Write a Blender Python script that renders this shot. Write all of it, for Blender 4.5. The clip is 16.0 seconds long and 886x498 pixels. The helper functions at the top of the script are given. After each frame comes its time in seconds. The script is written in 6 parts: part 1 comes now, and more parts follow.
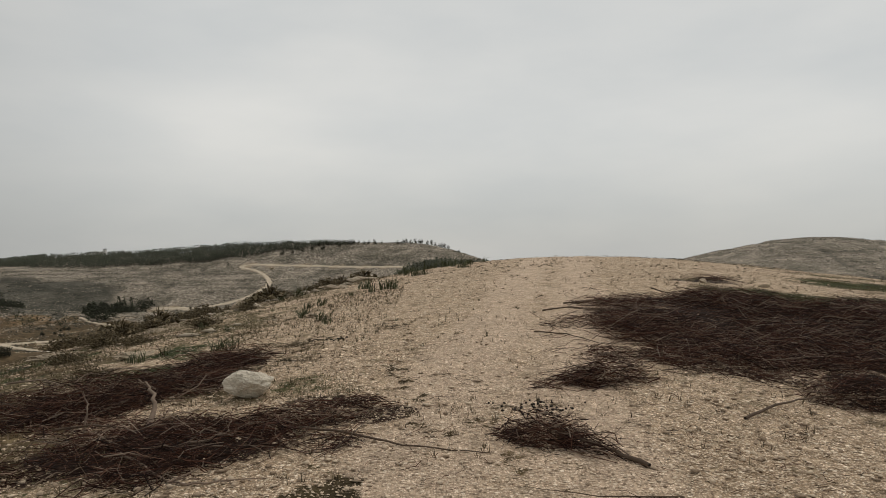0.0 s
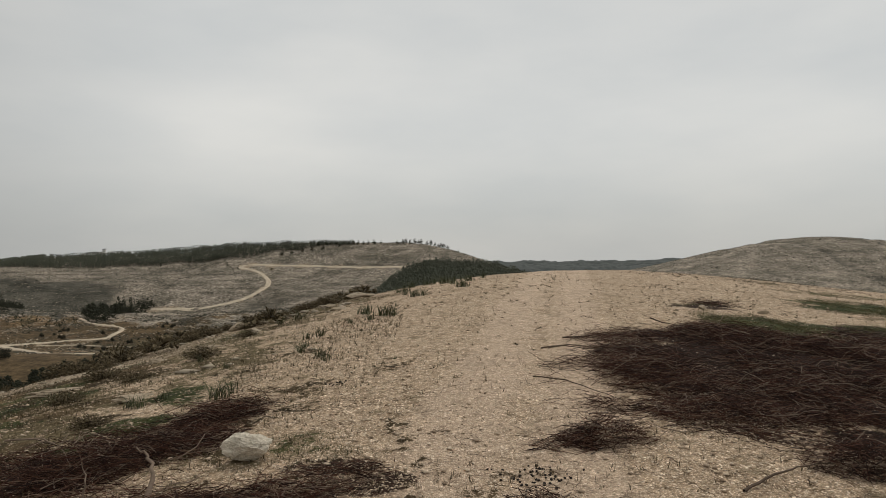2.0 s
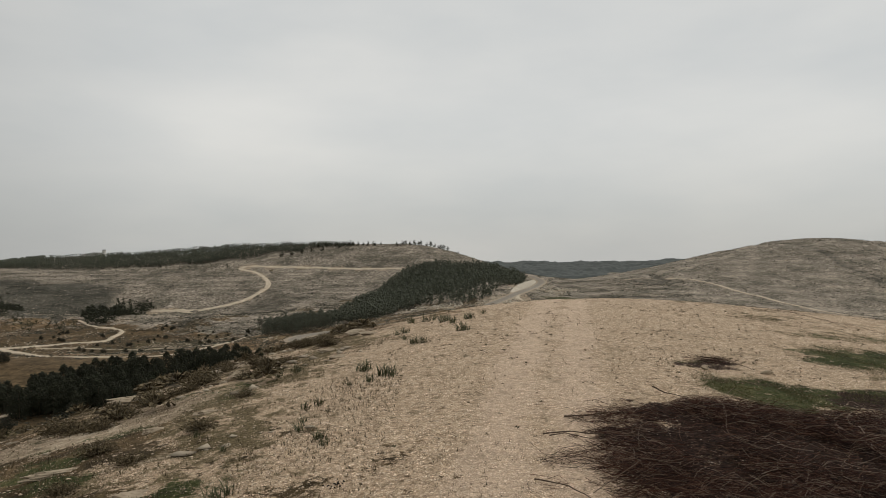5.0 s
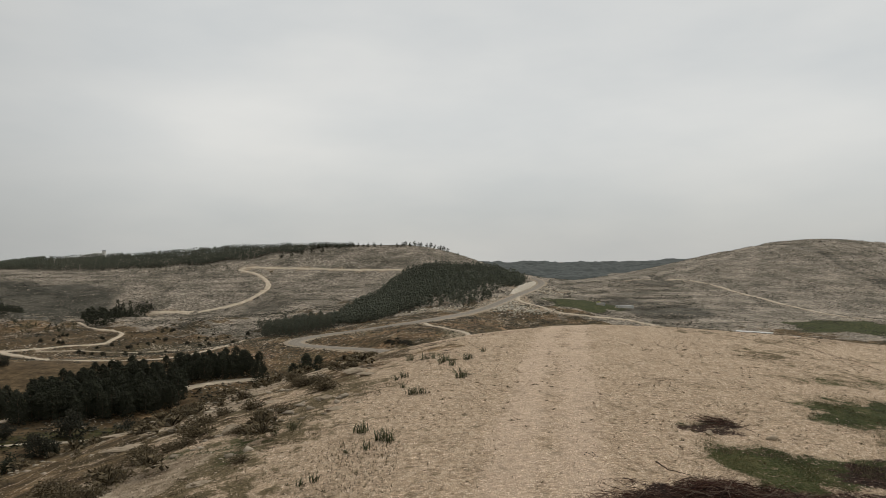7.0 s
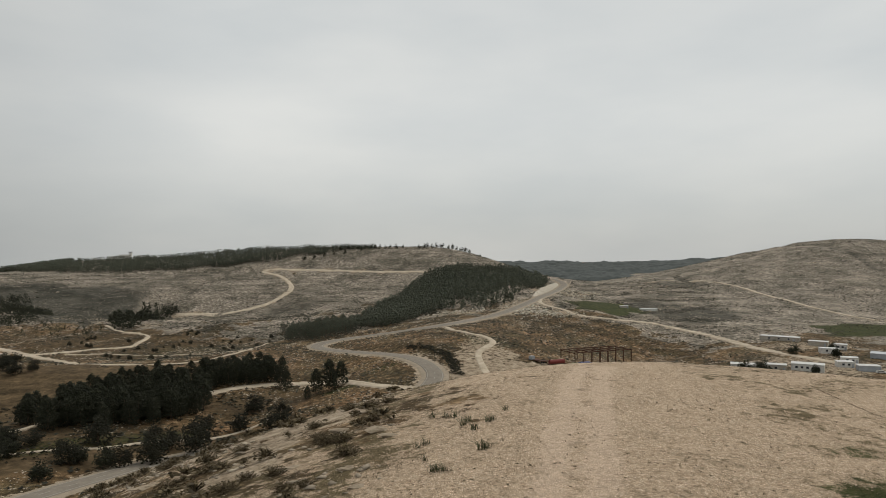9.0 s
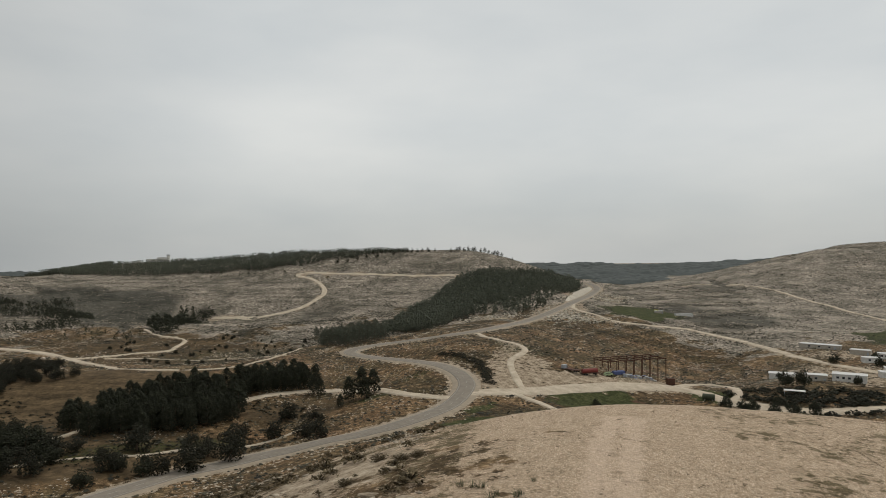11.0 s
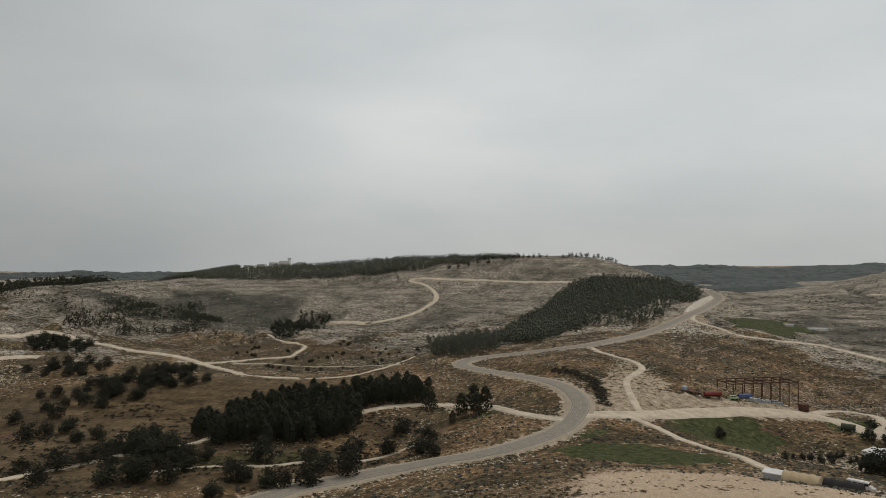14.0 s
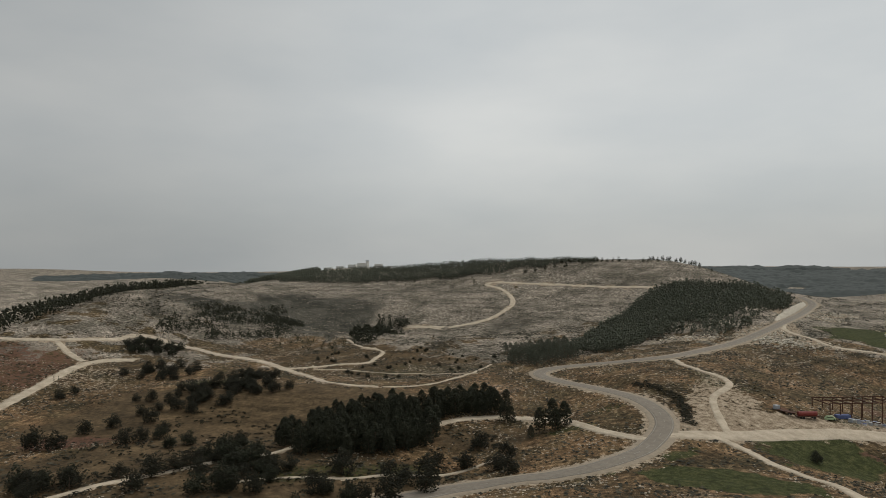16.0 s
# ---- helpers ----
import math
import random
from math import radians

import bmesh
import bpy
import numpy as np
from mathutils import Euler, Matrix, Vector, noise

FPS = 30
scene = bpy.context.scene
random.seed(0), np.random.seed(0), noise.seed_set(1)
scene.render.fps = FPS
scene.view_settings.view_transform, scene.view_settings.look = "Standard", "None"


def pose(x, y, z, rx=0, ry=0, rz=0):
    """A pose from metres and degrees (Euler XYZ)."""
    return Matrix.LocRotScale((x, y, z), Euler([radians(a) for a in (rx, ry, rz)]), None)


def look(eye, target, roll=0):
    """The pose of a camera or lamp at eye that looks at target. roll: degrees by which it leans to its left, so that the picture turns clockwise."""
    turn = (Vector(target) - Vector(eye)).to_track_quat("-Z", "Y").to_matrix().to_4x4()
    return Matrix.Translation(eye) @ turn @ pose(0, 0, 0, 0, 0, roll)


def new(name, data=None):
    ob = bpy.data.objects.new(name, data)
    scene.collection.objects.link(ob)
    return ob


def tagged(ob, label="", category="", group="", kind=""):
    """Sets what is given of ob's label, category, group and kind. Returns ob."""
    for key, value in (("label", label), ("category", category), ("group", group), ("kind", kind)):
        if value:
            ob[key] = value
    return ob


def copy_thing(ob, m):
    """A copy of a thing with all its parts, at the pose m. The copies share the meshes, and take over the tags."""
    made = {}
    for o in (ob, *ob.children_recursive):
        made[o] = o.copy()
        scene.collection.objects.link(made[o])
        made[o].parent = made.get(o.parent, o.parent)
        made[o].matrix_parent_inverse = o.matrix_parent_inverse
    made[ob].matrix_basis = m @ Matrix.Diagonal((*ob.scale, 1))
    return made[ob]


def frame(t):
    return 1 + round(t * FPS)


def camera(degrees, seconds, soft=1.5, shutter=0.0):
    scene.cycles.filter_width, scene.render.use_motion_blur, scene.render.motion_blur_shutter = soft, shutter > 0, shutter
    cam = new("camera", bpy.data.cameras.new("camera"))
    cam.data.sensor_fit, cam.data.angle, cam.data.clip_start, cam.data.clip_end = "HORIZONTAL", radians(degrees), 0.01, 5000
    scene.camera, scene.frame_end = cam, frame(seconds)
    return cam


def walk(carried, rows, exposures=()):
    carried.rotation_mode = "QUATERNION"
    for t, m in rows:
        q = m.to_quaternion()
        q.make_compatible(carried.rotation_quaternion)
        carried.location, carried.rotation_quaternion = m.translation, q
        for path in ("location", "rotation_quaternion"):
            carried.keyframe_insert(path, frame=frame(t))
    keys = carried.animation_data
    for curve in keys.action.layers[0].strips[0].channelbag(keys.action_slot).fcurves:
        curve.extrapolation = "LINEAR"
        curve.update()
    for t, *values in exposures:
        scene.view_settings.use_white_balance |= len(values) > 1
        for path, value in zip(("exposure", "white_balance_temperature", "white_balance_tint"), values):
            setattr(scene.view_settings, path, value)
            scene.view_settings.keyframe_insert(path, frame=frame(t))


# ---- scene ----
cam = camera(65.16, 16.0, soft=0.6)
PATH = [
    (0, pose(0.000, -0.000, 1.800, 90.380, 0, -0.000) @ pose(0, 0, 0, 0, 0, 0.017)),
    (0.5, pose(0.013, 0.009, 2.005, 90.360, 0, -0.015) @ pose(0, 0, 0, 0, 0, -0.029)),
    (1, pose(0.016, 0.013, 2.204, 90.340, 0, -0.026) @ pose(0, 0, 0, 0, 0, -0.043)),
    (1.5, pose(0.015, 0.015, 2.416, 90.338, 0, -0.032) @ pose(0, 0, 0, 0, 0, -0.035)),
    (2, pose(0.013, 0.005, 2.640, 90.336, 0, -0.040) @ pose(0, 0, 0, 0, 0, -0.015)),
    (2.5, pose(0.009, 0.006, 2.883, 90.318, 0, -0.052) @ pose(0, 0, 0, 0, 0, -0.029)),
    (3, pose(-0.001, 0.012, 3.154, 90.335, 0, -0.054) @ pose(0, 0, 0, 0, 0, -0.002)),
    (3.5, pose(0.000, 0.004, 3.460, 90.336, 0, -0.050) @ pose(0, 0, 0, 0, 0, -0.002)),
    (4, pose(-0.002, 0.011, 3.786, 90.337, 0, -0.057) @ pose(0, 0, 0, 0, 0, -0.020)),
    (6.5, pose(0.053, 0.656, 5.794, 90.322, 0, -0.048) @ pose(0, 0, 0, 0, 0, 0.073)),
    (7, pose(0.058, 0.668, 6.380, 90.305, 0, -0.043) @ pose(0, 0, 0, 0, 0, 0.033)),
    (7.5, pose(0.048, 0.729, 7.047, 90.311, 0, 0.235) @ pose(0, 0, 0, 0, 0, 0.050)),
    (8, pose(0.034, 0.794, 7.764, 90.283, 0, 0.710) @ pose(0, 0, 0, 0, 0, 0.029)),
    (8.5, pose(0.027, 0.811, 8.517, 90.286, 0, 1.241) @ pose(0, 0, 0, 0, 0, 0.016)),
    (9, pose(0.068, 0.874, 9.306, 90.246, 0, 1.758) @ pose(0, 0, 0, 0, 0, -0.074)),
    (11.5, pose(0.302, 0.793, 13.904, 90.337, 0, 5.347) @ pose(0, 0, 0, 0, 0, -0.046)),
    (12, pose(0.118, 1.010, 15.132, 90.332, 0, 6.473) @ pose(0, 0, 0, 0, 0, -0.001)),
    (12.5, pose(-0.092, 1.260, 16.360, 90.343, 0, 7.996) @ pose(0, 0, 0, 0, 0, 0.004)),
    (13, pose(-0.309, 1.539, 17.559, 90.348, 0, 9.798) @ pose(0, 0, 0, 0, 0, 0.023)),
    (13.5, pose(-0.526, 1.837, 18.778, 90.335, 0, 11.616) @ pose(0, 0, 0, 0, 0, 0.004)),
    (14, pose(-0.745, 2.134, 19.986, 90.345, 0, 13.525) @ pose(0, 0, 0, 0, 0, 0.007)),
    (14.5, pose(-0.996, 2.421, 21.252, 90.335, 0, 15.592) @ pose(0, 0, 0, 0, 0, -0.014)),
    (15, pose(-1.285, 2.695, 22.693, 90.323, 0, 17.476) @ pose(0, 0, 0, 0, 0, -0.034)),
    (15.5, pose(-1.586, 2.920, 24.206, 90.310, 0, 18.743) @ pose(0, 0, 0, 0, 0, -0.017)),
    (16, pose(-1.880, 3.106, 25.788, 90.289, 0, 19.759) @ pose(0, 0, 0, 0, 0, -0.068)),
]
walk(cam, PATH, [(0, 0.0, 6700, 11), (4, 0.0, 6700, 11), (7, 0.05, 6650, 11), (9, 0.05, 6600, 10), (12.5, -0.02, 6500, 10), (16, -0.1, 6500, 10)])


# world and light: an even overcast sky with a weak, very soft sun
world = bpy.data.worlds.new("overcast_sky")
scene.world = world
world.use_nodes = True
wn, wl = world.node_tree.nodes, world.node_tree.links
wn.clear()
w_out, w_bg = wn.new("ShaderNodeOutputWorld"), wn.new("ShaderNodeBackground")
w_sky = wn.new("ShaderNodeTexSky")
w_sky.sky_type, w_sky.sun_disc = "NISHITA", False
w_sky.sun_elevation, w_sky.sun_rotation = radians(48), radians(20)
w_co, w_map = wn.new("ShaderNodeTexCoord"), wn.new("ShaderNodeMapping")
w_map.inputs["Scale"].default_value = (1.2, 1.2, 3.5)
w_noise, w_ramp = wn.new("ShaderNodeTexNoise"), wn.new("ShaderNodeValToRGB")
w_noise.inputs["Scale"].default_value, w_noise.inputs["Detail"].default_value = 1.6, 5
w_ramp.color_ramp.elements[0].position, w_ramp.color_ramp.elements[0].color = 0.3, (0.52, 0.552, 0.56, 1)
w_ramp.color_ramp.elements[1].position, w_ramp.color_ramp.elements[1].color = 0.72, (0.683, 0.692, 0.671, 1)
w_dim, w_mix = wn.new("ShaderNodeVectorMath"), wn.new("ShaderNodeMix")
w_dim.operation, w_mix.data_type = "SCALE", "RGBA"
w_dim.inputs["Scale"].default_value = 0.08
w_mix.inputs["Factor"].default_value = 0.93
wl.new(w_co.outputs["Generated"], w_map.inputs["Vector"])
wl.new(w_map.outputs["Vector"], w_noise.inputs["Vector"])
wl.new(w_noise.outputs["Fac"], w_ramp.inputs["Fac"])
wl.new(w_sky.outputs["Color"], w_dim.inputs[0])
wl.new(w_dim.outputs["Vector"], w_mix.inputs["A"])
wl.new(w_ramp.outputs["Color"], w_mix.inputs["B"])
# the overcast dims to the horizon; leftward dimming stands in for lens vignetting
w_split, w_low, w_side, w_mul, w_tone = (wn.new(k) for k in ("ShaderNodeSeparateXYZ", "ShaderNodeMapRange", "ShaderNodeMapRange", "ShaderNodeMath", "ShaderNodeVectorMath"))
w_low.interpolation_type = w_side.interpolation_type = "SMOOTHSTEP"
w_mul.operation, w_tone.operation = "MULTIPLY", "SCALE"
for node, values in ((w_low, (-0.02, 0.2, 0.84, 1.05)), (w_side, (-0.8, -0.28, 0.72, 1.0))):
    for key, value in zip(("From Min", "From Max", "To Min", "To Max"), values):
        node.inputs[key].default_value = value
wl.new(w_co.outputs["Generated"], w_split.inputs["Vector"])
wl.new(w_split.outputs["Z"], w_low.inputs["Value"])
wl.new(w_split.outputs["X"], w_side.inputs["Value"])
wl.new(w_low.outputs["Result"], w_mul.inputs[0])
wl.new(w_side.outputs["Result"], w_mul.inputs[1])
wl.new(w_mix.outputs["Result"], w_tone.inputs[0])
wl.new(w_mul.outputs["Value"], w_tone.inputs["Scale"])
wl.new(w_tone.outputs["Vector"], w_bg.inputs["Color"])
w_bg.inputs["Strength"].default_value = 1.0
wl.new(w_bg.outputs["Background"], w_out.inputs["Surface"])

sun = bpy.data.lights.new("sun", "SUN")
sun.energy, sun.angle, sun.color = 1.0, radians(20), (1.0, 0.95, 0.87)
sun_ob = new("sun", sun)
sun_ob.matrix_world = look((0, 0, 300), (-120, -200, 0))

# ---- tools ----
def arrays(name, verts, faces, mat, parent=None, smooth=False):
    """One mesh object from an array of places and an array of triangles or quads."""
    verts, faces = np.asarray(verts, np.float32), np.asarray(faces, np.int32)
    me = bpy.data.meshes.new(name)
    k = faces.shape[1]
    me.vertices.add(len(verts))
    me.vertices.foreach_set("co", verts.ravel())
    me.loops.add(faces.size)
    me.loops.foreach_set("vertex_index", faces.ravel())
    me.polygons.add(len(faces))
    me.polygons.foreach_set("loop_start", np.arange(len(faces), dtype=np.int32) * k)
    me.polygons.foreach_set("loop_total", np.full(len(faces), k, np.int32))
    me.update(calc_edges=True)
    if smooth:
        me.polygons.foreach_set("use_smooth", np.ones(len(faces), bool))
    if mat:
        me.materials.append(mat)
    ob = new(name, me)
    ob.parent = parent
    return ob


def part(name, bm, mat, parent, label=""):
    """Links a bmesh as one mesh object under a thing or a part."""
    me = bpy.data.meshes.new(name)
    bm.to_mesh(me)
    bm.free()
    me.materials.append(mat)
    ob = new(name, me)
    ob.parent = parent
    return tagged(ob, label)


def thing(name, x, y, z, turn, label, category, group=""):
    ob = new(name)
    ob.empty_display_size = 0.3
    ob.matrix_basis = pose(x, y, z, 0, 0, turn)
    return tagged(ob, label, category, group)


def box(bm, x, y, z, sx, sy, sz, turn=0.0, bevel=0.0):
    """A box whose foot is centred on x, y at height z."""
    made = bmesh.ops.create_cube(bm, size=1.0, matrix=pose(x, y, z + sz / 2, 0, 0, turn) @ Matrix.Diagonal((sx, sy, sz, 1)))
    if bevel:
        edges = list({e for v in made["verts"] for e in v.link_edges})
        bmesh.ops.bevel(bm, geom=edges, offset=bevel, segments=2, affect="EDGES")


def cylinder(bm, a, b, r0, r1, sides=8):
    a, b = Vector(a), Vector(b)
    turn = (b - a).to_track_quat("Z", "Y").to_matrix().to_4x4()
    bmesh.ops.create_cone(bm, cap_ends=True, segments=sides, radius1=r0, radius2=r1, depth=(b - a).length, matrix=Matrix.Translation((a + b) / 2) @ turn)


def hashed(ix, iy, seed):
    h = (ix.astype(np.int64) * 374761393 + iy.astype(np.int64) * 668265263 + seed * 974711) & 0xFFFFFFFF
    h = ((h ^ (h >> 13)) * 1274126177) & 0xFFFFFFFF
    return ((h ^ (h >> 16)) & 0xFFFF) / 32767.5 - 1.0


def lattice(x, y, seed):
    """Smooth noise between -1 and 1 with one cell a metre."""
    ix, iy = np.floor(x), np.floor(y)
    u, v = x - ix, y - iy
    u, v = u * u * (3 - 2 * u), v * v * (3 - 2 * v)
    a, b = hashed(ix, iy, seed), hashed(ix + 1, iy, seed)
    c, d = hashed(ix, iy + 1, seed), hashed(ix + 1, iy + 1, seed)
    return (a + (b - a) * u) * (1 - v) + (c + (d - c) * u) * v


def rough(x, y, size, octaves, seed):
    out, amp = 0.0, 0.6
    for k in range(octaves):
        out = out + amp * lattice(x / size + 17.3 * k, y / size - 9.1 * k, seed + k)
        size, amp = size * 0.47, amp * 0.55
    return out


def smooth(a, b, v):
    t = np.clip((v - a) / (b - a), 0, 1)
    return t * t * (3 - 2 * t)


def glide(points, step):
    """A smooth line through plan points, one point every step metres."""
    p = np.array(points, float)
    p = np.vstack([2 * p[0] - p[1], p, 2 * p[-1] - p[-2]])
    out = []
    for k in range(1, len(p) - 2):
        n = max(2, int(np.hypot(*(p[k + 1] - p[k])) / step) + 1)
        for t in np.linspace(0, 1, n, endpoint=False):
            a, b, c, d = p[k - 1], p[k], p[k + 1], p[k + 2]
            out.append(0.5 * (2 * b + (c - a) * t + (2 * a - 5 * b + 4 * c - d) * t * t + (3 * b - a - 3 * c + d) * t**3))
    return np.array(out + [p[-2]])


def blob(seed, rings, jitter):
    """A low, lumpy clump of about one metre, as arrays."""
    rng = np.random.default_rng(seed)
    bm = bmesh.new()
    bmesh.ops.create_icosphere(bm, subdivisions=rings, radius=0.5)
    v = np.array([q.co[:] for q in bm.verts])
    bm.verts.index_update()
    f = np.array([[q.index for q in face.verts] for face in bm.faces])
    bm.free()
    return v * (1 + rng.normal(0, jitter, (len(v), 1))), f


def octa(seed, jitter):
    """Eight faces: the cheapest stone, tuft or clump."""
    rng = np.random.default_rng(seed)
    v = np.array([[1, 0, 0], [0, 1, 0], [-1, 0, 0], [0, -1, 0], [0, 0, 1], [0, 0, -1]], float) * 0.5
    f = np.array([[0, 1, 4], [1, 2, 4], [2, 3, 4], [3, 0, 4], [1, 0, 5], [2, 1, 5], [3, 2, 5], [0, 3, 5]])
    return v + rng.normal(0, jitter, v.shape), f


def strewn(templates, places, sizes, seed, tilt=0.0):
    """Copies of templates at places (n, 3) with sizes (n, 3), each turned at random, joined into one pair of arrays."""
    rng = np.random.default_rng(seed)
    V, F, base = [], [], 0
    pick = rng.integers(0, len(templates), len(places))
    for k, (tv, tf) in enumerate(templates):
        at = np.where(pick == k)[0]
        if not len(at):
            continue
        a = rng.uniform(0, 2 * np.pi, len(at))
        v = tv[None] * sizes[at][:, None]
        c, s = np.cos(a)[:, None], np.sin(a)[:, None]
        x, y, z = v[..., 0] * c - v[..., 1] * s, v[..., 0] * s + v[..., 1] * c, v[..., 2]
        if tilt:
            lean = rng.normal(0, tilt, (len(at), 1))
            y, z = y * np.cos(lean) - z * np.sin(lean), y * np.sin(lean) + z * np.cos(lean)
        V.append((np.stack([x, y, z], -1) + places[at][:, None]).reshape(-1, 3))
        F.append((tf[None] + (base + np.arange(len(at)) * len(tv))[:, None, None]).reshape(-1, tf.shape[1]))
        base += len(at) * len(tv)
    return np.concatenate(V), np.concatenate(F)


def tubes(lines, radii, sides=3):
    """Tapered, bent rods along lines (n, k, 3), as arrays."""
    lines, radii = np.asarray(lines, float), np.asarray(radii, float)
    n, k, _ = lines.shape
    way = np.gradient(lines, axis=1)
    way /= np.linalg.norm(way, axis=2, keepdims=True) + 1e-9
    side = np.cross(way, np.array([0.13, 0.21, 0.97]))
    side /= np.linalg.norm(side, axis=2, keepdims=True) + 1e-9
    up = np.cross(side, way)
    a = np.arange(sides) * 2 * np.pi / sides
    taper = np.linspace(1, 0.25, k)[None, :, None, None]
    ring = lines[:, :, None] + radii[:, None, None, None] * taper * (side[:, :, None] * np.cos(a)[:, None] + up[:, :, None] * np.sin(a)[:, None])
    idx = np.arange(n * k * sides).reshape(n, k, sides)
    p, q = idx[:, :-1], idx[:, 1:]
    f = np.stack([p, np.roll(p, -1, 2), np.roll(q, -1, 2), q], -1).reshape(-1, 4)
    return ring.reshape(-1, 3), f


# ---- the lie of the land ----
HILLS = []


def hill(x, y, a, b, turn, h):
    """A rise (or a hollow, h below 0) with half-widths a and b, its length turned by turn."""
    HILLS.append((x, y, a, b, turn, h))


hill(33.0, 77.0, 17.0, 15.0, 0.0, -0.8)
hill(29.7, -1.6, 101.8, 39.0, 2.679, -4.440)
hill(5.9, 24.6, 95.4, 109.9, 2.761, 57.175)
hill(-131.8, 923.6, 221.0, 83.1, 3.043, 40.609)
hill(-678.3, 1154.4, 742.8, 356.9, 2.692, 60.434)
hill(624.3, 1158.5, 263.7, 354.9, 2.232, 85.769)
hill(2011.4, 3324.2, 3198.3, 1031.8, 2.732, 81.950)
hill(773.2, 1975.0, 1786.8, 455.4, 2.552, 46.531)
hill(303.2, 2146.3, 1494.3, 1284.4, 2.269, -13.339)
hill(-497.3, 532.5, 323.1, 136.9, 2.016, 44.053)
hill(-4.9, 382.9, 144.5, 74.5, 1.471, 14.686)
hill(-10.7, 880.5, 78.4, 313.5, 0.247, 19.872)
hill(-154.7, 335.9, 385.8, 227.3, 1.410, -1.434)
hill(-0.4, -3.9, 26.6, 93.1, 1.490, 1.645)
hill(42.6, 154.0, 91.9, 75.7, 0.172, 12.687)
hill(-1691.6, 1401.6, 1847.4, 532.9, 1.224, 27.657)
hill(37.1, -52.3, 132.1, 35.2, 0.048, 21.928)
hill(124.8, 456.1, 46.1, 91.0, 2.820, -17.273)
hill(-16.8, -54.5, 27.4, 42.3, 2.862, -2.892)
hill(3.0, -7.7, 15.7, 62.7, 2.725, -0.989)
hill(-25.4, 40.1, 88.6, 24.6, 1.610, -1.650)
hill(67.6, 58.7, 24.1, 34.3, 1.238, 6.404)
hill(-345.3, 286.7, 83.6, 334.3, 0.244, -15.539)
hill(1.4, 28.8, 15.0, 37.0, 2.878, 0.337)
hill(1.2, 28.1, 37.6, 15.0, 1.303, 0.307)
hill(-961.8, 1319.0, 216.8, 867.2, 0.220, -53.793)
hill(78.6, 292.5, 34.2, 62.2, 1.711, -8.387)
hill(-167.2, 487.9, 124.9, 49.1, 0.994, -7.876)
hill(-78.1, 260.9, 32.3, 110.1, 3.008, -6.602)
hill(-3483.3, 2443.9, 1414.8, 613.7, 2.104, 50.888)
hill(-287.5, 642.6, 62.3, 150.5, 1.793, -22.930)
hill(-2422.3, 2530.4, 875.7, 300.1, 0.829, -10.599)
hill(17.4, 29.0, 89.8, 22.4, 1.460, -0.148)
hill(45.9, 7.1, 22.0, 20.7, 1.002, 3.596)
hill(20.2, 36.7, 15.9, 15.9, 1.654, -0.126)
hill(-1382.6, 1183.3, 368.9, 1475.5, 2.123, 16.456)
hill(-107.0, 2939.1, 425.6, 1702.3, 1.618, -22.383)
hill(1558.0, 2039.5, 535.8, 2143.2, 3.043, 45.713)
hill(-1654.4, 1631.4, 175.6, 343.8, 0.009, -12.994)
hill(-1577.6, 4139.0, 3597.9, 1031.4, 0.406, 23.668)
hill(618.7, 1572.5, 186.0, 744.0, 1.771, 4.550)
hill(-192.1, 322.0, 68.0, 39.2, 0.040, 6.439)
hill(-198.2, 271.6, 36.5, 36.5, 0.211, -5.717)
hill(-42.0, 917.0, 75.0, 60.0, 0.0, -5.5)
hill(-1220.0, 1150.0, 300.0, 420.0, 0.8, -42.0)


# ---- materials ----
def nodes_of(name):
    m = bpy.data.materials.new(name)
    m.use_nodes = True
    return m, m.node_tree.nodes, m.node_tree.links, m.node_tree.nodes["Principled BSDF"]


def ramp(n, l, fac, stops):
    r = n.new("ShaderNodeValToRGB")
    e = r.color_ramp.elements
    while len(e) < len(stops):
        e.new(0.5)
    for k, (at, c) in enumerate(stops):
        e[k].position, e[k].color = at, (*c, 1)
    l.new(fac, r.inputs["Fac"])
    return r.outputs["Color"]


def grain(n, l, vec, scale, detail=6.0, rough_=0.6):
    t = n.new("ShaderNodeTexNoise")
    t.inputs["Scale"].default_value, t.inputs["Detail"].default_value, t.inputs["Roughness"].default_value = scale, detail, rough_
    l.new(vec, t.inputs["Vector"])
    return t.outputs["Fac"]


def blend(n, l, fac, a, b, mode="MIX"):
    m = n.new("ShaderNodeMix")
    m.data_type, m.blend_type = "RGBA", mode
    for key, value in (("Factor", fac), ("A", a), ("B", b)):
        if isinstance(value, (int, float)):
            m.inputs[key].default_value = value
        elif isinstance(value, tuple):
            m.inputs[key].default_value = (*value, 1)
        else:
            l.new(value, m.inputs[key])
    return m.outputs["Result"]


def sums(n, l, op, a, b):
    m = n.new("ShaderNodeMath")
    m.operation = op
    for k, value in enumerate((a, b)):
        if isinstance(value, (int, float)):
            m.inputs[k].default_value = value
        else:
            l.new(value, m.inputs[k])
    return m.outputs["Value"]


def bumped(n, l, bsdf, h, strength, distance):
    b = n.new("ShaderNodeBump")
    b.inputs["Strength"].default_value, b.inputs["Distance"].default_value = strength, distance
    l.new(h, b.inputs["Height"])
    l.new(b.outputs["Normal"], bsdf.inputs["Normal"])


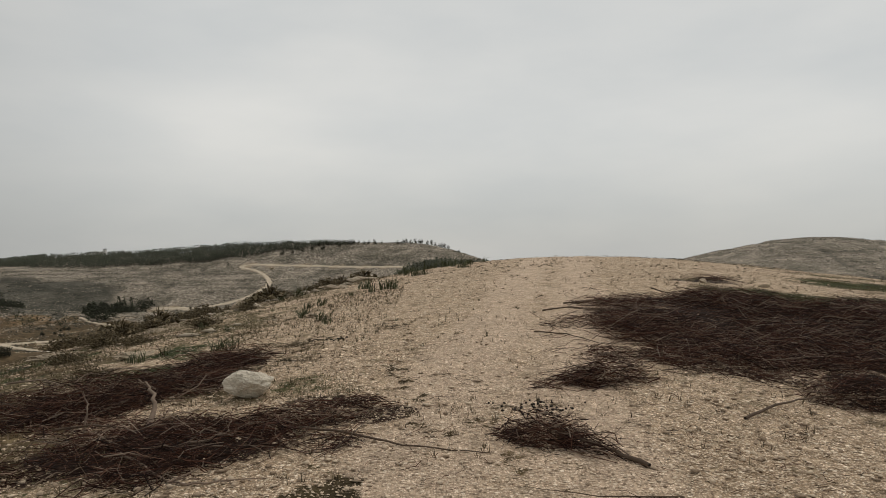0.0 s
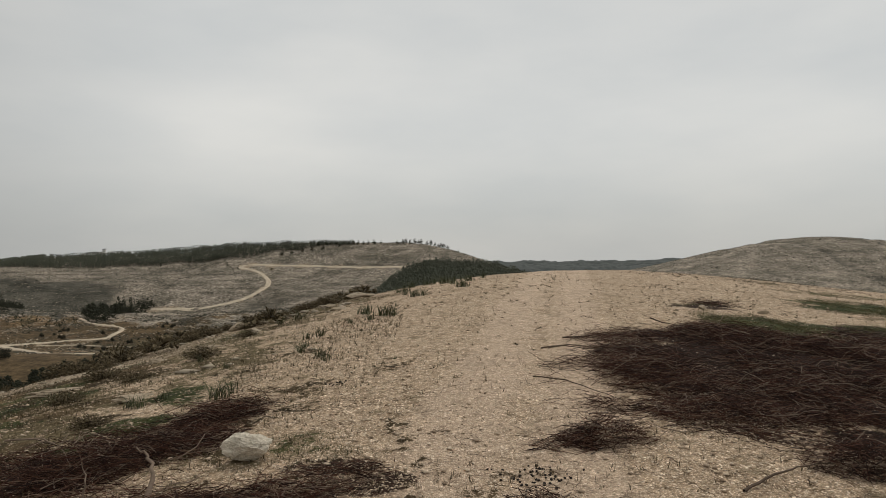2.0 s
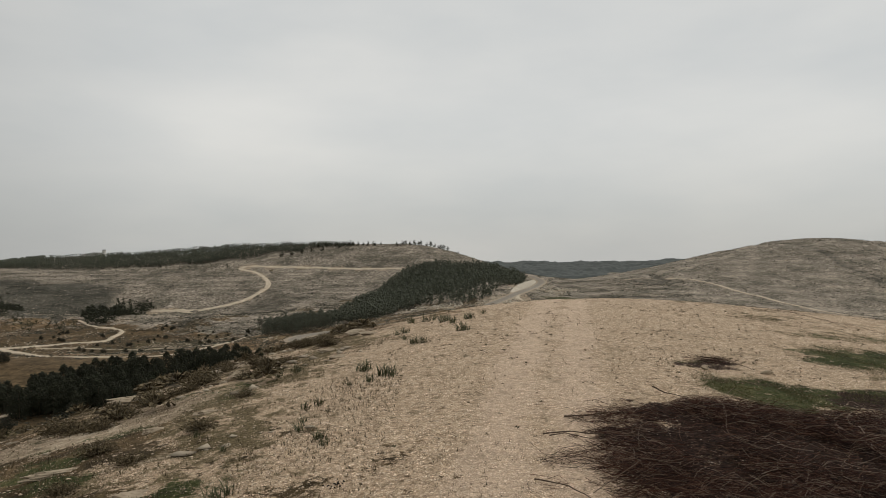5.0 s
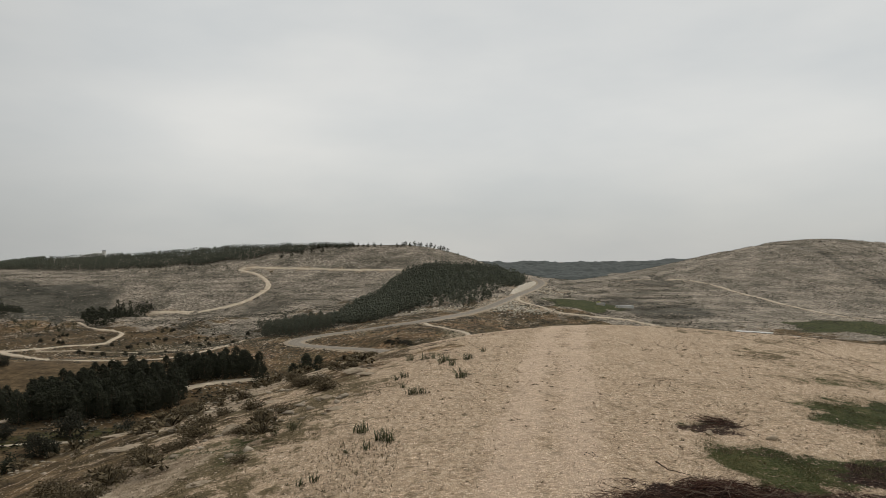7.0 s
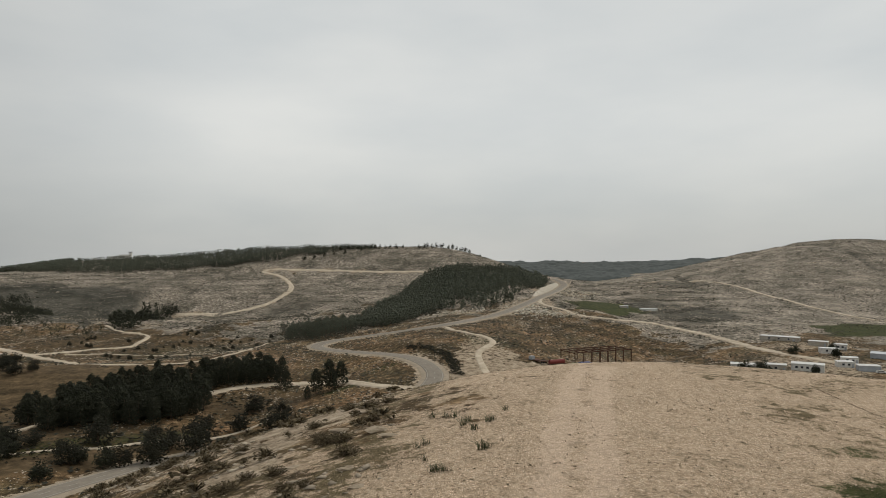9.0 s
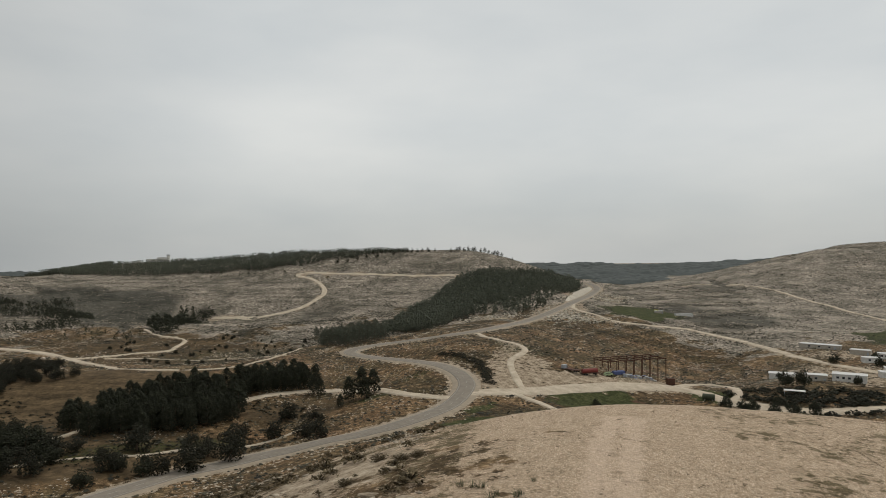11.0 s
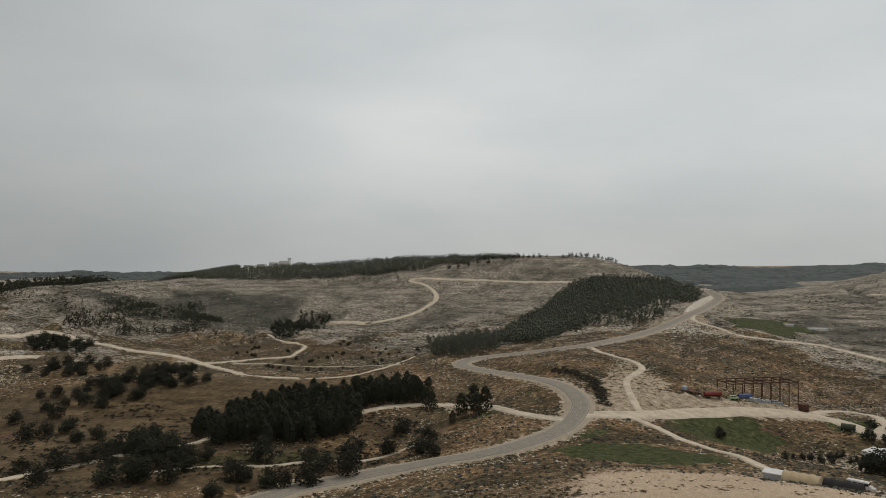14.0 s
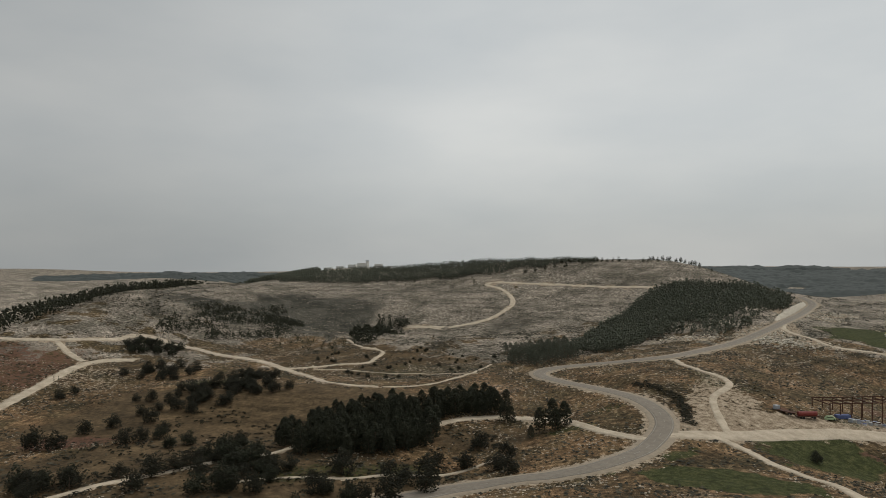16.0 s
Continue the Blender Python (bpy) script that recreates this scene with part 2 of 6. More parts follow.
def plain(name, dark, light, scale, roughness=0.9, metal=0.0, bump=0.0, island=False, spread=0.5):
    """A material with two scales of grain between two colours."""
    m, n, l, b = nodes_of(name)
    pos = n.new("ShaderNodeNewGeometry").outputs["Position"]
    f = sums(n, l, "ADD", sums(n, l, "MULTIPLY", grain(n, l, pos, scale), 0.65), sums(n, l, "MULTIPLY", grain(n, l, pos, scale * 7), 0.35))
    if island:
        g = n.new("ShaderNodeNewGeometry").outputs["Random Per Island"]
        f = sums(n, l, "ADD", sums(n, l, "MULTIPLY", f, 1 - spread), sums(n, l, "MULTIPLY", g, spread))
    l.new(ramp(n, l, f, [(0.25, dark), (0.75, light)]), b.inputs["Base Color"])
    b.inputs["Roughness"].default_value, b.inputs["Metallic"].default_value = roughness, metal
    b.inputs["Specular IOR Level"].default_value = 0.25
    if bump:
        bumped(n, l, b, grain(n, l, pos, scale * 4, 8), 0.6, bump)
    return m


def attribute(n, name):
    a = n.new("ShaderNodeAttribute")
    a.attribute_name = name
    return a.outputs["Fac"]


def broken(n, l, mask, noise_, spread=3.0, sharp=3.5):
    """A mask whose rim dissolves into specks by a noise."""
    lift = sums(n, l, "MULTIPLY", sums(n, l, "SUBTRACT", noise_, 0.5), spread)
    v = sums(n, l, "MULTIPLY", sums(n, l, "SUBTRACT", sums(n, l, "ADD", mask, lift), 0.5), sharp)
    m = n.new("ShaderNodeMath")
    m.operation, m.use_clamp = "ADD", True
    l.new(v, m.inputs[0])
    m.inputs[1].default_value = 0.5
    k = n.new("ShaderNodeMath")
    k.operation, k.use_clamp = "MULTIPLY", True
    l.new(m.outputs["Value"], k.inputs[0])
    l.new(sums(n, l, "MULTIPLY", mask, 5.0), k.inputs[1])
    return k.outputs["Value"]


def cells(n, l, vec, scale):
    v = n.new("ShaderNodeTexVoronoi")
    v.inputs["Scale"].default_value = scale
    l.new(vec, v.inputs["Vector"])
    grey = n.new("ShaderNodeSeparateColor")
    l.new(v.outputs["Color"], grey.inputs["Color"])
    return v.outputs["Distance"], grey.outputs["Red"]


def ground_material():
    m, n, l, b = nodes_of("stony_ground")
    pos = n.new("ShaderNodeNewGeometry").outputs["Position"]
    bands = n.new("ShaderNodeMapping")
    bands.inputs["Scale"].default_value = (0.05, 0.05, 0.8)
    l.new(pos, bands.inputs["Vector"])
    strata = grain(n, l, bands.outputs["Vector"], 1.0, 8, 0.68)
    coarse, mid, fine = grain(n, l, pos, 0.05, 5), grain(n, l, pos, 0.4, 9, 0.75), grain(n, l, pos, 2.6, 8, 0.72)
    # slopes: scrubby soil with ledges of pale stone
    f = sums(n, l, "ADD", sums(n, l, "MULTIPLY", strata, 0.13), sums(n, l, "ADD", sums(n, l, "MULTIPLY", mid, 0.56), sums(n, l, "MULTIPLY", fine, 0.31)))
    hills = ramp(n, l, f, [(0.40, (0.033, 0.024, 0.0145)), (0.475, (0.084, 0.062, 0.038)), (0.53, (0.15, 0.112, 0.072)), (0.6, (0.37, 0.293, 0.205))])
    tint = ramp(n, l, coarse, [(0.38, (0.76, 0.75, 0.61)), (0.62, (1.26, 1.06, 0.88))])
    # paler, greyer ramp for far hills: limestone with distance haze painted in
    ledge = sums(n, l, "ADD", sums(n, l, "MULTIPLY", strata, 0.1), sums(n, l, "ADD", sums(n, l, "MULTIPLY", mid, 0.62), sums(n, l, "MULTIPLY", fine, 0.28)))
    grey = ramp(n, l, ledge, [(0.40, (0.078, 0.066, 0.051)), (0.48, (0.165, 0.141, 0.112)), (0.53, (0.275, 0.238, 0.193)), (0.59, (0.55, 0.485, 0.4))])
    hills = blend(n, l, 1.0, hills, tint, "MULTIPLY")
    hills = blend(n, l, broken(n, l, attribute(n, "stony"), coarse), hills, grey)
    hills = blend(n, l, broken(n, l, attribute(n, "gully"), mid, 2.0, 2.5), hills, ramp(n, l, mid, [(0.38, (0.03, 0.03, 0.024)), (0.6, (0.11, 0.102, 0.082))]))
    hills = blend(n, l, 1.0, hills, ramp(n, l, grain(n, l, pos, 0.03, 9, 0.72), [(0.41, (0.62, 0.63, 0.59)), (0.5, (1.0, 0.99, 0.97)), (0.6, (1.4, 1.37, 1.34))]), "MULTIPLY")
    # gravel of the bare hilltop: stones of two sizes over brown soil
    d1, c1 = cells(n, l, pos, 17.0)
    d2, c2 = cells(n, l, pos, 46.0)
    g1, g2, clod = grain(n, l, pos, 9.0, 10, 0.75), grain(n, l, pos, 0.55, 9, 0.78), grain(n, l, pos, 6.0, 9, 0.85)
    soil = ramp(n, l, g1, [(0.38, (0.135, 0.089, 0.055)), (0.62, (0.5, 0.37, 0.25))])
    small = ramp(n, l, c2, [(0.1, (0.28, 0.2, 0.13)), (0.55, (0.64, 0.49, 0.345)), (0.95, (0.88, 0.74, 0.58))])
    big = ramp(n, l, c1, [(0.1, (0.34, 0.247, 0.162)), (0.6, (0.66, 0.52, 0.375)), (0.95, (0.88, 0.76, 0.61))])
    gravel = blend(n, l, ramp(n, l, d2, [(0.36, (1, 1, 1)), (0.5, (0.2, 0.2, 0.2))]), soil, small)
    gravel = blend(n, l, sums(n, l, "MULTIPLY", ramp(n, l, d1, [(0.3, (1, 1, 1)), (0.42, (0, 0, 0))]), ramp(n, l, c1, [(0.74, (0, 0, 0)), (0.8, (1, 1, 1))])), gravel, big)
    turf = ramp(n, l, g1, [(0.4, (0.055, 0.047, 0.026)), (0.62, (0.2, 0.155, 0.092))])
    gravel = blend(n, l, ramp(n, l, sums(n, l, "ADD", sums(n, l, "MULTIPLY", g2, 0.3), sums(n, l, "ADD", sums(n, l, "MULTIPLY", grain(n, l, pos, 1.9, 9, 0.72), 0.4), sums(n, l, "MULTIPLY", g1, 0.3))), [(0.53, (0, 0, 0)), (0.58, (0.8, 0.8, 0.8))]), gravel, turf)
    gravel = blend(n, l, 1.0, gravel, ramp(n, l, clod, [(0.38, (0.38, 0.35, 0.31)), (0.46, (0.9, 0.88, 0.85)), (0.6, (1.36, 1.35, 1.35))]), "MULTIPLY")
    sward = ramp(n, l, sums(n, l, "ADD", sums(n, l, "MULTIPLY", g1, 0.5), sums(n, l, "MULTIPLY", clod, 0.5)), [(0.4, (0.05, 0.04, 0.02)), (0.52, (0.145, 0.111, 0.06)), (0.64, (0.34, 0.258, 0.16))])
    gravel = blend(n, l, broken(n, l, attribute(n, "turf"), sums(n, l, "ADD", sums(n, l, "MULTIPLY", grain(n, l, pos, 1.4, 9, 0.75), 0.6), sums(n, l, "MULTIPLY", clod, 0.4)), 3.4, 4.0), gravel, sward)
    worn = blend(n, l, 0.55, gravel, (0.72, 0.55, 0.42))
    gravel = blend(n, l, attribute(n, "wheel_way"), gravel, worn)
    c = blend(n, l, broken(n, l, attribute(n, "gravel"), g2), hills, gravel)
    fields = ramp(n, l, sums(n, l, "ADD", sums(n, l, "MULTIPLY", mid, 0.5), sums(n, l, "MULTIPLY", strata, 0.5)), [(0.38, (0.036, 0.026, 0.014)), (0.5, (0.09, 0.062, 0.033)), (0.62, (0.18, 0.125, 0.068))])
    c = blend(n, l, broken(n, l, attribute(n, "field"), mid), c, fields)
    earth = ramp(n, l, mid, [(0.35, (0.07, 0.036, 0.024)), (0.65, (0.17, 0.092, 0.06))])
    c = blend(n, l, broken(n, l, attribute(n, "red_earth"), mid), c, earth)
    chalk = ramp(n, l, sums(n, l, "ADD", sums(n, l, "MULTIPLY", mid, 0.6), sums(n, l, "MULTIPLY", fine, 0.4)), [(0.4, (0.13, 0.092, 0.058)), (0.5, (0.31, 0.24, 0.165)), (0.61, (0.55, 0.455, 0.34))])
    c = blend(n, l, broken(n, l, attribute(n, "chalk"), mid), c, chalk)
    grass = ramp(n, l, sums(n, l, "ADD", sums(n, l, "MULTIPLY", mid, 0.5), sums(n, l, "MULTIPLY", g1, 0.5)), [(0.42, (0.02, 0.024, 0.008)), (0.5, (0.042, 0.05, 0.015)), (0.6, (0.12, 0.11, 0.045))])
    c = blend(n, l, broken(n, l, attribute(n, "grass"), sums(n, l, "ADD", sums(n, l, "MULTIPLY", g2, 0.45), sums(n, l, "MULTIPLY", clod, 0.55)), 3.6, 4.0), c, grass)
    # twig litter, its near-black end painting in shade beneath the brushwood
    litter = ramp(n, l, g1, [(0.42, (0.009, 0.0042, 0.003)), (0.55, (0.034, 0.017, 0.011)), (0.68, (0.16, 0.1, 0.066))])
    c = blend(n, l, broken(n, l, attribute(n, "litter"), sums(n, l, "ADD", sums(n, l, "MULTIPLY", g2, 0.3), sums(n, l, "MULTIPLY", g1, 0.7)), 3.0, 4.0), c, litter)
    l.new(c, b.inputs["Base Color"])
    b.inputs["Roughness"].default_value = 0.95
    b.inputs["Specular IOR Level"].default_value = 0.12
    h = sums(n, l, "ADD", sums(n, l, "MULTIPLY", g1, 0.5), sums(n, l, "SUBTRACT", sums(n, l, "MULTIPLY", fine, 1.4), sums(n, l, "ADD", sums(n, l, "MULTIPLY", d1, 0.5), sums(n, l, "MULTIPLY", d2, 0.25))))
    bumped(n, l, b, h, 0.8, 0.06)
    return m


GROUND = ground_material()
ASPHALT = plain("worn_asphalt", (0.16, 0.135, 0.105), (0.29, 0.25, 0.2), 0.5, 0.85, bump=0.01)
SHOULDER = plain("chalky_gravel_shoulder", (0.22, 0.175, 0.124), (0.42, 0.35, 0.262), 0.6, 0.95, bump=0.02)
DIRT = plain("pale_packed_dirt", (0.27, 0.215, 0.15), (0.68, 0.575, 0.44), 0.22, 0.95, bump=0.03)
PAINT_LINE = plain("worn_road_paint", (0.24, 0.215, 0.18), (0.42, 0.39, 0.34), 0.8, 0.7)
LIMESTONE = plain("weathered_limestone", (0.3, 0.25, 0.182), (0.8, 0.72, 0.6), 5.0, 0.9, bump=0.06)
LEDGE = plain("flush_chalky_limestone", (0.17, 0.13, 0.087), (0.5, 0.41, 0.3), 2.2, 0.95, bump=0.05)
PEBBLE = plain("pale_pebbles", (0.26, 0.188, 0.127), (0.62, 0.49, 0.36), 3.0, 0.9, island=True, spread=0.7)
OUTCROP = plain("limestone_outcrop", (0.2, 0.163, 0.118), (0.5, 0.42, 0.318), 0.8, 0.95, island=True)
SCRUB = plain("dry_grey_scrub", (0.018, 0.0175, 0.012), (0.078, 0.07, 0.046), 0.7, 0.95, island=True, spread=0.6)
PINE_LEAF = plain("dark_pine_needles", (0.012, 0.014, 0.0085), (0.05, 0.052, 0.029), 0.8, 0.85, island=True, spread=0.3)
OLIVE_LEAF = plain("dusty_olive_leaves", (0.012, 0.0125, 0.0075), (0.044, 0.042, 0.025), 0.8, 0.85, island=True, spread=0.3)
# greyer and paler than PINE_LEAF: distance haze painted into the colour
HILL_LEAF = plain("haze_pale_pine_needles", (0.042, 0.049, 0.035), (0.14, 0.145, 0.104), 0.3, 0.9, island=True, spread=0.3)
CHALK_ROCK = plain("white_chalk_rock", (0.36, 0.315, 0.245), (0.72, 0.655, 0.54), 0.9, 0.95, island=True)
# far woods: bluish grey-green with distance haze painted in
FAR_LEAF = plain("haze_grey_woodland", (0.028, 0.034, 0.032), (0.08, 0.09, 0.085), 0.02, 0.9, island=True, spread=0.5)
DRY_BUSH = plain("brown_dry_bush", (0.042, 0.032, 0.018), (0.185, 0.143, 0.083), 2.0, 0.95, island=True, spread=0.6)
BARK = plain("grey_brown_bark", (0.05, 0.033, 0.023), (0.15, 0.108, 0.077), 3.0, 0.95, bump=0.02)
GRASS = plain("short_olive_grass", (0.028, 0.03, 0.011), (0.15, 0.135, 0.06), 3.0, 0.85, island=True, spread=0.7)
BLADE = plain("green_bulb_leaves", (0.026, 0.033, 0.013), (0.095, 0.1, 0.045), 6.0, 0.7, island=True)


def twig_material():
    m, n, l, b = nodes_of("red_brown_twigs")
    chance = n.new("ShaderNodeNewGeometry").outputs["Random Per Island"]
    l.new(ramp(n, l, chance, [(0.0, (0.01, 0.0045, 0.003)), (0.5, (0.036, 0.0135, 0.008)), (0.8, (0.1, 0.041, 0.025)), (0.93, (0.18, 0.1, 0.066)), (1.0, (0.36, 0.27, 0.2))]), b.inputs["Base Color"])
    b.inputs["Roughness"].default_value, b.inputs["Specular IOR Level"].default_value = 0.85, 0.2
    return m


TWIG = twig_material()
GREY_WOOD = plain("bleached_grey_branch", (0.075, 0.046, 0.032), (0.32, 0.24, 0.18), 5.0, 0.85, bump=0.005, island=True, spread=0.4)
DUNG = plain("dark_dung", (0.012, 0.009, 0.007), (0.045, 0.035, 0.027), 8.0, 0.9)
DARK_GREEN = plain("dark_green_paint", (0.03, 0.036, 0.02), (0.075, 0.08, 0.05), 1.5, 0.7)
WHITE_WALL = plain("white_plaster", (0.45, 0.435, 0.4), (0.72, 0.705, 0.67), 0.7, 0.8)
GREY_WALL = plain("unpainted_block_wall", (0.3, 0.27, 0.22), (0.48, 0.44, 0.38), 0.6, 0.9)
TIN = plain("pale_sheet_roof", (0.42, 0.41, 0.39), (0.68, 0.67, 0.64), 0.5, 0.5, metal=0.1)
GREY_TIN = plain("grey_blue_sheet_metal", (0.26, 0.28, 0.3), (0.46, 0.48, 0.5), 0.5, 0.5, metal=0.2)
DARK_GAP = plain("dark_window_glass", (0.02, 0.02, 0.022), (0.05, 0.05, 0.055), 2.0, 0.25)
RUST = plain("rusty_steel", (0.05, 0.026, 0.018), (0.15, 0.08, 0.055), 1.5, 0.85, metal=0.3)
RED_PAINT = plain("faded_red_paint", (0.13, 0.022, 0.018), (0.26, 0.06, 0.05), 1.5, 0.6)
GREEN_PAINT = plain("pale_green_paint", (0.28, 0.36, 0.2), (0.45, 0.53, 0.33), 1.5, 0.6)
BLUE_PAINT = plain("faded_blue_tarp", (0.05, 0.07, 0.17), (0.14, 0.17, 0.32), 1.5, 0.7)
YELLOW_PAINT = plain("dull_yellow_paint", (0.35, 0.32, 0.08), (0.5, 0.46, 0.16), 1.5, 0.6)
TENT_BLACK = plain("black_woven_tent_cloth", (0.012, 0.011, 0.011), (0.035, 0.032, 0.03), 1.2, 0.95, bump=0.03)
TENT_TAN = plain("sun_bleached_tan_canvas", (0.32, 0.24, 0.14), (0.5, 0.39, 0.25), 0.8, 0.9, bump=0.02)
RUBBER = plain("black_rubber", (0.012, 0.012, 0.012), (0.03, 0.03, 0.03), 2.0, 0.9)

def height(x, y):
    """The valley floor, which falls away far out, with the hills on it."""
    z = -52.0 - 70.0 * (1 - np.exp(-(((x * x + y * y) / 9e6) ** 2)))
    for cx, cy, a, b, turn, h in HILLS:
        c, s = math.cos(turn), math.sin(turn)
        u, v = ((x - cx) * c + (y - cy) * s) / a, ((y - cy) * c - (x - cx) * s) / b
        z = z + h * np.exp(-(u * u + v * v))
    return z


MAIN_ROAD = glide([(-150, 80), (-135, 110), (-122, 140), (-114, 165), (-106, 188), (-98.5, 208), (-90, 219), (-80, 229), (-70, 234), (-61, 235.5), (-49, 236), (-42, 238), (-34, 242),
    (-25, 252), (-18.3, 264), (-14.3, 279.5), (-12.5, 294), (-13.8, 306), (-18.2, 318.5), (-25, 331), (-34, 344), (-47, 362), (-61, 380), (-74.5, 395.5), (-84.5, 408),
    (-89.5, 420), (-88, 431), (-82, 438), (-74, 441.5), (-60, 443.5), (-43, 444.5), (-26.5, 447), (-10, 461), (10.6, 504), (26.4, 537), (44.5, 579), (65.5, 632),
    (87, 702), (108, 788), (118, 826), (118, 849), (112, 866)], 4.0)
ROAD_Z = height(MAIN_ROAD[:, 0], MAIN_ROAD[:, 1])
for _ in range(14):
    ROAD_Z[1:-1] = (ROAD_Z[:-2] + 2 * ROAD_Z[1:-1] + ROAD_Z[2:]) / 4

TRACKS = [
    ("valley_dirt_road", 5.0, [(-470, 330), (-432, 343), (-411, 358), (-390, 388), (-387, 407), (-374, 415), (-357, 414), (-335, 411), (-304, 402), (-280, 401), (-254, 394), (-224, 380), (-195, 354), (-178, 348), (-165, 351)]),
    ("overgrown_dirt_track", 2.0, [(-163, 352), (-156, 362), (-149, 375), (-140, 402), (-135, 431), (-137, 480)]),
    ("left_dirt_road", 6.0, [(-325, 233), (-334, 260), (-344, 284), (-354, 311), (-361, 333), (-360, 345), (-355, 354), (-345, 362)]),
    ("joining_dirt_track", 4.0, [(-407, 357), (-388, 348), (-366, 341)]),
    ("meadow_dirt_track", 2.6, [(-253, 394), (-243, 404), (-232, 430), (-220, 451), (-222, 469), (-224, 486), (-234, 488.5), (-243, 488), (-258, 503), (-266, 508)]),
    ("hillside_dirt_road", 5.0, [(-285, 676), (-262, 680), (-243, 685), (-226, 690), (-210.6, 699), (-197.5, 718.5), (-191.7, 744), (-193.7, 772), (-207, 803), (-222, 823), (-244, 838), (-240, 846)]),
    ("contour_dirt_road", 4.5, [(-244, 839), (-232, 845), (-180, 839), (-125, 834), (-72, 821), (-42, 810)]),
    ("yard_dirt_road", 8.5, [(-11, 285), (-3, 287), (9.5, 293.5), (24.5, 304), (40, 316), (60, 330), (74, 337), (84, 342), (96, 338), (105, 326.5), (114, 320), (139, 306), (180, 306)]),
    ("yard_loop_track", 4.0, [(88, 347), (96, 358), (106, 368), (116, 364), (117, 351), (112, 333), (105, 325)]),
    ("field_dirt_track", 4.0, [(4, 293), (9, 288.5), (18.3, 279), (24.8, 269.5), (32, 258.5), (40, 246), (43.5, 233), (47, 222), (52, 208), (60, 200), (70, 194)]),
    ("steep_dirt_track", 3.2, [(11.5, 297), (8, 316), (6.8, 338), (11.7, 353), (15, 368), (10, 381), (-0.6, 396), (-9.7, 426), (-14, 444)]),
    ("upper_dirt_track", 4.5, [(82, 690), (68, 630), (67.6, 600), (82, 575), (93, 560), (123, 562), (150, 567), (174, 541), (183.7, 503), (187, 459), (191, 419), (200, 394), (212, 372)]),
    ("far_slope_track", 4.0, [(240, 930), (286, 927), (310, 890), (326, 820), (332, 745), (336, 669), (341, 602), (354, 572)]),
    ("grove_dirt_track", 4.2, [(-17, 276), (-28, 280), (-37.3, 287), (-46, 298.5), (-59.4, 313.5), (-73.8, 320), (-84, 321.5), (-96, 316), (-106.2, 305.7), (-117.3, 291), (-132.5, 276.5)]),
    ("low_dirt_track", 2.6, [(-205, 150), (-194, 171), (-189, 185), (-180, 200), (-171, 216), (-163, 229), (-156, 242), (-155, 262)]),
    ("meadow_footpath", 1.8, [(-236, 407), (-215, 421), (-190, 431), (-160, 430), (-131, 426)]),
    ("terrace_footpath", 1.6, [(-150, 202), (-136, 214), (-118, 222), (-104, 236), (-90, 246), (-76, 266)]),
]
TRACKS = [(name, wide, glide(points, 4.0)) for name, wide, points in TRACKS]


def off_line(x, y, line, reach):
    """The distance of places from a line, to reach metres at most, and the line's nearest point."""
    d, near = np.full(np.shape(x), float(reach)), np.zeros(np.shape(x), int)
    lo, hi = line.min(0) - reach, line.max(0) + reach
    at = np.where((x > lo[0]) & (x < hi[0]) & (y > lo[1]) & (y < hi[1]))[0]
    for chunk in np.array_split(at, max(1, len(at) // 20000)):
        if len(chunk):
            q = np.hypot(x[chunk][:, None] - line[None, :, 0], y[chunk][:, None] - line[None, :, 1])
            k = q.argmin(1)
            d[chunk], near[chunk] = np.minimum(q[np.arange(len(chunk)), k], reach), k
    return d, near


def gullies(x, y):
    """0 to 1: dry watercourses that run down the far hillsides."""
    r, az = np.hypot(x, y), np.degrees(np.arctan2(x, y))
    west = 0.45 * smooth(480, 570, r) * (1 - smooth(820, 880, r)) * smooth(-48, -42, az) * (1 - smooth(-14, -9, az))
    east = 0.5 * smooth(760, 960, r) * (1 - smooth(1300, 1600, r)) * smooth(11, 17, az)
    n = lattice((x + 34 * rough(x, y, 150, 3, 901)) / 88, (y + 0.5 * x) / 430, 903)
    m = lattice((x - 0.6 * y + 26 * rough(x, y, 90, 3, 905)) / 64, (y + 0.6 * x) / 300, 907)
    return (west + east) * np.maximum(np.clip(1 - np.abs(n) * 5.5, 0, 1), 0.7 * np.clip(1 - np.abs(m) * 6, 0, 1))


def surface(x, y):
    """The ground as built: the land, its unevenness, and the bed of the road cut into it."""
    x, y = np.atleast_1d(np.asarray(x, float)), np.atleast_1d(np.asarray(y, float))
    r = np.hypot(x, y - 15)
    far, near = smooth(45, 220, r), 1 - smooth(60, 160, r)
    z = height(x, y) + near * (0.016 * rough(x, y, 0.35, 3, 3) + 0.06 * rough(x, y, 2.2, 3, 5)) + far * (0.35 * rough(x, y, 9, 3, 7) + 0.9 * rough(x, y, 42, 3, 11))
    z = z - 7.0 * gullies(x, y)
    slope = smooth(3, 16, -x - 4 + 0.05 * y) * (1 - smooth(120, 200, r))
    z = z + slope * 0.16 * rough(x, y, 3.0, 4, 21)
    d, k = off_line(x, y, MAIN_ROAD, 22.0)
    w = 1 - smooth(6.0, 20.0, d)
    return z * (1 - w) + (ROAD_Z[k] - 0.3) * w


def ground_z(x, y):
    return float(surface(x, y)[0])


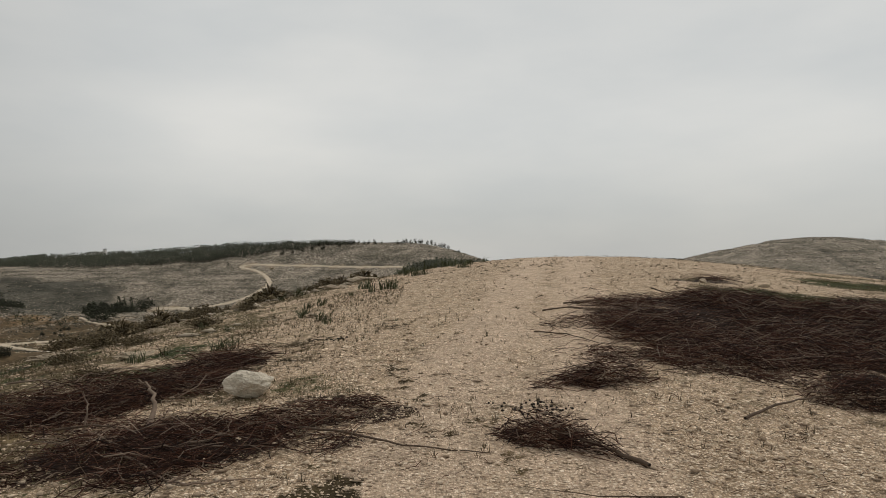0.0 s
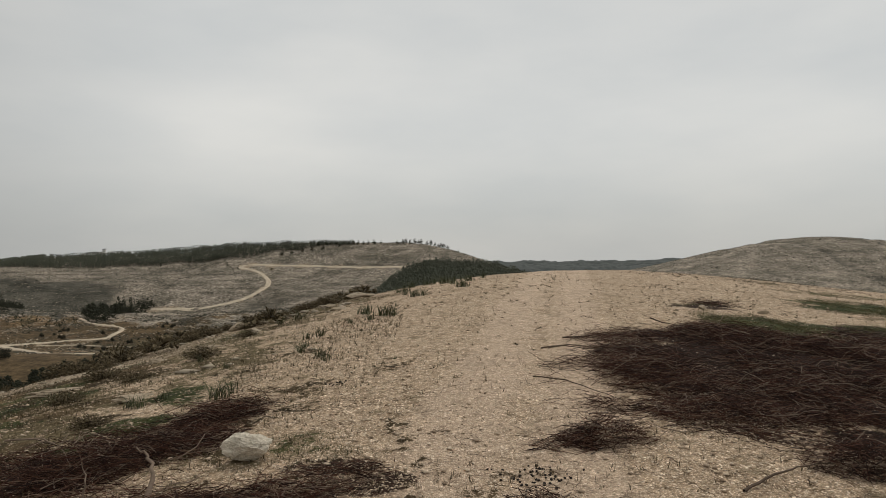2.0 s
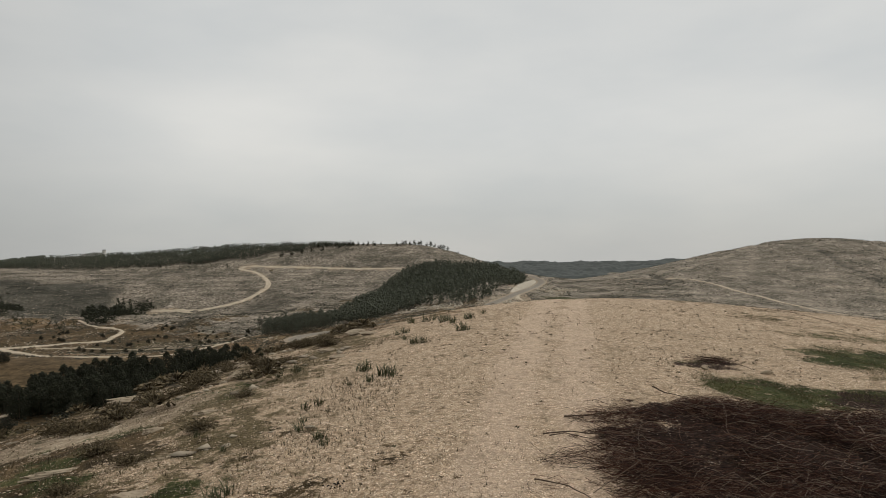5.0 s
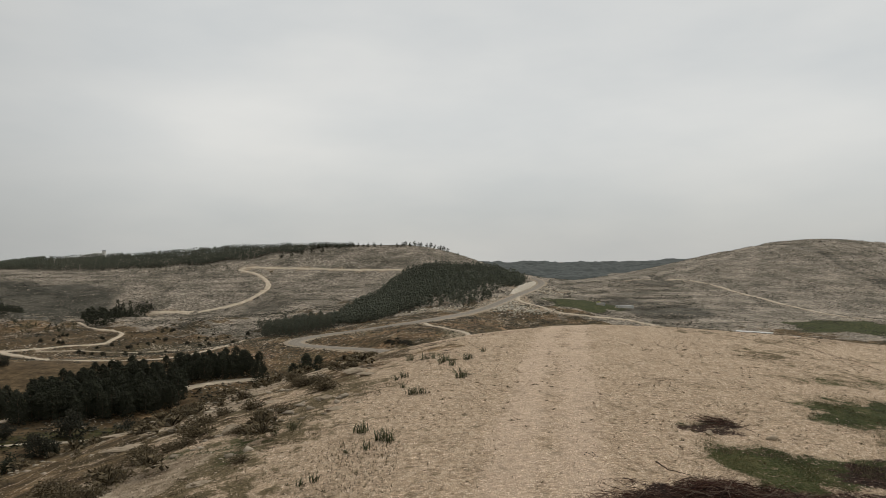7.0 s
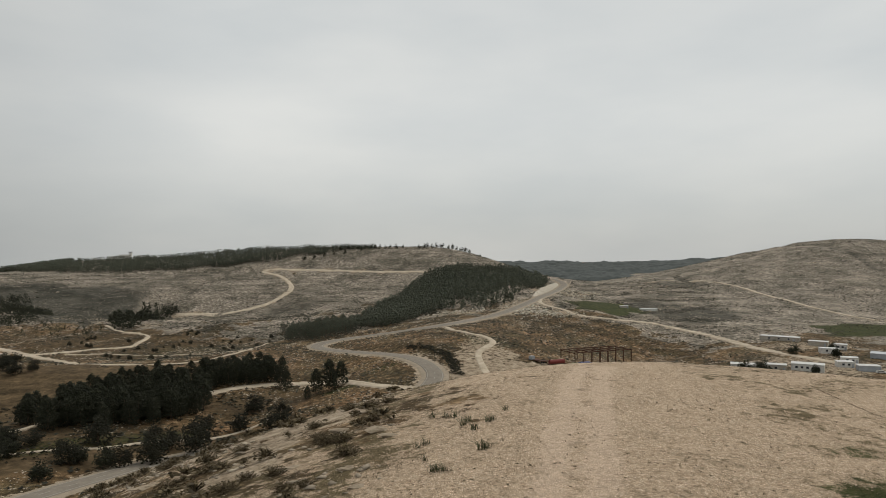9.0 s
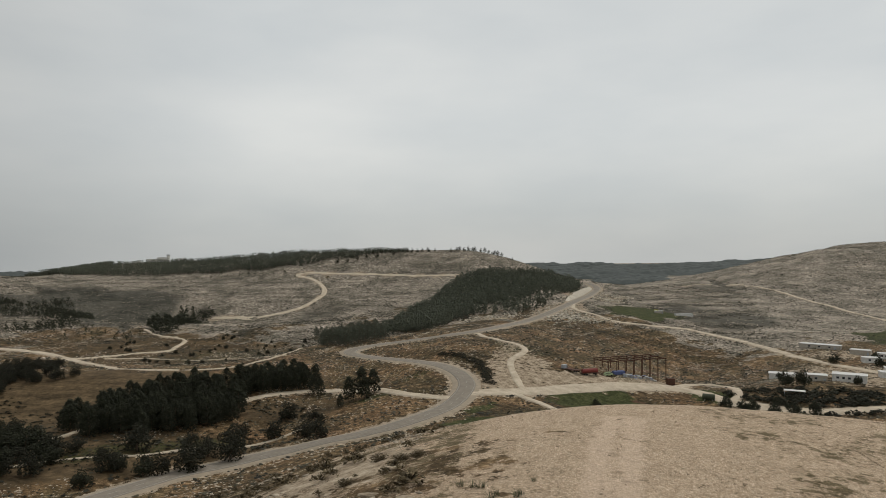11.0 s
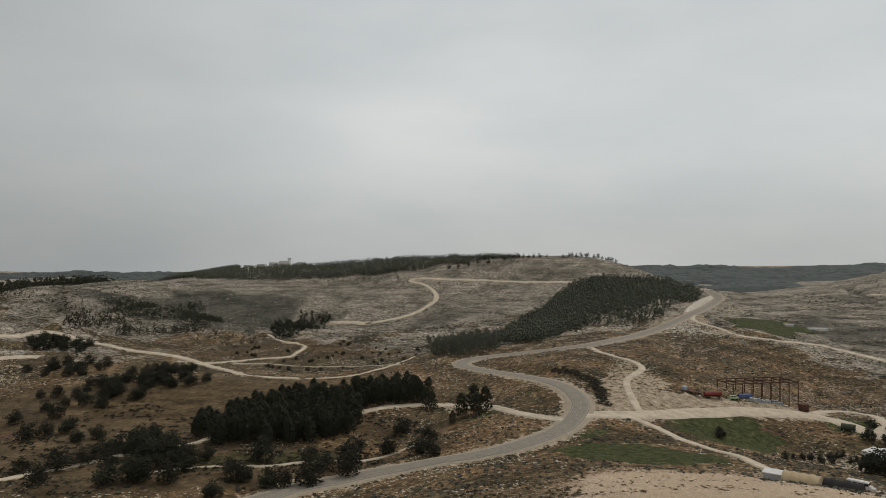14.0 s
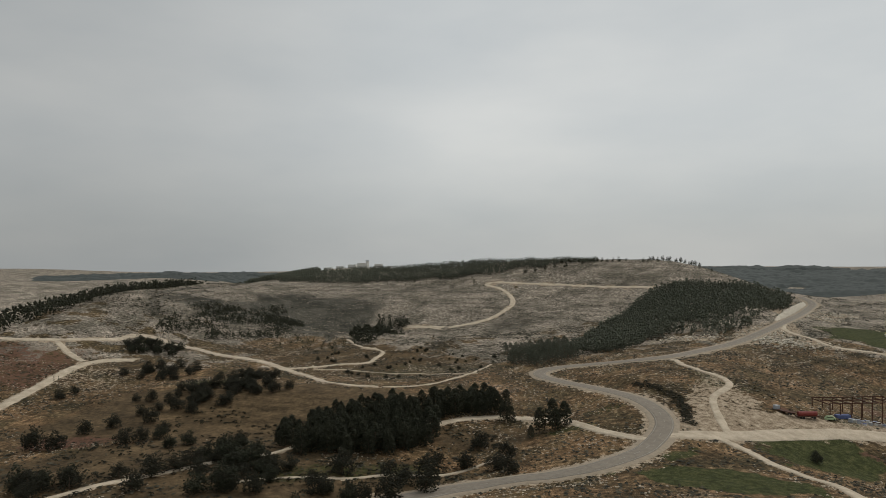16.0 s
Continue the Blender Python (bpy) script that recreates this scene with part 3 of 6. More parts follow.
def oval(x, y, cx, cy, a, b, turn=0.0, ragged=0.35, seed=1, size=None, core=0.55):
    """1 inside an oval with a ragged rim, 0 outside."""
    c, s = math.cos(radians(turn)), math.sin(radians(turn))
    u, v = ((x - cx) * c + (y - cy) * s) / a, ((y - cy) * c - (x - cx) * s) / b
    return 1 - smooth(core, 1.25, np.sqrt(u * u + v * v) + ragged * rough(x, y, size or max(a, b) * 0.35, 4, seed))


def build_ground():
    rings, spokes, back = 640, 520, 50
    r = np.concatenate([[0.0, 0.4, 0.8], np.geomspace(1.2, 4700, rings - 3)])
    az = np.concatenate([np.linspace(-72, 52, spokes), np.linspace(52, 288, back + 2)[1:-1]])
    R, A = np.meshgrid(r, np.radians(az), indexing="ij")
    x, y = (R * np.sin(A)).ravel(), (R * np.cos(A)).ravel()
    z = surface(x, y)
    n = spokes + back
    idx = np.arange(rings * n).reshape(rings, n)
    a0, b0 = idx[:-1], idx[1:]
    quads = np.stack([a0, b0, np.roll(b0, -1, 1), np.roll(a0, -1, 1)], -1).reshape(-1, 4)
    verts = np.stack([x, y, z], -1)
    ob = arrays("ground", verts, quads, GROUND, smooth=True)
    me = ob.data
    x, y = verts[:, 0], verts[:, 1]
    rr = np.hypot(x, y)
    layers = {}
    layers["gravel"] = np.maximum(oval(x, y, 19, 18, 31, 42, 0, 0.3, 31, 9), 0.95 * oval(x, y, 26, 108, 62, 108, 0, 0.3, 32, 22)) * (1 - 0.5 * smooth(4, 15, -x - 0.5 + 0.02 * y + 2.6 * rough(x, y, 4, 3, 33)))
    way = glide([(0.4, -12), (0.5, 5), (1.9, 14), (3.7, 24), (6.0, 36), (9, 50)], 1.0)
    d, _ = off_line(x, y, way, 6.0)
    layers["wheel_way"] = 0.6 * (1 - smooth(0.3, 0.95, np.abs(d - 0.9) + 0.4 * rough(x, y, 1.4, 3, 35)))
    green = np.zeros(len(x))
    for k, (cx, cy, a, b, turn, most) in enumerate([(8, 234, 27, 13, -6, 2.4), (44, 299, 27, 18, 40, 1.0), (128, 632, 30, 46, -12, 2.2), (310, 525, 46, 42, 30, 1.2), (101, 335, 13, 11, 0, 1.0),
            (8.8, 19.4, 1.4, 2.2, 12, 0.66), (11.8, 19.2, 3.2, 1.3, 0, 0.75), (15.4, 25.2, 3.0, 2.3, 38, 0.7), (17.5, 31.0, 3.0, 1.2, 10, 0.4), (-5.2, 11.4, 0.9, 0.6, 0, 0.6), (-2.0, 9.7, 0.6, 0.7, 0, 0.36), (8.4, 22.3, 1.4, 0.7, 0, 0.45), (-5.6, 10.3, 0.6, 0.5, 0, 0.7),
            (-120, 232, 40, 10, 40, 0.45), (-50, 296, 14, 6, 0, 0.5), (-6, 262, 12, 5, 60, 0.6), (-40, 318, 14, 8, 30, 0.4), (10, 372, 20, 30, 0, 0.35), (-160, 455, 70, 40, 20, 0.35), (60, 345, 12, 8, 0, 0.4), (-255, 330, 25, 12, 0, 0.5)]):
        green = np.maximum(green, most * oval(x, y, cx, cy, a, b, turn, 0.45, 50 + k))
    hill_green = 0.85 * smooth(-0.15, 0.45, rough(x, y, 3.2, 4, 91)) * smooth(1, 7, -x - 0.5) * (1 - smooth(16, 34, rr)) * smooth(3, 8, rr)
    layers["grass"] = np.maximum(green, hill_green)
    # grows with distance: greys the far slopes as painted haze over stone
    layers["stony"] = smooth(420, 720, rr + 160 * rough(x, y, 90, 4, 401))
    # ovals are no gullies: scrubby slopes darkened, westward also to paint in lens falloff
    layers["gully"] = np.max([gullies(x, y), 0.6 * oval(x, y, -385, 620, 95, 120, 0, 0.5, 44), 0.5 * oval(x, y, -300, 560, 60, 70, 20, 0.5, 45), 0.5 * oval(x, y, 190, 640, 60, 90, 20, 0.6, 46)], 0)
    layers["turf"] = np.maximum(0.58 * smooth(0.2, 5.5, -x - 0.6 + 0.055 * y + 1.5 * rough(x, y, 3, 3, 95)), 0.42 * smooth(5, 13, x - 0.1 * y)) * (1 - smooth(60, 110, rr)) * (0.75 + 0.6 * rough(x, y, 2.4, 4, 97))
    # dark field soil, deepened at the left to stand in for lens falloff
    field = np.zeros(len(x))
    for k, (cx, cy, a, b, turn, most) in enumerate([(-225, 285, 85, 48, 35, 0.95), (-200, 215, 60, 26, 40, 0.9), (-205, 445, 80, 62, 10, 0.75), (-120, 218, 60, 18, 40, 0.95), (-165, 205, 60, 34, 40, 0.95), (-85, 290, 26, 16, 30, 0.7), (-345, 345, 35, 20, 20, 0.7)]):
        field = np.maximum(field, most * oval(x, y, cx, cy, a, b, turn, 0.35, 80 + k))
    layers["field"] = field
    red = np.zeros(len(x))
    for k, (cx, cy, a, b, turn, most) in enumerate([(50, 301, 21, 10, 38, 1.0), (-250, 222, 22, 10, 30, 0.6), (95, 400, 22, 12, 0, 0.5), (-392, 300, 60, 60, 0, 0.45), (40, 341, 16, 4, 15, 0.5)]):
        red = np.maximum(red, most * oval(x, y, cx, cy, a, b, turn, 0.4, 110 + k))
    layers["red_earth"] = red
    chalk = np.zeros(len(x))
    for k, (cx, cy, a, b, turn, most) in enumerate([(0, 298, 18, 14, 0, 1.0), (12, 332, 16, 36, 0, 0.58), (30, 322, 34, 9, 28, 0.9), (74, 345, 20, 12, 20, 0.9), (108, 275, 30, 12, -10, 0.8), (-335, 320, 24, 34, 20, 0.32), (52, 590, 20, 60, -24, 0.9), (94, 765, 16, 66, -16, 1.0), (112, 720, 22, 24, 0, 0.8), (128, 768, 20, 22, 0, 0.8), (75, 565, 24, 18, 0, 0.8), (0, 560, 26, 16, 0, 0.6), (12, 312, 14, 16, 0, 0.8), (86, 292, 18, 10, 20, 0.7), (8, 350, 11, 46, 0, 0.55),
            (190, 380, 46, 34, 0, 0.5), (-62, 318, 12, 5, 30, 0.8), (215, 450, 40, 16, 0, 0.5), (-30, 345, 6, 22, 60, 0.5)]):
        chalk = np.maximum(chalk, most * oval(x, y, cx, cy, a, b, turn, 0.4, 140 + k))
    side = smooth(-0.35, 0.3, rough(x, y, 5.5, 4, 171)) * smooth(3, 8, -x - 1 + 0.03 * y) * (1 - smooth(70, 180, rr)) * smooth(9, 16, rr)
    chalk = np.maximum(chalk, 0.7 * side)
    d, _ = off_line(x, y, MAIN_ROAD, 16.0)
    chalk = np.maximum(chalk, 0.7 * (1 - smooth(5.5, 10, d + 2.5 * rough(x, y, 9, 3, 173))))
    for name, wide, line in TRACKS:
        d, _ = off_line(x, y, line, wide + 5)
        chalk = np.maximum(chalk, 0.8 * (1 - smooth(0.45 * wide, 0.95 * wide, d + 0.25 * wide * rough(x, y, 8, 3, 177))))
    layers["chalk"] = chalk
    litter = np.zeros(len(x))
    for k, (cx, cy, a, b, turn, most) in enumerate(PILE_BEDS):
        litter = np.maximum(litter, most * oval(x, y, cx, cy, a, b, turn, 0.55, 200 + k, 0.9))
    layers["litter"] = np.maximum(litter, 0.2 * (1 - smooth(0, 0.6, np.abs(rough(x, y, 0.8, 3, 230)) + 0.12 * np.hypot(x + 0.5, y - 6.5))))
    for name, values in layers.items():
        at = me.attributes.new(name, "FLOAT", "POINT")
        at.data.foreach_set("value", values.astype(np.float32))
    return tagged(ob, "dry stony hill country with pale gravel, scrub and fields", "ground", kind="structure")


# dark beds under the cut brushwood, twig litter with the heaps' inner shade painted in: x, y, half-widths, turn,
# strength
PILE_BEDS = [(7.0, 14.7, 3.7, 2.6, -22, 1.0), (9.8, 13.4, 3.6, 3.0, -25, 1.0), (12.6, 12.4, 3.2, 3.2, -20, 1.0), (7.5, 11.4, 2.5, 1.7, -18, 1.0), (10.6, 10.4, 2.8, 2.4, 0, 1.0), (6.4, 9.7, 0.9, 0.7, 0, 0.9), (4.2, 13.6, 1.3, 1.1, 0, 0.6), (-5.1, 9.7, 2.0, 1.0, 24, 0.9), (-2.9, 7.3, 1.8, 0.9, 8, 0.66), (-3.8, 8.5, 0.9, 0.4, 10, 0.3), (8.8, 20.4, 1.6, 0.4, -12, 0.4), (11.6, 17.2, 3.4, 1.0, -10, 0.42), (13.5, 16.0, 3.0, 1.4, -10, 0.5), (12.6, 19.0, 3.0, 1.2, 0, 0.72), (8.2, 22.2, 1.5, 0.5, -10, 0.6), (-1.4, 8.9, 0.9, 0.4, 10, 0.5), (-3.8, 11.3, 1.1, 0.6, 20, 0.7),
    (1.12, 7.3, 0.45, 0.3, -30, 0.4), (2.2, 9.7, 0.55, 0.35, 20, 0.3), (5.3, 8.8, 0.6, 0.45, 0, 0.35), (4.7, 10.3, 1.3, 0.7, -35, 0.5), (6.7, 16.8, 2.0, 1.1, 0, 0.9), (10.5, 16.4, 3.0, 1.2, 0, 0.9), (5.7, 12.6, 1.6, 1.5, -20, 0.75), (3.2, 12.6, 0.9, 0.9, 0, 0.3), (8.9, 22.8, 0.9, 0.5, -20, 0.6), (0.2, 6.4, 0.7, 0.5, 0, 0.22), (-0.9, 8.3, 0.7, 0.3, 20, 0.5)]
build_ground()


def ribbon(name, line, wide, lift, mat, label, category, parent=None, z=None, ragged=0.0, shift=0.0):
    """A strip of road along a line, a little arched, with its edges turned down into the ground."""
    way = np.gradient(line, axis=0)
    way /= np.linalg.norm(way, axis=1, keepdims=True)
    side = np.stack([way[:, 1], -way[:, 0]], 1)
    across = np.array([-0.56, -0.5, -0.25, 0.0, 0.25, 0.5, 0.56])
    wob = 1 + ragged * rough(line[:, 0], line[:, 1], 14, 3, 301)
    P = line[:, None] + side[:, None] * (across[None, :] * (wide * wob)[:, None] + shift)[..., None]
    zz = surface(P[..., 0].ravel(), P[..., 1].ravel()).reshape(P.shape[:2]) if z is None else np.repeat(z[:, None], len(across), 1)
    if z is None:
        zz = np.maximum(zz, zz[:, 3:4] - 0.9)
    zz = zz + lift + 0.06 * (1 - (2 * across) ** 2)[None]
    zz[:, 0] -= 0.5
    zz[:, -1] -= 0.5
    n, k = P.shape[:2]
    idx = np.arange(n * k).reshape(n, k)
    f = np.stack([idx[:-1, :-1], idx[:-1, 1:], idx[1:, 1:], idx[1:, :-1]], -1).reshape(-1, 4)
    ob = arrays(name, np.concatenate([P, zz[..., None]], -1).reshape(-1, 3), f, mat, parent, smooth=True)
    return tagged(ob, label, category, kind="" if parent else "structure")


fine_line = glide(MAIN_ROAD[::2].tolist(), 2.0)
d_, k_ = off_line(fine_line[:, 0], fine_line[:, 1], MAIN_ROAD, 30.0)
fine_z = ROAD_Z[k_]
for _ in range(6):
    fine_z[1:-1] = (fine_z[:-2] + 2 * fine_z[1:-1] + fine_z[2:]) / 4
ribbon("road_shoulder", fine_line, 11.5, 0.0, SHOULDER, "pale crushed stone shoulder beside the asphalt road", "road shoulder", z=fine_z, ragged=0.12)
road = ribbon("road", fine_line, 7.4, 0.14, ASPHALT, "winding grey two-lane asphalt country road", "road", z=fine_z)
for off in (-3.2, 3.2):
    ribbon("edge_line", fine_line, 0.22, 0.22, PAINT_LINE, "faded white edge line", "", parent=road, z=fine_z, shift=off)
for k in range(8, len(fine_line) - 5, 5):
    ribbon("centre_dash", fine_line[k:k + 3], 0.2, 0.235, PAINT_LINE, "", "", parent=road, z=fine_z[k:k + 3])
for name, wide, line in TRACKS:
    ribbon(name, line, wide, 0.28, DIRT, "pale rutted dirt track across the dry slope", "dirt track", ragged=0.25)

# ---- trees and scrub ----
def clumps(rng, centres, sizes, seed):
    tufts = [octa(seed + k, 0.13) for k in range(6)]
    return strewn(tufts, centres, sizes[:, None] * np.array([1.0, 1.0, 0.75]), seed, 0.6)


def limbs(rng, stem, count, low, high, reach, rise, radius):
    """Limbs from a stem: lines of four points."""
    out = []
    for k in range(count):
        t = rng.uniform(low, high)
        a = rng.uniform(0, 2 * np.pi)
        base = stem[0] + (stem[-1] - stem[0]) * t
        tip = base + np.array([math.cos(a) * reach, math.sin(a) * reach, rise]) * rng.uniform(0.6, 1.1) * (1.15 - t * 0.6)
        mid = (base + tip) / 2 + rng.normal(0, 0.1 * reach, 3)
        out.append([base, base * 0.6 + mid * 0.4, mid, tip])
    return np.array(out), np.full(count, radius)


def make_pine(name, seed, tall, label, count=200):
    """An upright pine: bare stem below, ragged cone of needle clumps above."""
    rng = np.random.default_rng(seed)
    tree = thing(name, 0, 0, -900, 0, label, "pine tree")
    stem = np.array([[0, 0, -0.4], [rng.normal(0, .1), rng.normal(0, .1), tall * 0.35], [rng.normal(0, .2), rng.normal(0, .2), tall * 0.7], [rng.normal(0, .2), rng.normal(0, .2), tall * 0.95]])
    v1, f1 = tubes(stem[None], [tall * 0.016], 6)
    lines, rad = limbs(rng, stem, 9, 0.25, 0.85, tall * 0.22, tall * 0.06, tall * 0.006)
    v2, f2 = tubes(lines, rad, 4)
    arrays("trunk", np.vstack([v1, v2]), np.vstack([f1, f2 + len(v1)]), BARK, tree)
    t = rng.uniform(0, 1, count) ** 0.8
    wide = tall * 0.3 * (1 - t ** 3.0) ** 0.6 * (0.62 + 0.45 * np.abs(np.sin(t * 8 + seed)))
    a = rng.uniform(0, 2 * np.pi, count)
    rr = wide * np.sqrt(rng.uniform(0.1, 1.0, count))
    c = np.stack([np.cos(a) * rr, np.sin(a) * rr, tall * (0.1 + 0.86 * t) - 0.12 * rr], -1) + rng.normal(0, 0.025 * tall, (count, 3))
    v, f = clumps(rng, c, rng.uniform(0.4, 1.15, count) * tall * (0.085 if count < 200 else 0.068), seed * 10)
    # pines of 9 m and less take the needles paled for haze
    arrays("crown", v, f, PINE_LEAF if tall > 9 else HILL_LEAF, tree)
    return tree


def make_broad(name, seed, tall, label, category, leaf, count):
    """A short-stemmed, round and gappy evergreen tree."""
    rng = np.random.default_rng(seed)
    tree = thing(name, 0, 0, -900, 0, label, category)
    stem = np.array([[0, 0, -0.3], [rng.normal(0, .15), rng.normal(0, .15), tall * 0.2], [rng.normal(0, .2), rng.normal(0, .2), tall * 0.4], [rng.normal(0, .25), rng.normal(0, .25), tall * 0.6]])
    v1, f1 = tubes(stem[None], [tall * 0.04], 6)
    lines, rad = limbs(rng, stem, 8, 0.25, 0.9, tall * 0.3, tall * 0.24, tall * 0.014)
    v2, f2 = tubes(lines, rad, 4)
    arrays("trunk", np.vstack([v1, v2]), np.vstack([f1, f2 + len(v1)]), BARK, tree)
    heads = lines[:, 3] + rng.normal(0, 0.08 * tall, (8, 3))
    heads = np.vstack([heads, stem[-1] + [[0, 0, tall * 0.2]]])
    pick = rng.integers(0, len(heads), count)
    ball = rng.normal(0, 1, (count, 3))
    ball /= np.linalg.norm(ball, axis=1, keepdims=True)
    c = heads[pick] + ball * rng.uniform(0.3, 1.0, (count, 1)) * tall * np.array([0.29, 0.29, 0.23])
    skirt = rng.uniform(0, 1, count) < 0.36
    wide = np.sqrt(rng.uniform(0, 1, (count, 1))) * 0.44 * tall
    c[skirt] = (np.column_stack([ball[:, :2] / (np.linalg.norm(ball[:, :2], axis=1, keepdims=True) + 1e-6) * wide, rng.uniform(0.06, 0.5, count) * tall]))[skirt]
    c[:, 2] = np.maximum(c[:, 2], tall * rng.uniform(0.04, 0.14, count))
    v, f = clumps(rng, c, rng.uniform(0.4, 1.15, count) * tall * 0.082, seed * 10)
    arrays("crown", v, f, leaf, tree)
    return tree


rng = np.random.default_rng(11)
PINES = [make_pine("pine_tree", 60 + k, 10.0, "dark green planted pine with a ragged dense crown", 620) for k in range(5)]
FOREST_PINES = [make_pine("pine_tree", 70 + k, 9.0, "dark green pine of the dense hillside wood", 150) for k in range(4)]
SKYLINE_PINES = [make_broad("pine_tree", 86 + k, 5.0, "small dark pine standing on the crest of the hill", "pine tree", PINE_LEAF, 420) for k in range(2)]
CYPRESS = make_pine("cypress_tree", 80, 7.0, "slim dark cypress beside the chalk road", 90)
tagged(CYPRESS, category="cypress tree", group="cypresses at the bend")
OLIVES = [make_broad("olive_tree", 90 + k, 4.2, "low round dark evergreen tree on the dry terrace", "tree", OLIVE_LEAF, 720) for k in range(4)]
CAROBS = [make_broad("carob_tree", 95 + k, 6.0, "broad dark carob tree with dense low crown", "tree", PINE_LEAF, 860) for k in range(2)]
for ob in SKYLINE_PINES:
    tagged(ob, group="pines on the crest")
for k, ob in enumerate(PINES + FOREST_PINES):
    tagged(ob, group="pines of the valley grove" if ob in PINES else "pines of the hillside wood")
for ob in OLIVES:
    tagged(ob, group="olive trees on the terraces")
for ob in CAROBS:
    tagged(ob, group="carob trees in the valley")
used = set()


def plant(kinds, x, y, size, squash=1.0):
    ob = kinds[int(rng.integers(len(kinds)))]
    m = pose(x, y, ground_z(x, y), 0, 0, rng.uniform(0, 360))
    s = (size, size, size * squash)
    if ob in used:
        made = copy_thing(ob, m)
        made.scale = s
    else:
        used.add(ob)
        ob.matrix_basis = m
        ob.scale = s


def inside(x, y, ring):
    hit, n = False, len(ring)
    for k in range(n):
        (ax, ay), (bx, by) = ring[k], ring[k - 1]
        if (ay > y) != (by > y) and x < (bx - ax) * (y - ay) / (by - ay) + ax:
            hit = not hit
    return hit


ALL_LINES = [MAIN_ROAD] + [line for _, _, line in TRACKS]


def clear_of_roads(x, y, gap):
    return all(np.hypot(line[:, 0] - x, line[:, 1] - y).min() > gap for line in ALL_LINES)


def fill(kinds, ring, count, gap, small, large, squash=1.0, keep=4.0):
    xs, ys = [p[0] for p in ring], [p[1] for p in ring]
    done = []
    for _ in range(count * 40):
        x, y = rng.uniform(min(xs), max(xs)), rng.uniform(min(ys), max(ys))
        if inside(x, y, ring) and all((x - a) ** 2 + (y - b) ** 2 > gap * gap for a, b in done) and clear_of_roads(x, y, keep):
            done.append((x, y))
            plant(kinds, x, y, rng.uniform(small, large), squash)
        if len(done) >= count:
            break


fill(PINES, [(-166, 252), (-152, 291), (-131, 311), (-103, 340), (-90, 336), (-84, 326), (-106, 309), (-108, 300), (-104, 266), (-122, 245), (-145, 238)], 165, 3.0, 0.8, 1.2, keep=3.0)
fill(FOREST_PINES, [(-140, 530), (-113, 541), (-98, 560), (-74, 465), (-93, 447), (-116, 458)], 105, 3.4, 0.9, 1.3)
for x, y, s in [(-64, 299, 1.1), (-59, 302, 1.35), (-54, 303, 1.1), (-57, 298, 1.0), (-66, 291, 0.6), (-80, 312, 0.9), (-84, 315, 1.0)]:
    plant(PINES, x, y, s)
for x, y, s in [(-202, 871, .8), (-190, 874, .6), (-177, 876, .7), (-166, 880, .6), (-153, 882, .8), (-133, 891, .5), (-110, 900, .7), (-103, 900, .6), (-89, 901, .8), (-58, 896, .6), (-52, 898, .7), (-41, 897, .7), (-15, 909, .8), (-10, 912, .6), (-5, 905, .5), (20, 880, .4),
        (-160, 897, .6), (-150, 899, .7), (-145, 901, .55), (-138, 902, .7), (-128, 904, .6), (-121, 905, .75), (-116, 904, .5), (-97, 905, .6), (-80, 906, .5), (-48, 906, .7), (-36, 908, .75), (-31, 907, .6), (-28, 909, .7), (-20, 909, .6), (-2, 908, .7), (2, 909, .75), (7, 908, .6)]:
    plant(SKYLINE_PINES, x, y, s * 1.5, 1.25)
for x, y, s in [(-336, 296, 1.0), (-344, 300, 0.8)]:
    m = pose(x, y, ground_z(x, y))
    if CYPRESS in used:
        copy_thing(CYPRESS, m).scale = (0.35, 0.35, s)
    else:
        used.add(CYPRESS)
        CYPRESS.matrix_basis = m
        CYPRESS.scale = (0.35, 0.35, s)
for x, y in [(-372, 384), (-371, 393), (-364, 394), (-359, 399), (-350, 400), (-339, 397), (-360, 375), (-353, 378), (-344, 381), (-334, 384), (-366, 386), (-345, 392)]:
    plant(CAROBS, x, y, rng.uniform(1.1, 1.5), 0.8)
for x, y in [(-310, 330), (-318, 344), (-297, 332), (-304, 348), (-308, 362), (-289, 348), (-292, 358), (-247, 310), (-243, 314), (-257, 335), (-234, 312), (-238, 323), (-250, 346), (-222, 313), (-236, 341), (-214, 309), (-239, 355), (-207, 314), (-202, 320),
        (-247, 301), (-234, 297), (-222, 295), (-258, 305), (-250, 267), (-238, 260), (-247, 274), (-250, 286), (-239, 279), (-222, 250), (-219, 233), (-222, 227), (-183, 252), (-246, 246), (-251, 235), (-319, 291), (-318, 281), (-228, 318), (-216, 322), (-226, 304)]:
    plant(OLIVES, x, y, rng.uniform(1.25, 2.0), 0.85)
for x, y in [(-207, 171), (-196, 178), (-175, 183), (-189, 192), (-178, 206), (-181, 199), (-175, 212), (-166, 205), (-158, 204), (-157, 214), (-145, 216), (-140, 222), (-124, 211), (-121, 227), (-105, 234), (-98, 230), (-94, 242), (-96, 258), (-84, 258), (-85, 280), (-71, 270), (-72, 256),
        (-104, 208), (-64, 246), (-97, 214), (-88, 226), (-119, 206), (-138, 197), (-146, 194), (-254, 213), (-246, 216), (-200, 165), (-210, 178), (-168, 218), (-150, 208), (-203, 172)]:
    plant(OLIVES, x, y, rng.uniform(1.3, 2.7), rng.uniform(0.7, 0.95))
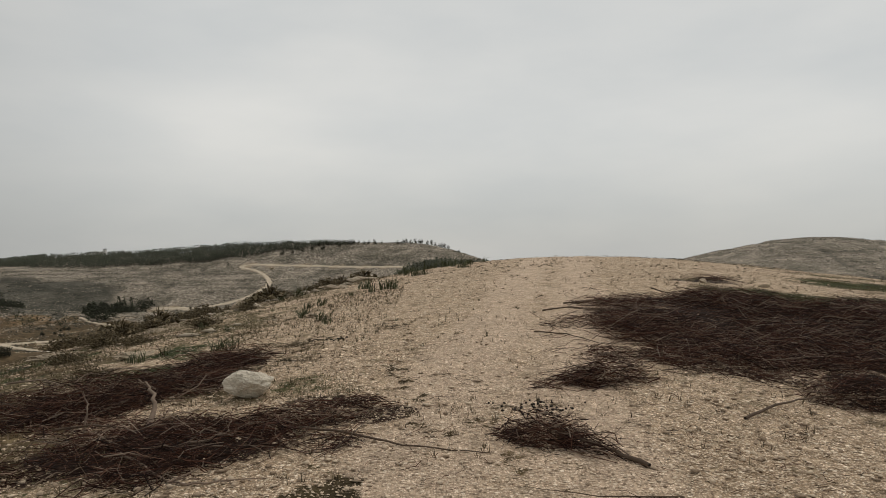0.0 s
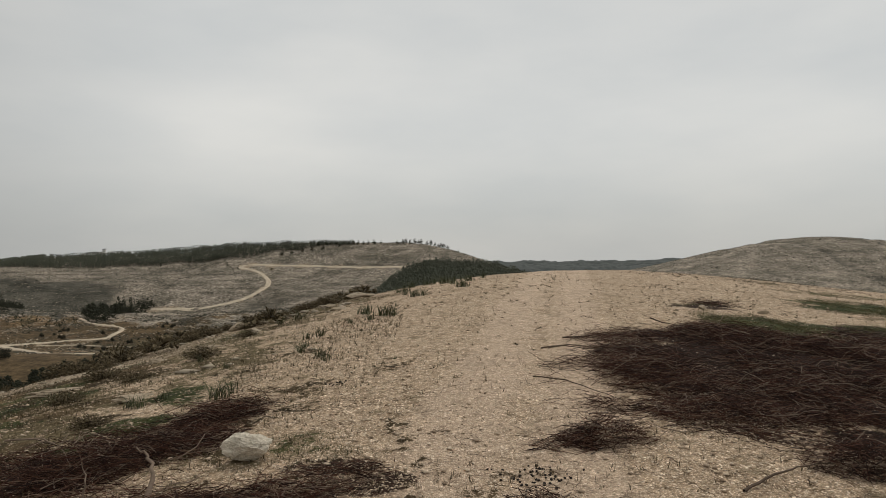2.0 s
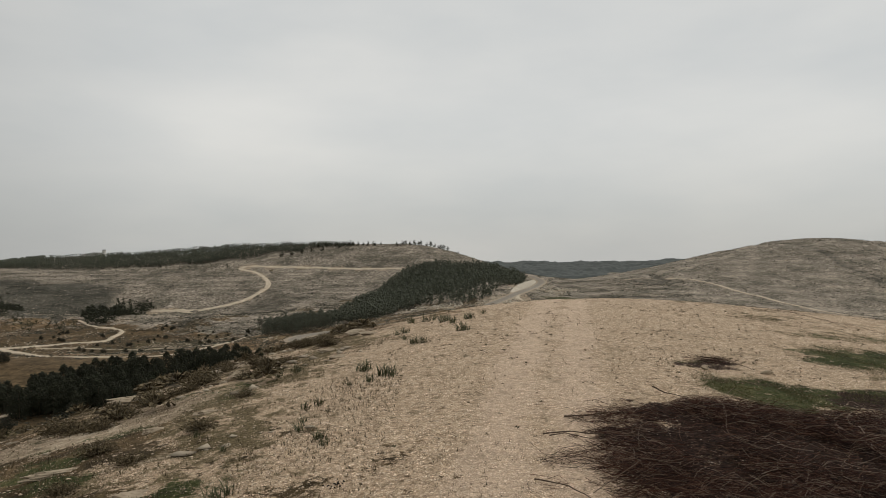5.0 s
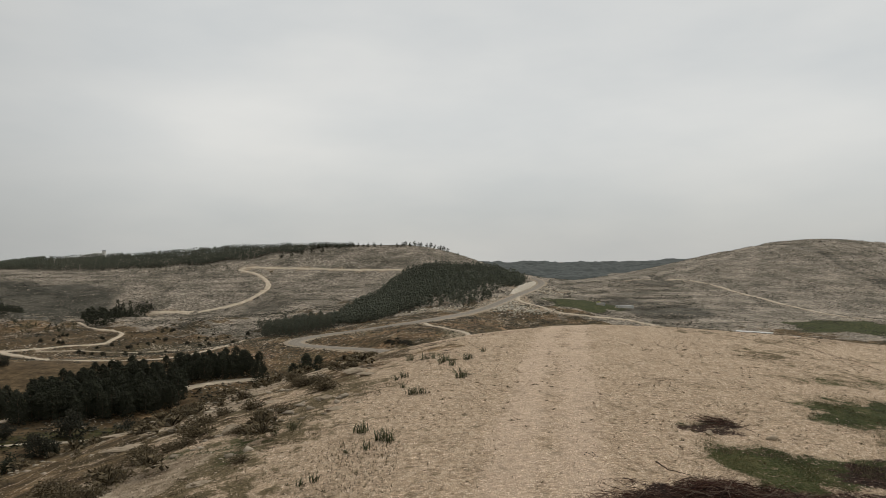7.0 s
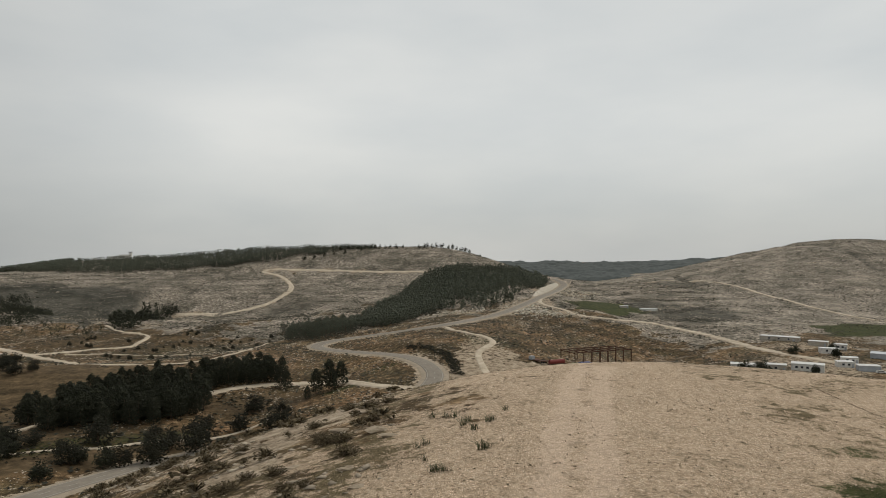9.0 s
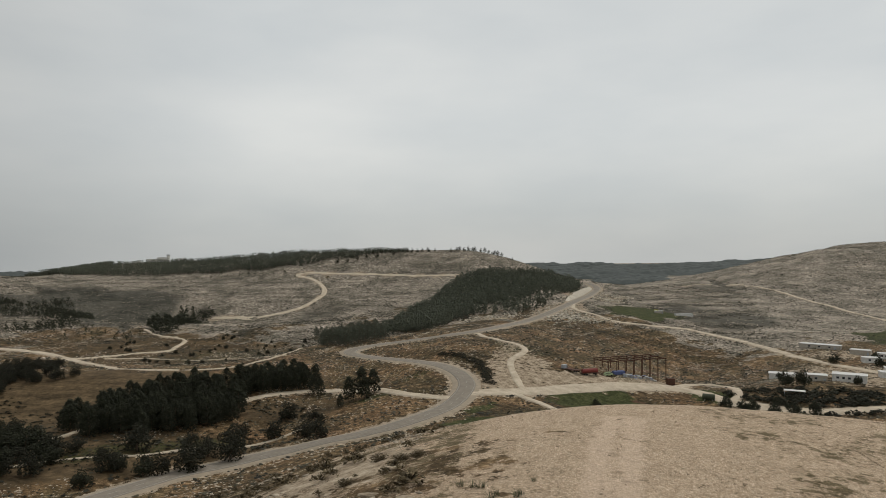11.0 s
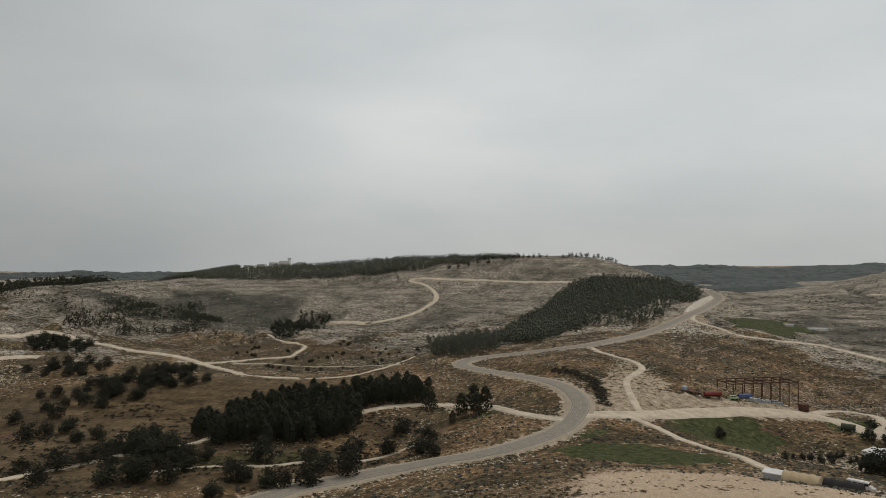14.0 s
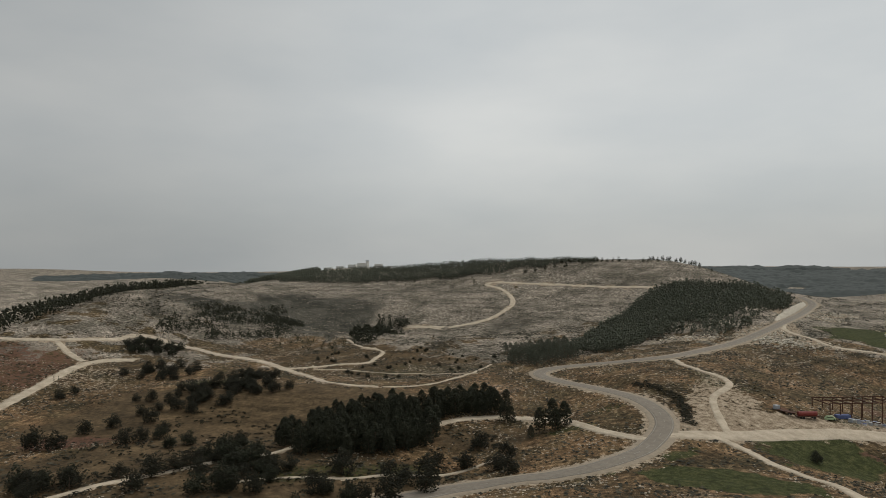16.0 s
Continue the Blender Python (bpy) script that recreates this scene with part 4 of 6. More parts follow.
# thicker growth in the hollow of the valley and on the olive terrace
for x, y, s in [(-154, 188, 1.5), (-148, 194, 1.7), (-150, 199, 1.3), (-175, 221, 1.2), (-198, 238, 1.2), (-171, 230, 1.1), (-117, 208, 1.0), (-108, 206, 1.2), (-118, 191, 1.1), (-212, 172, 1.6), (-206, 176, 1.4), (-201, 182, 1.3), (-215, 240, 1.1), (-201, 230, 1.0), (-171, 227, 1.7), (-166, 222, 1.6), (-160, 216, 1.4), (-176, 243, 1.2), (-154, 217, 1.8), (-158, 224, 1.5), (-145, 214, 1.5), (-148, 220, 1.3), (-139, 208, 1.1), (-163, 236, 1.1)]:
    plant(CAROBS, x, y, s, rng.uniform(0.75, 0.95))
for k in range(46):
    x, y = [(-232, 318), (-240, 345), (-226, 305), (-300, 345), (-355, 388), (-246, 290)][k % 6]
    x, y = x + rng.normal(0, 11), y + rng.normal(0, 9)
    if clear_of_roads(x, y, 5):
        plant(OLIVES, x, y, rng.uniform(1.1, 1.9), 0.85)
# single round bushes in the meadow
for k in range(52):
    x, y = rng.uniform(-250, -135), rng.uniform(400, 520)
    if clear_of_roads(x, y, 3.5):
        plant(OLIVES, x, y, rng.uniform(0.4, 0.95), 0.85)
# yard and orchard trees below the hilltop
for x, y, s in [(82, 244, 1.5), (86.5, 246, 1.5), (78.5, 246, 1.2), (82, 248, 1.4), (142, 354, 1.35), (150, 353, 1.4), (101.5, 317.5, 1.0), (108, 313, 0.95), (112, 313, 0.95), (175, 352, 0.8), (194, 417, 1.1), (223, 428, 1.0), (214, 406, 1.0), (41, 290, 0.8), (118, 306, 1.0), (126, 306, 1.1), (134, 304, 1.0), (124, 318, 0.8)]:
    plant(CAROBS, x, y, s)
for x, y in [(63.6, 275), (67.4, 280), (71, 281), (75, 284.6), (80, 290.6), (83, 294.5), (86, 297), (89, 292.5), (92.4, 294.7), (73, 276), (78, 282), (86, 288), (60, 272), (104, 266), (109, 268)]:
    plant(OLIVES, x, y, rng.uniform(0.6, 0.85))


def scatter_free(count, draw, gap=3.5, seed=5):
    """Places from draw() that keep off the roads."""
    p = draw(np.random.default_rng(seed), count)
    ok = np.ones(len(p), bool)
    for line, wide in [(MAIN_ROAD, 6.0)] + [(line, wide * 0.5) for _, wide, line in TRACKS]:
        d, _ = off_line(p[:, 0], p[:, 1], line, wide + gap)
        ok &= d > wide + 0.8
    return p[ok]


def fan(r0, r1, a0, a1, power=1.0):
    def draw(g, n):
        r = r0 + (r1 - r0) * g.uniform(0, 1, n) ** power
        a = np.radians(g.uniform(a0, a1, n))
        return np.stack([r * np.sin(a), r * np.cos(a)], 1)
    return draw


def stuff(name, p, templates, size, flat, mat, label, category, seed, sink=0.2, tilt=0.0):
    g = np.random.default_rng(seed)
    s = g.uniform(size[0], size[1], len(p))
    z = surface(p[:, 0], p[:, 1]) + s * flat * (0.5 - sink)
    sizes = np.stack([s * g.uniform(0.7, 1.3, len(p)), s * g.uniform(0.7, 1.3, len(p)), s * flat], 1)
    v, f = strewn(templates, np.column_stack([p, z]), sizes, seed + 1, tilt)
    return tagged(arrays(name, v, f, mat), label, category, kind="stuff")


def patchy(p, size, low, high, seed):
    g = np.random.default_rng(seed)
    return p[g.uniform(0, 1, len(p)) < smooth(low, high, rough(p[:, 0], p[:, 1], size, 3, seed))]


STONE = [octa(420 + k, 0.12) for k in range(6)]
p = scatter_free(115000, fan(120, 950, -54, 36, 0.72), 1.0, 21)
gx, gy = p[:, 0], p[:, 1]
open_field = np.maximum(oval(gx, gy, -225, 285, 85, 48, 35), np.maximum(oval(gx, gy, 8, 234, 30, 15), np.maximum(oval(gx, gy, 44, 299, 27, 20, 40), np.maximum(oval(gx, gy, 128, 632, 30, 46), np.maximum(oval(gx, gy, 20, 125, 48, 80), oval(gx, gy, 30, 322, 40, 10, 28))))))
open_field = np.maximum(open_field, oval(gx, gy, 12, 330, 17, 38))
p = patchy(p[open_field < 0.4], 22, -0.5, 0.4, 22)
TOP_HALF = [(v, f[:4]) for v, f in (octa(440 + k, 0.14) for k in range(8))]
stuff("hillside_scrub", p, TOP_HALF, (0.4, 1.6), 0.6, SCRUB, "low grey-green thorny scrub dotting the dry slopes", "scrub", 23)
p = scatter_free(140000, fan(130, 950, -54, 36, 0.78), 2.0, 31)
bare = [(-225, 285, 85, 48, 35), (-200, 215, 60, 26, 40), (8, 234, 30, 15, -6), (44, 299, 27, 20, 40), (128, 632, 30, 46, -12), (310, 525, 46, 42, 30), (30, 322, 40, 10, 28), (-120, 218, 60, 16, 40), (20, 125, 48, 80, 0), (12, 330, 17, 38, 0)]
p = p[np.max([oval(p[:, 0], p[:, 1], *o) for o in bare], 0) < 0.3]
p = patchy(p, 16, -0.5, 0.5, 32)
FLAT_STONE = [(v, f[:4]) for v, f in STONE]
stuff("limestone_outcrops", p, FLAT_STONE, (0.25, 1.2), 0.38, OUTCROP, "pale limestone ledges breaking out of the slopes", "rock outcrop", 33, 0.3)

# far woods, tree by tree
def grown(seed, count):
    """One woodland pine as arrays: a ragged heap of needle clumps, a metre tall and wide."""
    g = np.random.default_rng(seed)
    t = g.uniform(0, 1, count) ** 0.85
    wide = 0.34 * (1 - t ** 2.6) ** 0.65 * (0.6 + 0.5 * np.abs(np.sin(t * 12 + seed)))
    a, r = g.uniform(0, 2 * np.pi, count), np.sqrt(g.uniform(0.1, 1, count))
    c = np.stack([np.cos(a) * r * wide, np.sin(a) * r * wide, 0.1 + 0.85 * t], -1)
    v, f = strewn([octa(seed * 3 + k, 0.13) for k in range(4)], c, g.uniform(0.13, 0.24, (count, 1)) * np.array([[1, 1, 0.8]]), seed, 0.5)
    return v, f


WOOD_TREES = [grown(800 + k, 16) for k in range(6)]
g = np.random.default_rng(70)
ring = [(-90, 508), (-80, 610), (-52, 766), (-36, 800), (12, 806), (64, 848), (100, 846), (94, 785), (49, 645), (38, 590), (4, 556), (-17, 590), (-32, 555), (-50, 500)]
q = np.stack([g.uniform(-92, 102, 5200), g.uniform(498, 850, 5200)], 1)
q = q[[inside(a, b, ring) and not (max(oval(np.array([a]), np.array([b]), 12, 600, 34, 42)[0], oval(np.array([a]), np.array([b]), 44, 660, 16, 70, -18)[0]) > 0.4 and g.uniform() < 0.8) for a, b in q]]
q = scatter_free(len(q), lambda a, b: q, 2.0)
h = g.uniform(5.5, 10.0, len(q))
v, f = strewn(WOOD_TREES, np.column_stack([q, surface(q[:, 0], q[:, 1])]), np.stack([h * 0.95, h * 0.95, h], 1), 701)
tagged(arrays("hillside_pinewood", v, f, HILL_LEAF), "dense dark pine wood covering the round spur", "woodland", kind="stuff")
ring = [(-252, 496), (-270, 520), (-318, 680), (-300, 692), (-284, 680), (-250, 540), (-244, 504)]
q = np.stack([g.uniform(-322, -242, 900), g.uniform(494, 694, 900)], 1)
q = q[[inside(a, b, ring) for a, b in q]]
h = g.uniform(5, 9, len(q))
v, f = strewn(WOOD_TREES, np.column_stack([q, surface(q[:, 0], q[:, 1])]), np.stack([h * 0.9, h * 0.9, h], 1), 702)
tagged(arrays("gully_pinewood", v, f, PINE_LEAF), "dark strip of pines in the gully", "woodland", kind="stuff")


g = np.random.default_rng(71)
BELT_TREES = [grown(830 + k, 9) for k in range(6)]


def belt(name, q, h, leaf, label, seed, broad=0.95):
    """A wood of small ragged pines on places q with heights h."""
    v, f = strewn(BELT_TREES, np.column_stack([q, surface(q[:, 0], q[:, 1]) - 0.3]), np.stack([h * broad, h * broad, h], 1), seed)
    tagged(arrays(name, v, f, leaf), label, "woodland", kind="stuff")


t, w = g.uniform(0, 1, 5200), g.uniform(0, 1, 5200)
x = -720 + 605 * t
front = np.interp(x, [-720, -578, -526, -442, -376, -305, -262, -234, -199, -163, -110], [940, 890, 815, 838, 856, 863, 869, 877, 886, 894, 906])
y = front + 4 * np.sin(x * 0.11) + (12 + 300 * (1 - t) ** 1.3) * w ** 1.4
az = np.degrees(np.arctan2(x, y))
keep = ((y < 985) | (az < -30) | (az > -22.5)) & (g.uniform(0, 1, len(x)) < 1.0 - 0.55 * smooth(-210, -110, x))
x, y = x[keep], y[keep]
h = g.uniform(5.5, 9.5, len(x)) * (1 - 0.42 * smooth(-330, -150, x))
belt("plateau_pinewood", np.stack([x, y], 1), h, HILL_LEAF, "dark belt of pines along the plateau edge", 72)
edge = glide([(-455, 330), (-462, 372), (-474, 430), (-498, 500), (-528, 590), (-575, 690), (-640, 800)], 2.0)
q = edge[g.integers(0, len(edge), 1300)]
q = q + np.stack([-g.uniform(0, 1, 1300) ** 1.3 * 75 + 3, g.normal(0, 6, 1300)], 1)
belt("ridge_pinewood", q, g.uniform(6, 10.5, 1300), PINE_LEAF, "dark pines along the falling shoulder of the hill", 74)
young = np.stack([g.uniform(-440, -300, 3600), g.uniform(415, 650, 3600)], 1)
young = young[[inside(a, b, [(-426, 492), (-428, 560), (-417, 650), (-345, 575), (-310, 474), (-338, 448), (-383, 418), (-412, 468)]) for a, b in young]]
young = patchy(young, 26, -0.35, 0.2, 75)
belt("young_pines", young, g.uniform(3.5, 7.0, len(young)), PINE_LEAF, "small young pines planted in patches on the slope", 76, 0.9)
q = np.stack([g.uniform(-520, -255, 300), 470 + g.normal(0, 14, 300)], 1)
q = q[(q[:, 0] > -312) | (q[:, 0] < -420)]
belt("gully_saplings", q, g.uniform(2.5, 5, len(q)), PINE_LEAF, "dark saplings along the foot of the slope", 77)
edge_trees = np.stack([g.uniform(-600, -240, 190), 842 + g.normal(0, 9, 190)], 1)
belt("edge_pines", edge_trees, g.uniform(2.5, 5.5, 190), PINE_LEAF, "scattered single pines at the edge of the wood", 78)


def canopy(name, r0, r1, a0, a1, tall, label, seed):
    """A far wood seen as one closed, bumpy roof of crowns that comes down to the ground at its rims."""
    rows, cols = 260, 420
    R, A = np.meshgrid(np.geomspace(r0, r1, rows), np.radians(np.linspace(a0, a1, cols)), indexing="ij")
    x, y = (R * np.sin(A)).ravel(), (R * np.cos(A)).ravel()
    land = surface(x, y)
    rim = smooth(r0, r0 + 60, R.ravel()) * smooth(0, 1.5, np.degrees(A.ravel()) - a0) * smooth(0, 1.5, a1 - np.degrees(A.ravel()))
    grows = rim * smooth(-0.15, 0.1, rough(x, y, 220, 4, seed) + 0.35) * np.maximum((1 - smooth(12.5, 14.5, np.degrees(A.ravel()))), smooth(1750, 1900, R.ravel()))
    z = land - 3 + grows * (tall + 3) + grows * (7.0 * rough(x, y, 70, 4, seed + 3) + 3.5 * rough(x, y, 16, 2, seed + 5) + 22 * smooth(1900, 2900, R.ravel()) * (rough(x, y, 620, 3, seed + 7) + 0.2))
    idx = np.arange(rows * cols).reshape(rows, cols)
    f = np.stack([idx[:-1, :-1], idx[1:, :-1], idx[1:, 1:], idx[:-1, 1:]], -1).reshape(-1, 4)
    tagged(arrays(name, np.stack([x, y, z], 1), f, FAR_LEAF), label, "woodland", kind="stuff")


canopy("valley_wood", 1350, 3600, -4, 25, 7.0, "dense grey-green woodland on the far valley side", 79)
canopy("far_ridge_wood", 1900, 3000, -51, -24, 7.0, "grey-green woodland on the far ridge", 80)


def hill_fan(count, size, seed):
    p = fan(720, 1500, 10, 38, 1.0)(g, count)
    az, r = np.degrees(np.arctan2(p[:, 0], p[:, 1])), np.hypot(p[:, 0], p[:, 1])
    p = p[g.uniform(0, 1, len(p)) < smooth(10, 17, az) * smooth(720, 1000, r)]
    return patchy(p, size, -0.5, 0.5, seed)


p = hill_fan(26000, 60, 81)
stuff("far_hill_scrub", p, TOP_HALF, (0.9, 2.3), 0.55, SCRUB, "dark scrub dotting the far round hill", "scrub", 82)
p = hill_fan(30000, 45, 83)
stuff("far_hill_outcrops", p, FLAT_STONE, (0.9, 2.8), 0.3, OUTCROP, "pale ledges of stone on the far round hill", "rock outcrop", 84, 0.3)

# scrub and stones in rows along the old terraces of the stony slopes
p = scatter_free(120000, fan(430, 930, -46, 20, 0.8), 1.0, 611)
z = surface(p[:, 0], p[:, 1]) + 0.8 * rough(p[:, 0], p[:, 1], 60, 2, 612)
row = (z / 3.2 + 0.32 * rough(p[:, 0], p[:, 1], 9, 3, 613)) % 1.0
low = np.max([oval(p[:, 0], p[:, 1], *o) for o in bare], 0) < 0.3
stuff("terrace_scrub", p[low & (row < 0.3)], TOP_HALF, (0.5, 1.5), 0.65, SCRUB, "low dark scrub growing in rows along old terraces", "scrub", 617)
stuff("terrace_stones", p[low & (row > 0.3) & (row < 0.5)], FLAT_STONE, (0.4, 1.5), 0.4, OUTCROP, "pale stones of old field terraces on the slopes", "rock outcrop", 619, 0.3)
p = fan(560, 1500, -45, 38, 0.9)(g, 60000)
p = p[g.uniform(0, 1, len(p)) < 0.8 * gullies(p[:, 0], p[:, 1])]
stuff("gully_scrub", scatter_free(len(p), lambda a, b: p, 1.0), TOP_HALF, (1.2, 3.2), 0.6, SCRUB, "dark scrub grown thick in the dry gullies", "scrub", 621)

# white rock of the road cuttings
q = np.concatenate([np.stack([g.normal(cx, a, k), g.normal(cy, b, k)], 1) for cx, cy, a, b, k in [(88, 760, 5, 24, 260), (50, 575, 9, 26, 420), (66, 555, 12, 10, 240), (112, 718, 11, 12, 200), (128, 768, 10, 10, 180), (0, 562, 16, 8, 160)]])
q = scatter_free(len(q), lambda a, b: q, 1.0)
stuff("chalk_rocks", q, STONE, (0.6, 2.6), 0.55, CHALK_ROCK, "white chalk rock broken out beside the road", "rock outcrop", 95, 0.3)

# the chalk bank cut beside the upper road
def cutting(y0, y1, gap, high, seed):
    line = MAIN_ROAD[(MAIN_ROAD[:, 1] > y0) & (MAIN_ROAD[:, 1] < y1) & (MAIN_ROAD[:, 0] > 20)]
    line = glide(line.tolist(), 1.2)
    way = np.gradient(line, axis=0)
    way /= np.linalg.norm(way, axis=1, keepdims=True)
    side = np.stack([-way[:, 1], way[:, 0]], 1)
    end = np.sin(np.linspace(0, np.pi, len(line))) ** 0.5
    up = np.linspace(0, 1, 7)
    P = line[:, None] + side[:, None] * (gap + 3.2 * up ** 1.5 + 0.7 * lattice(np.arange(len(line))[:, None] * 0.35, up[None] * 4, seed))[..., None]
    k = off_line(line[:, 0], line[:, 1], MAIN_ROAD, 30.0)[1]
    z = (ROAD_Z[k] - 0.6)[:, None] + high * end[:, None] * (up + 0.12 * lattice(np.arange(len(line))[:, None] * 0.5, up[None] * 3, seed + 1))
    idx = np.arange(z.size).reshape(z.shape)
    f = np.stack([idx[:-1, :-1], idx[1:, :-1], idx[1:, 1:], idx[:-1, 1:]], -1).reshape(-1, 4)
    ob = arrays("cutting_bank", np.concatenate([P, z[..., None]], -1).reshape(-1, 3), f, CHALK_ROCK)
    tagged(ob, "white chalk bank cut into the hill beside the road", "rock bank", kind="structure")


cutting(655, 840, 6.4, 6.5, 431)

# ---- the hilltop: stones, tufts and cut brushwood ----
def boulder(x, y, wide, deep, tall, turn, seed, label, name="boulder", detail=4, sink=0.25):
    """A weathered, pitted lump of limestone with blunt edges."""
    g = np.random.default_rng(seed)
    bm = bmesh.new()
    bmesh.ops.create_icosphere(bm, subdivisions=detail, radius=0.5)
    cuts = [(Vector(g.normal(0, 1, 3)).normalized(), g.uniform(0.24, 0.38)) for _ in range(10)]
    off = Vector(g.uniform(-50, 50, 3))
    for v in bm.verts:
        p = v.co.copy()
        for way, far in cuts:
            over = p.dot(way) - far
            if over > 0:
                p -= way * over * 0.95
        p *= 1 + 0.1 * noise.noise(p * 3.2 + off) + 0.1 * noise.noise(p * 8 + off) - 0.09 * abs(noise.noise(p * 15 + off)) + 0.05 * noise.noise(p * 34 + off)
        if name == "rock_slab":
            p *= 1 + 0.3 * noise.noise(p * 6 - off) - 0.16 * abs(noise.noise(p * 13 - off))
        v.co = (p.x * wide * 1.25, p.y * deep * 1.25, p.z * tall * 1.35)
    me = bpy.data.meshes.new(name)
    bm.to_mesh(me)
    bm.free()
    me.materials.append(LIMESTONE if detail == 5 else LEDGE)
    ob = new(name, me)
    ob.matrix_basis = pose(x, y, ground_z(x, y) + tall * (0.5 - sink), 0, 0, turn)
    return tagged(ob, label, "boulder" if name == "boulder" else "rock slab")


boulder(-2.62, 9.3, 0.64, 0.5, 0.34, 12, 5, "large pale limestone boulder lying beside cut brushwood", detail=5, sink=0.16)
for x, y, w, d, h, a, s in [(-7.7, 26.4, 1.0, 0.6, 0.5, 10, 6), (-4.4, 35.2, 1.5, 0.9, 0.4, 20, 7), (-3.6, 33.9, 1.3, 0.6, 0.2, 15, 8), (8.1, 21.6, 0.3, 0.24, 0.2, 0, 9), (10.0, 21.6, 0.5, 0.3, 0.18, 20, 10), (-4.0, 26.9, 0.9, 0.6, 0.2, 30, 11), (-6.6, 37.8, 1.6, 0.8, 0.3, 10, 12), (-12.0, 42.8, 1.1, 0.8, 0.35, 40, 13)]:
    boulder(x, y, w * 0.68, d * 0.75, h * 0.9, a, s, "pale weathered limestone rock half sunk in the slope", sink=0.3)
for x, y, w, d, a, s in [(-5.9, 13.6, 1.0, 0.4, 30, 14), (-11.0, 40.2, 2.6, 1.0, 25, 15), (-6.7, 20.2, 1.3, 0.6, 35, 16), (-4.7, 29.4, 1.3, 0.5, 20, 17), (-7.6, 31.6, 2.0, 0.7, 28, 18), (-7.8, 19.0, 1.0, 0.5, 30, 19), (-8.8, 16.2, 1.8, 0.6, 30, 20), (-12.5, 29, 2.2, 0.8, 30, 22), (-17, 38, 2.4, 0.9, 35, 23)]:
    boulder(x, y, w * 0.8, d * 0.8, 0.2, a, s, "flat pale limestone slab flush with the slope", "rock_slab", sink=0.6)


def make_tuft(seed, blades, tall):
    """A tuft of long strap leaves that arch outwards."""
    g = np.random.default_rng(seed)
    a, lean = g.uniform(0, 2 * np.pi, blades), g.uniform(0.15, 1.15, blades)
    h, wide = tall * g.uniform(0.4, 1.1, blades), g.uniform(0.005, 0.012, blades)
    root = np.stack([g.normal(0, 0.08, blades), g.normal(0, 0.08, blades)], 1)
    V, F = [], []
    t = np.array([0.0, 0.35, 0.7, 1.0])
    for k in range(blades):
        out = lean[k] * h[k] * t ** 1.8
        c, s = math.cos(a[k]), math.sin(a[k])
        x, y, z = root[k, 0] + c * out, root[k, 1] + s * out, h[k] * t * (1 - 0.25 * lean[k] * t)
        w = wide[k] * np.array([0.8, 1.0, 0.75, 0.08])
        b = len(V) * 8
        V.append(np.concatenate([np.stack([x - s * w, y + c * w, z], 1), np.stack([x + s * w, y - c * w, z + 0.004], 1)]))
        F += [[b + j, b + j + 1, b + j + 5, b + j + 4] for j in range(3)]
    ob = arrays("grass_tuft", np.concatenate(V), F, BLADE)
    return tagged(ob, "green tuft of strap-leaved bulb plants in gravel", "grass tuft", "bulb tufts on the hilltop")


TUFTS = [make_tuft(500 + k, 34, 0.4) for k in range(4)]
fresh = list(TUFTS)
for k, (x, y, s) in enumerate([(-4.04, 12.6, 1.0), (-3.92, 13.05, 0.8), (-4.2, 12.9, 0.7), (-5.8, 12.9, 0.75), (-5.58, 12.8, 0.7), (-5.3, 13.2, 0.6), (-5.67, 24.5, 1.05), (-5.05, 24.5, 1.15), (-2.62, 22.9, 1.15), (-2.42, 22.7, 1.05), (-2.13, 20.9, 0.9), (-1.84, 21.7, 1.2), (-1.55, 21.5, 1.15), (-1.7, 21.9, 1.0), (-2.76, 20.9, 0.5),
        (-3.65, 18.7, 0.75), (-3.32, 18.85, 0.8), (-0.98, 27.3, 1.1), (-0.72, 27.25, 1.0), (-1.18, 27.4, 0.95), (-1.63, 31.1, 1.1), (-1.97, 30.7, 0.9), (-1.57, 28.8, 0.8), (-1.63, 36.4, 1.2), (-0.8, 35.7, 1.25), (-0.45, 35.6, 1.15), (-0.02, 33.6, 1.35), (0.5, 32.6, 1.25), (0.81, 29.4, 1.35), (0.98, 29.5, 1.0), (1.2, 33.8, 1.1), (1.42, 33.9, 1.0), (0.25, 34.1, 1.1), (2.12, 35.8, 0.9),
        (-3.35, 16.6, 0.8), (-2.75, 15.9, 0.8), (-2.62, 15.5, 0.7), (-3.4, 17.3, 0.6), (-1.0, 15.0, 0.25), (-4.9, 15.8, 0.55), (-6.1, 17.5, 0.6)]):
    m = pose(x, y, ground_z(x, y) - 0.02, 0, 0, k * 77)
    ob = fresh.pop() if fresh else copy_thing(TUFTS[k % 4], m)
    ob.matrix_basis = m
    ob.scale = (s, s, s)


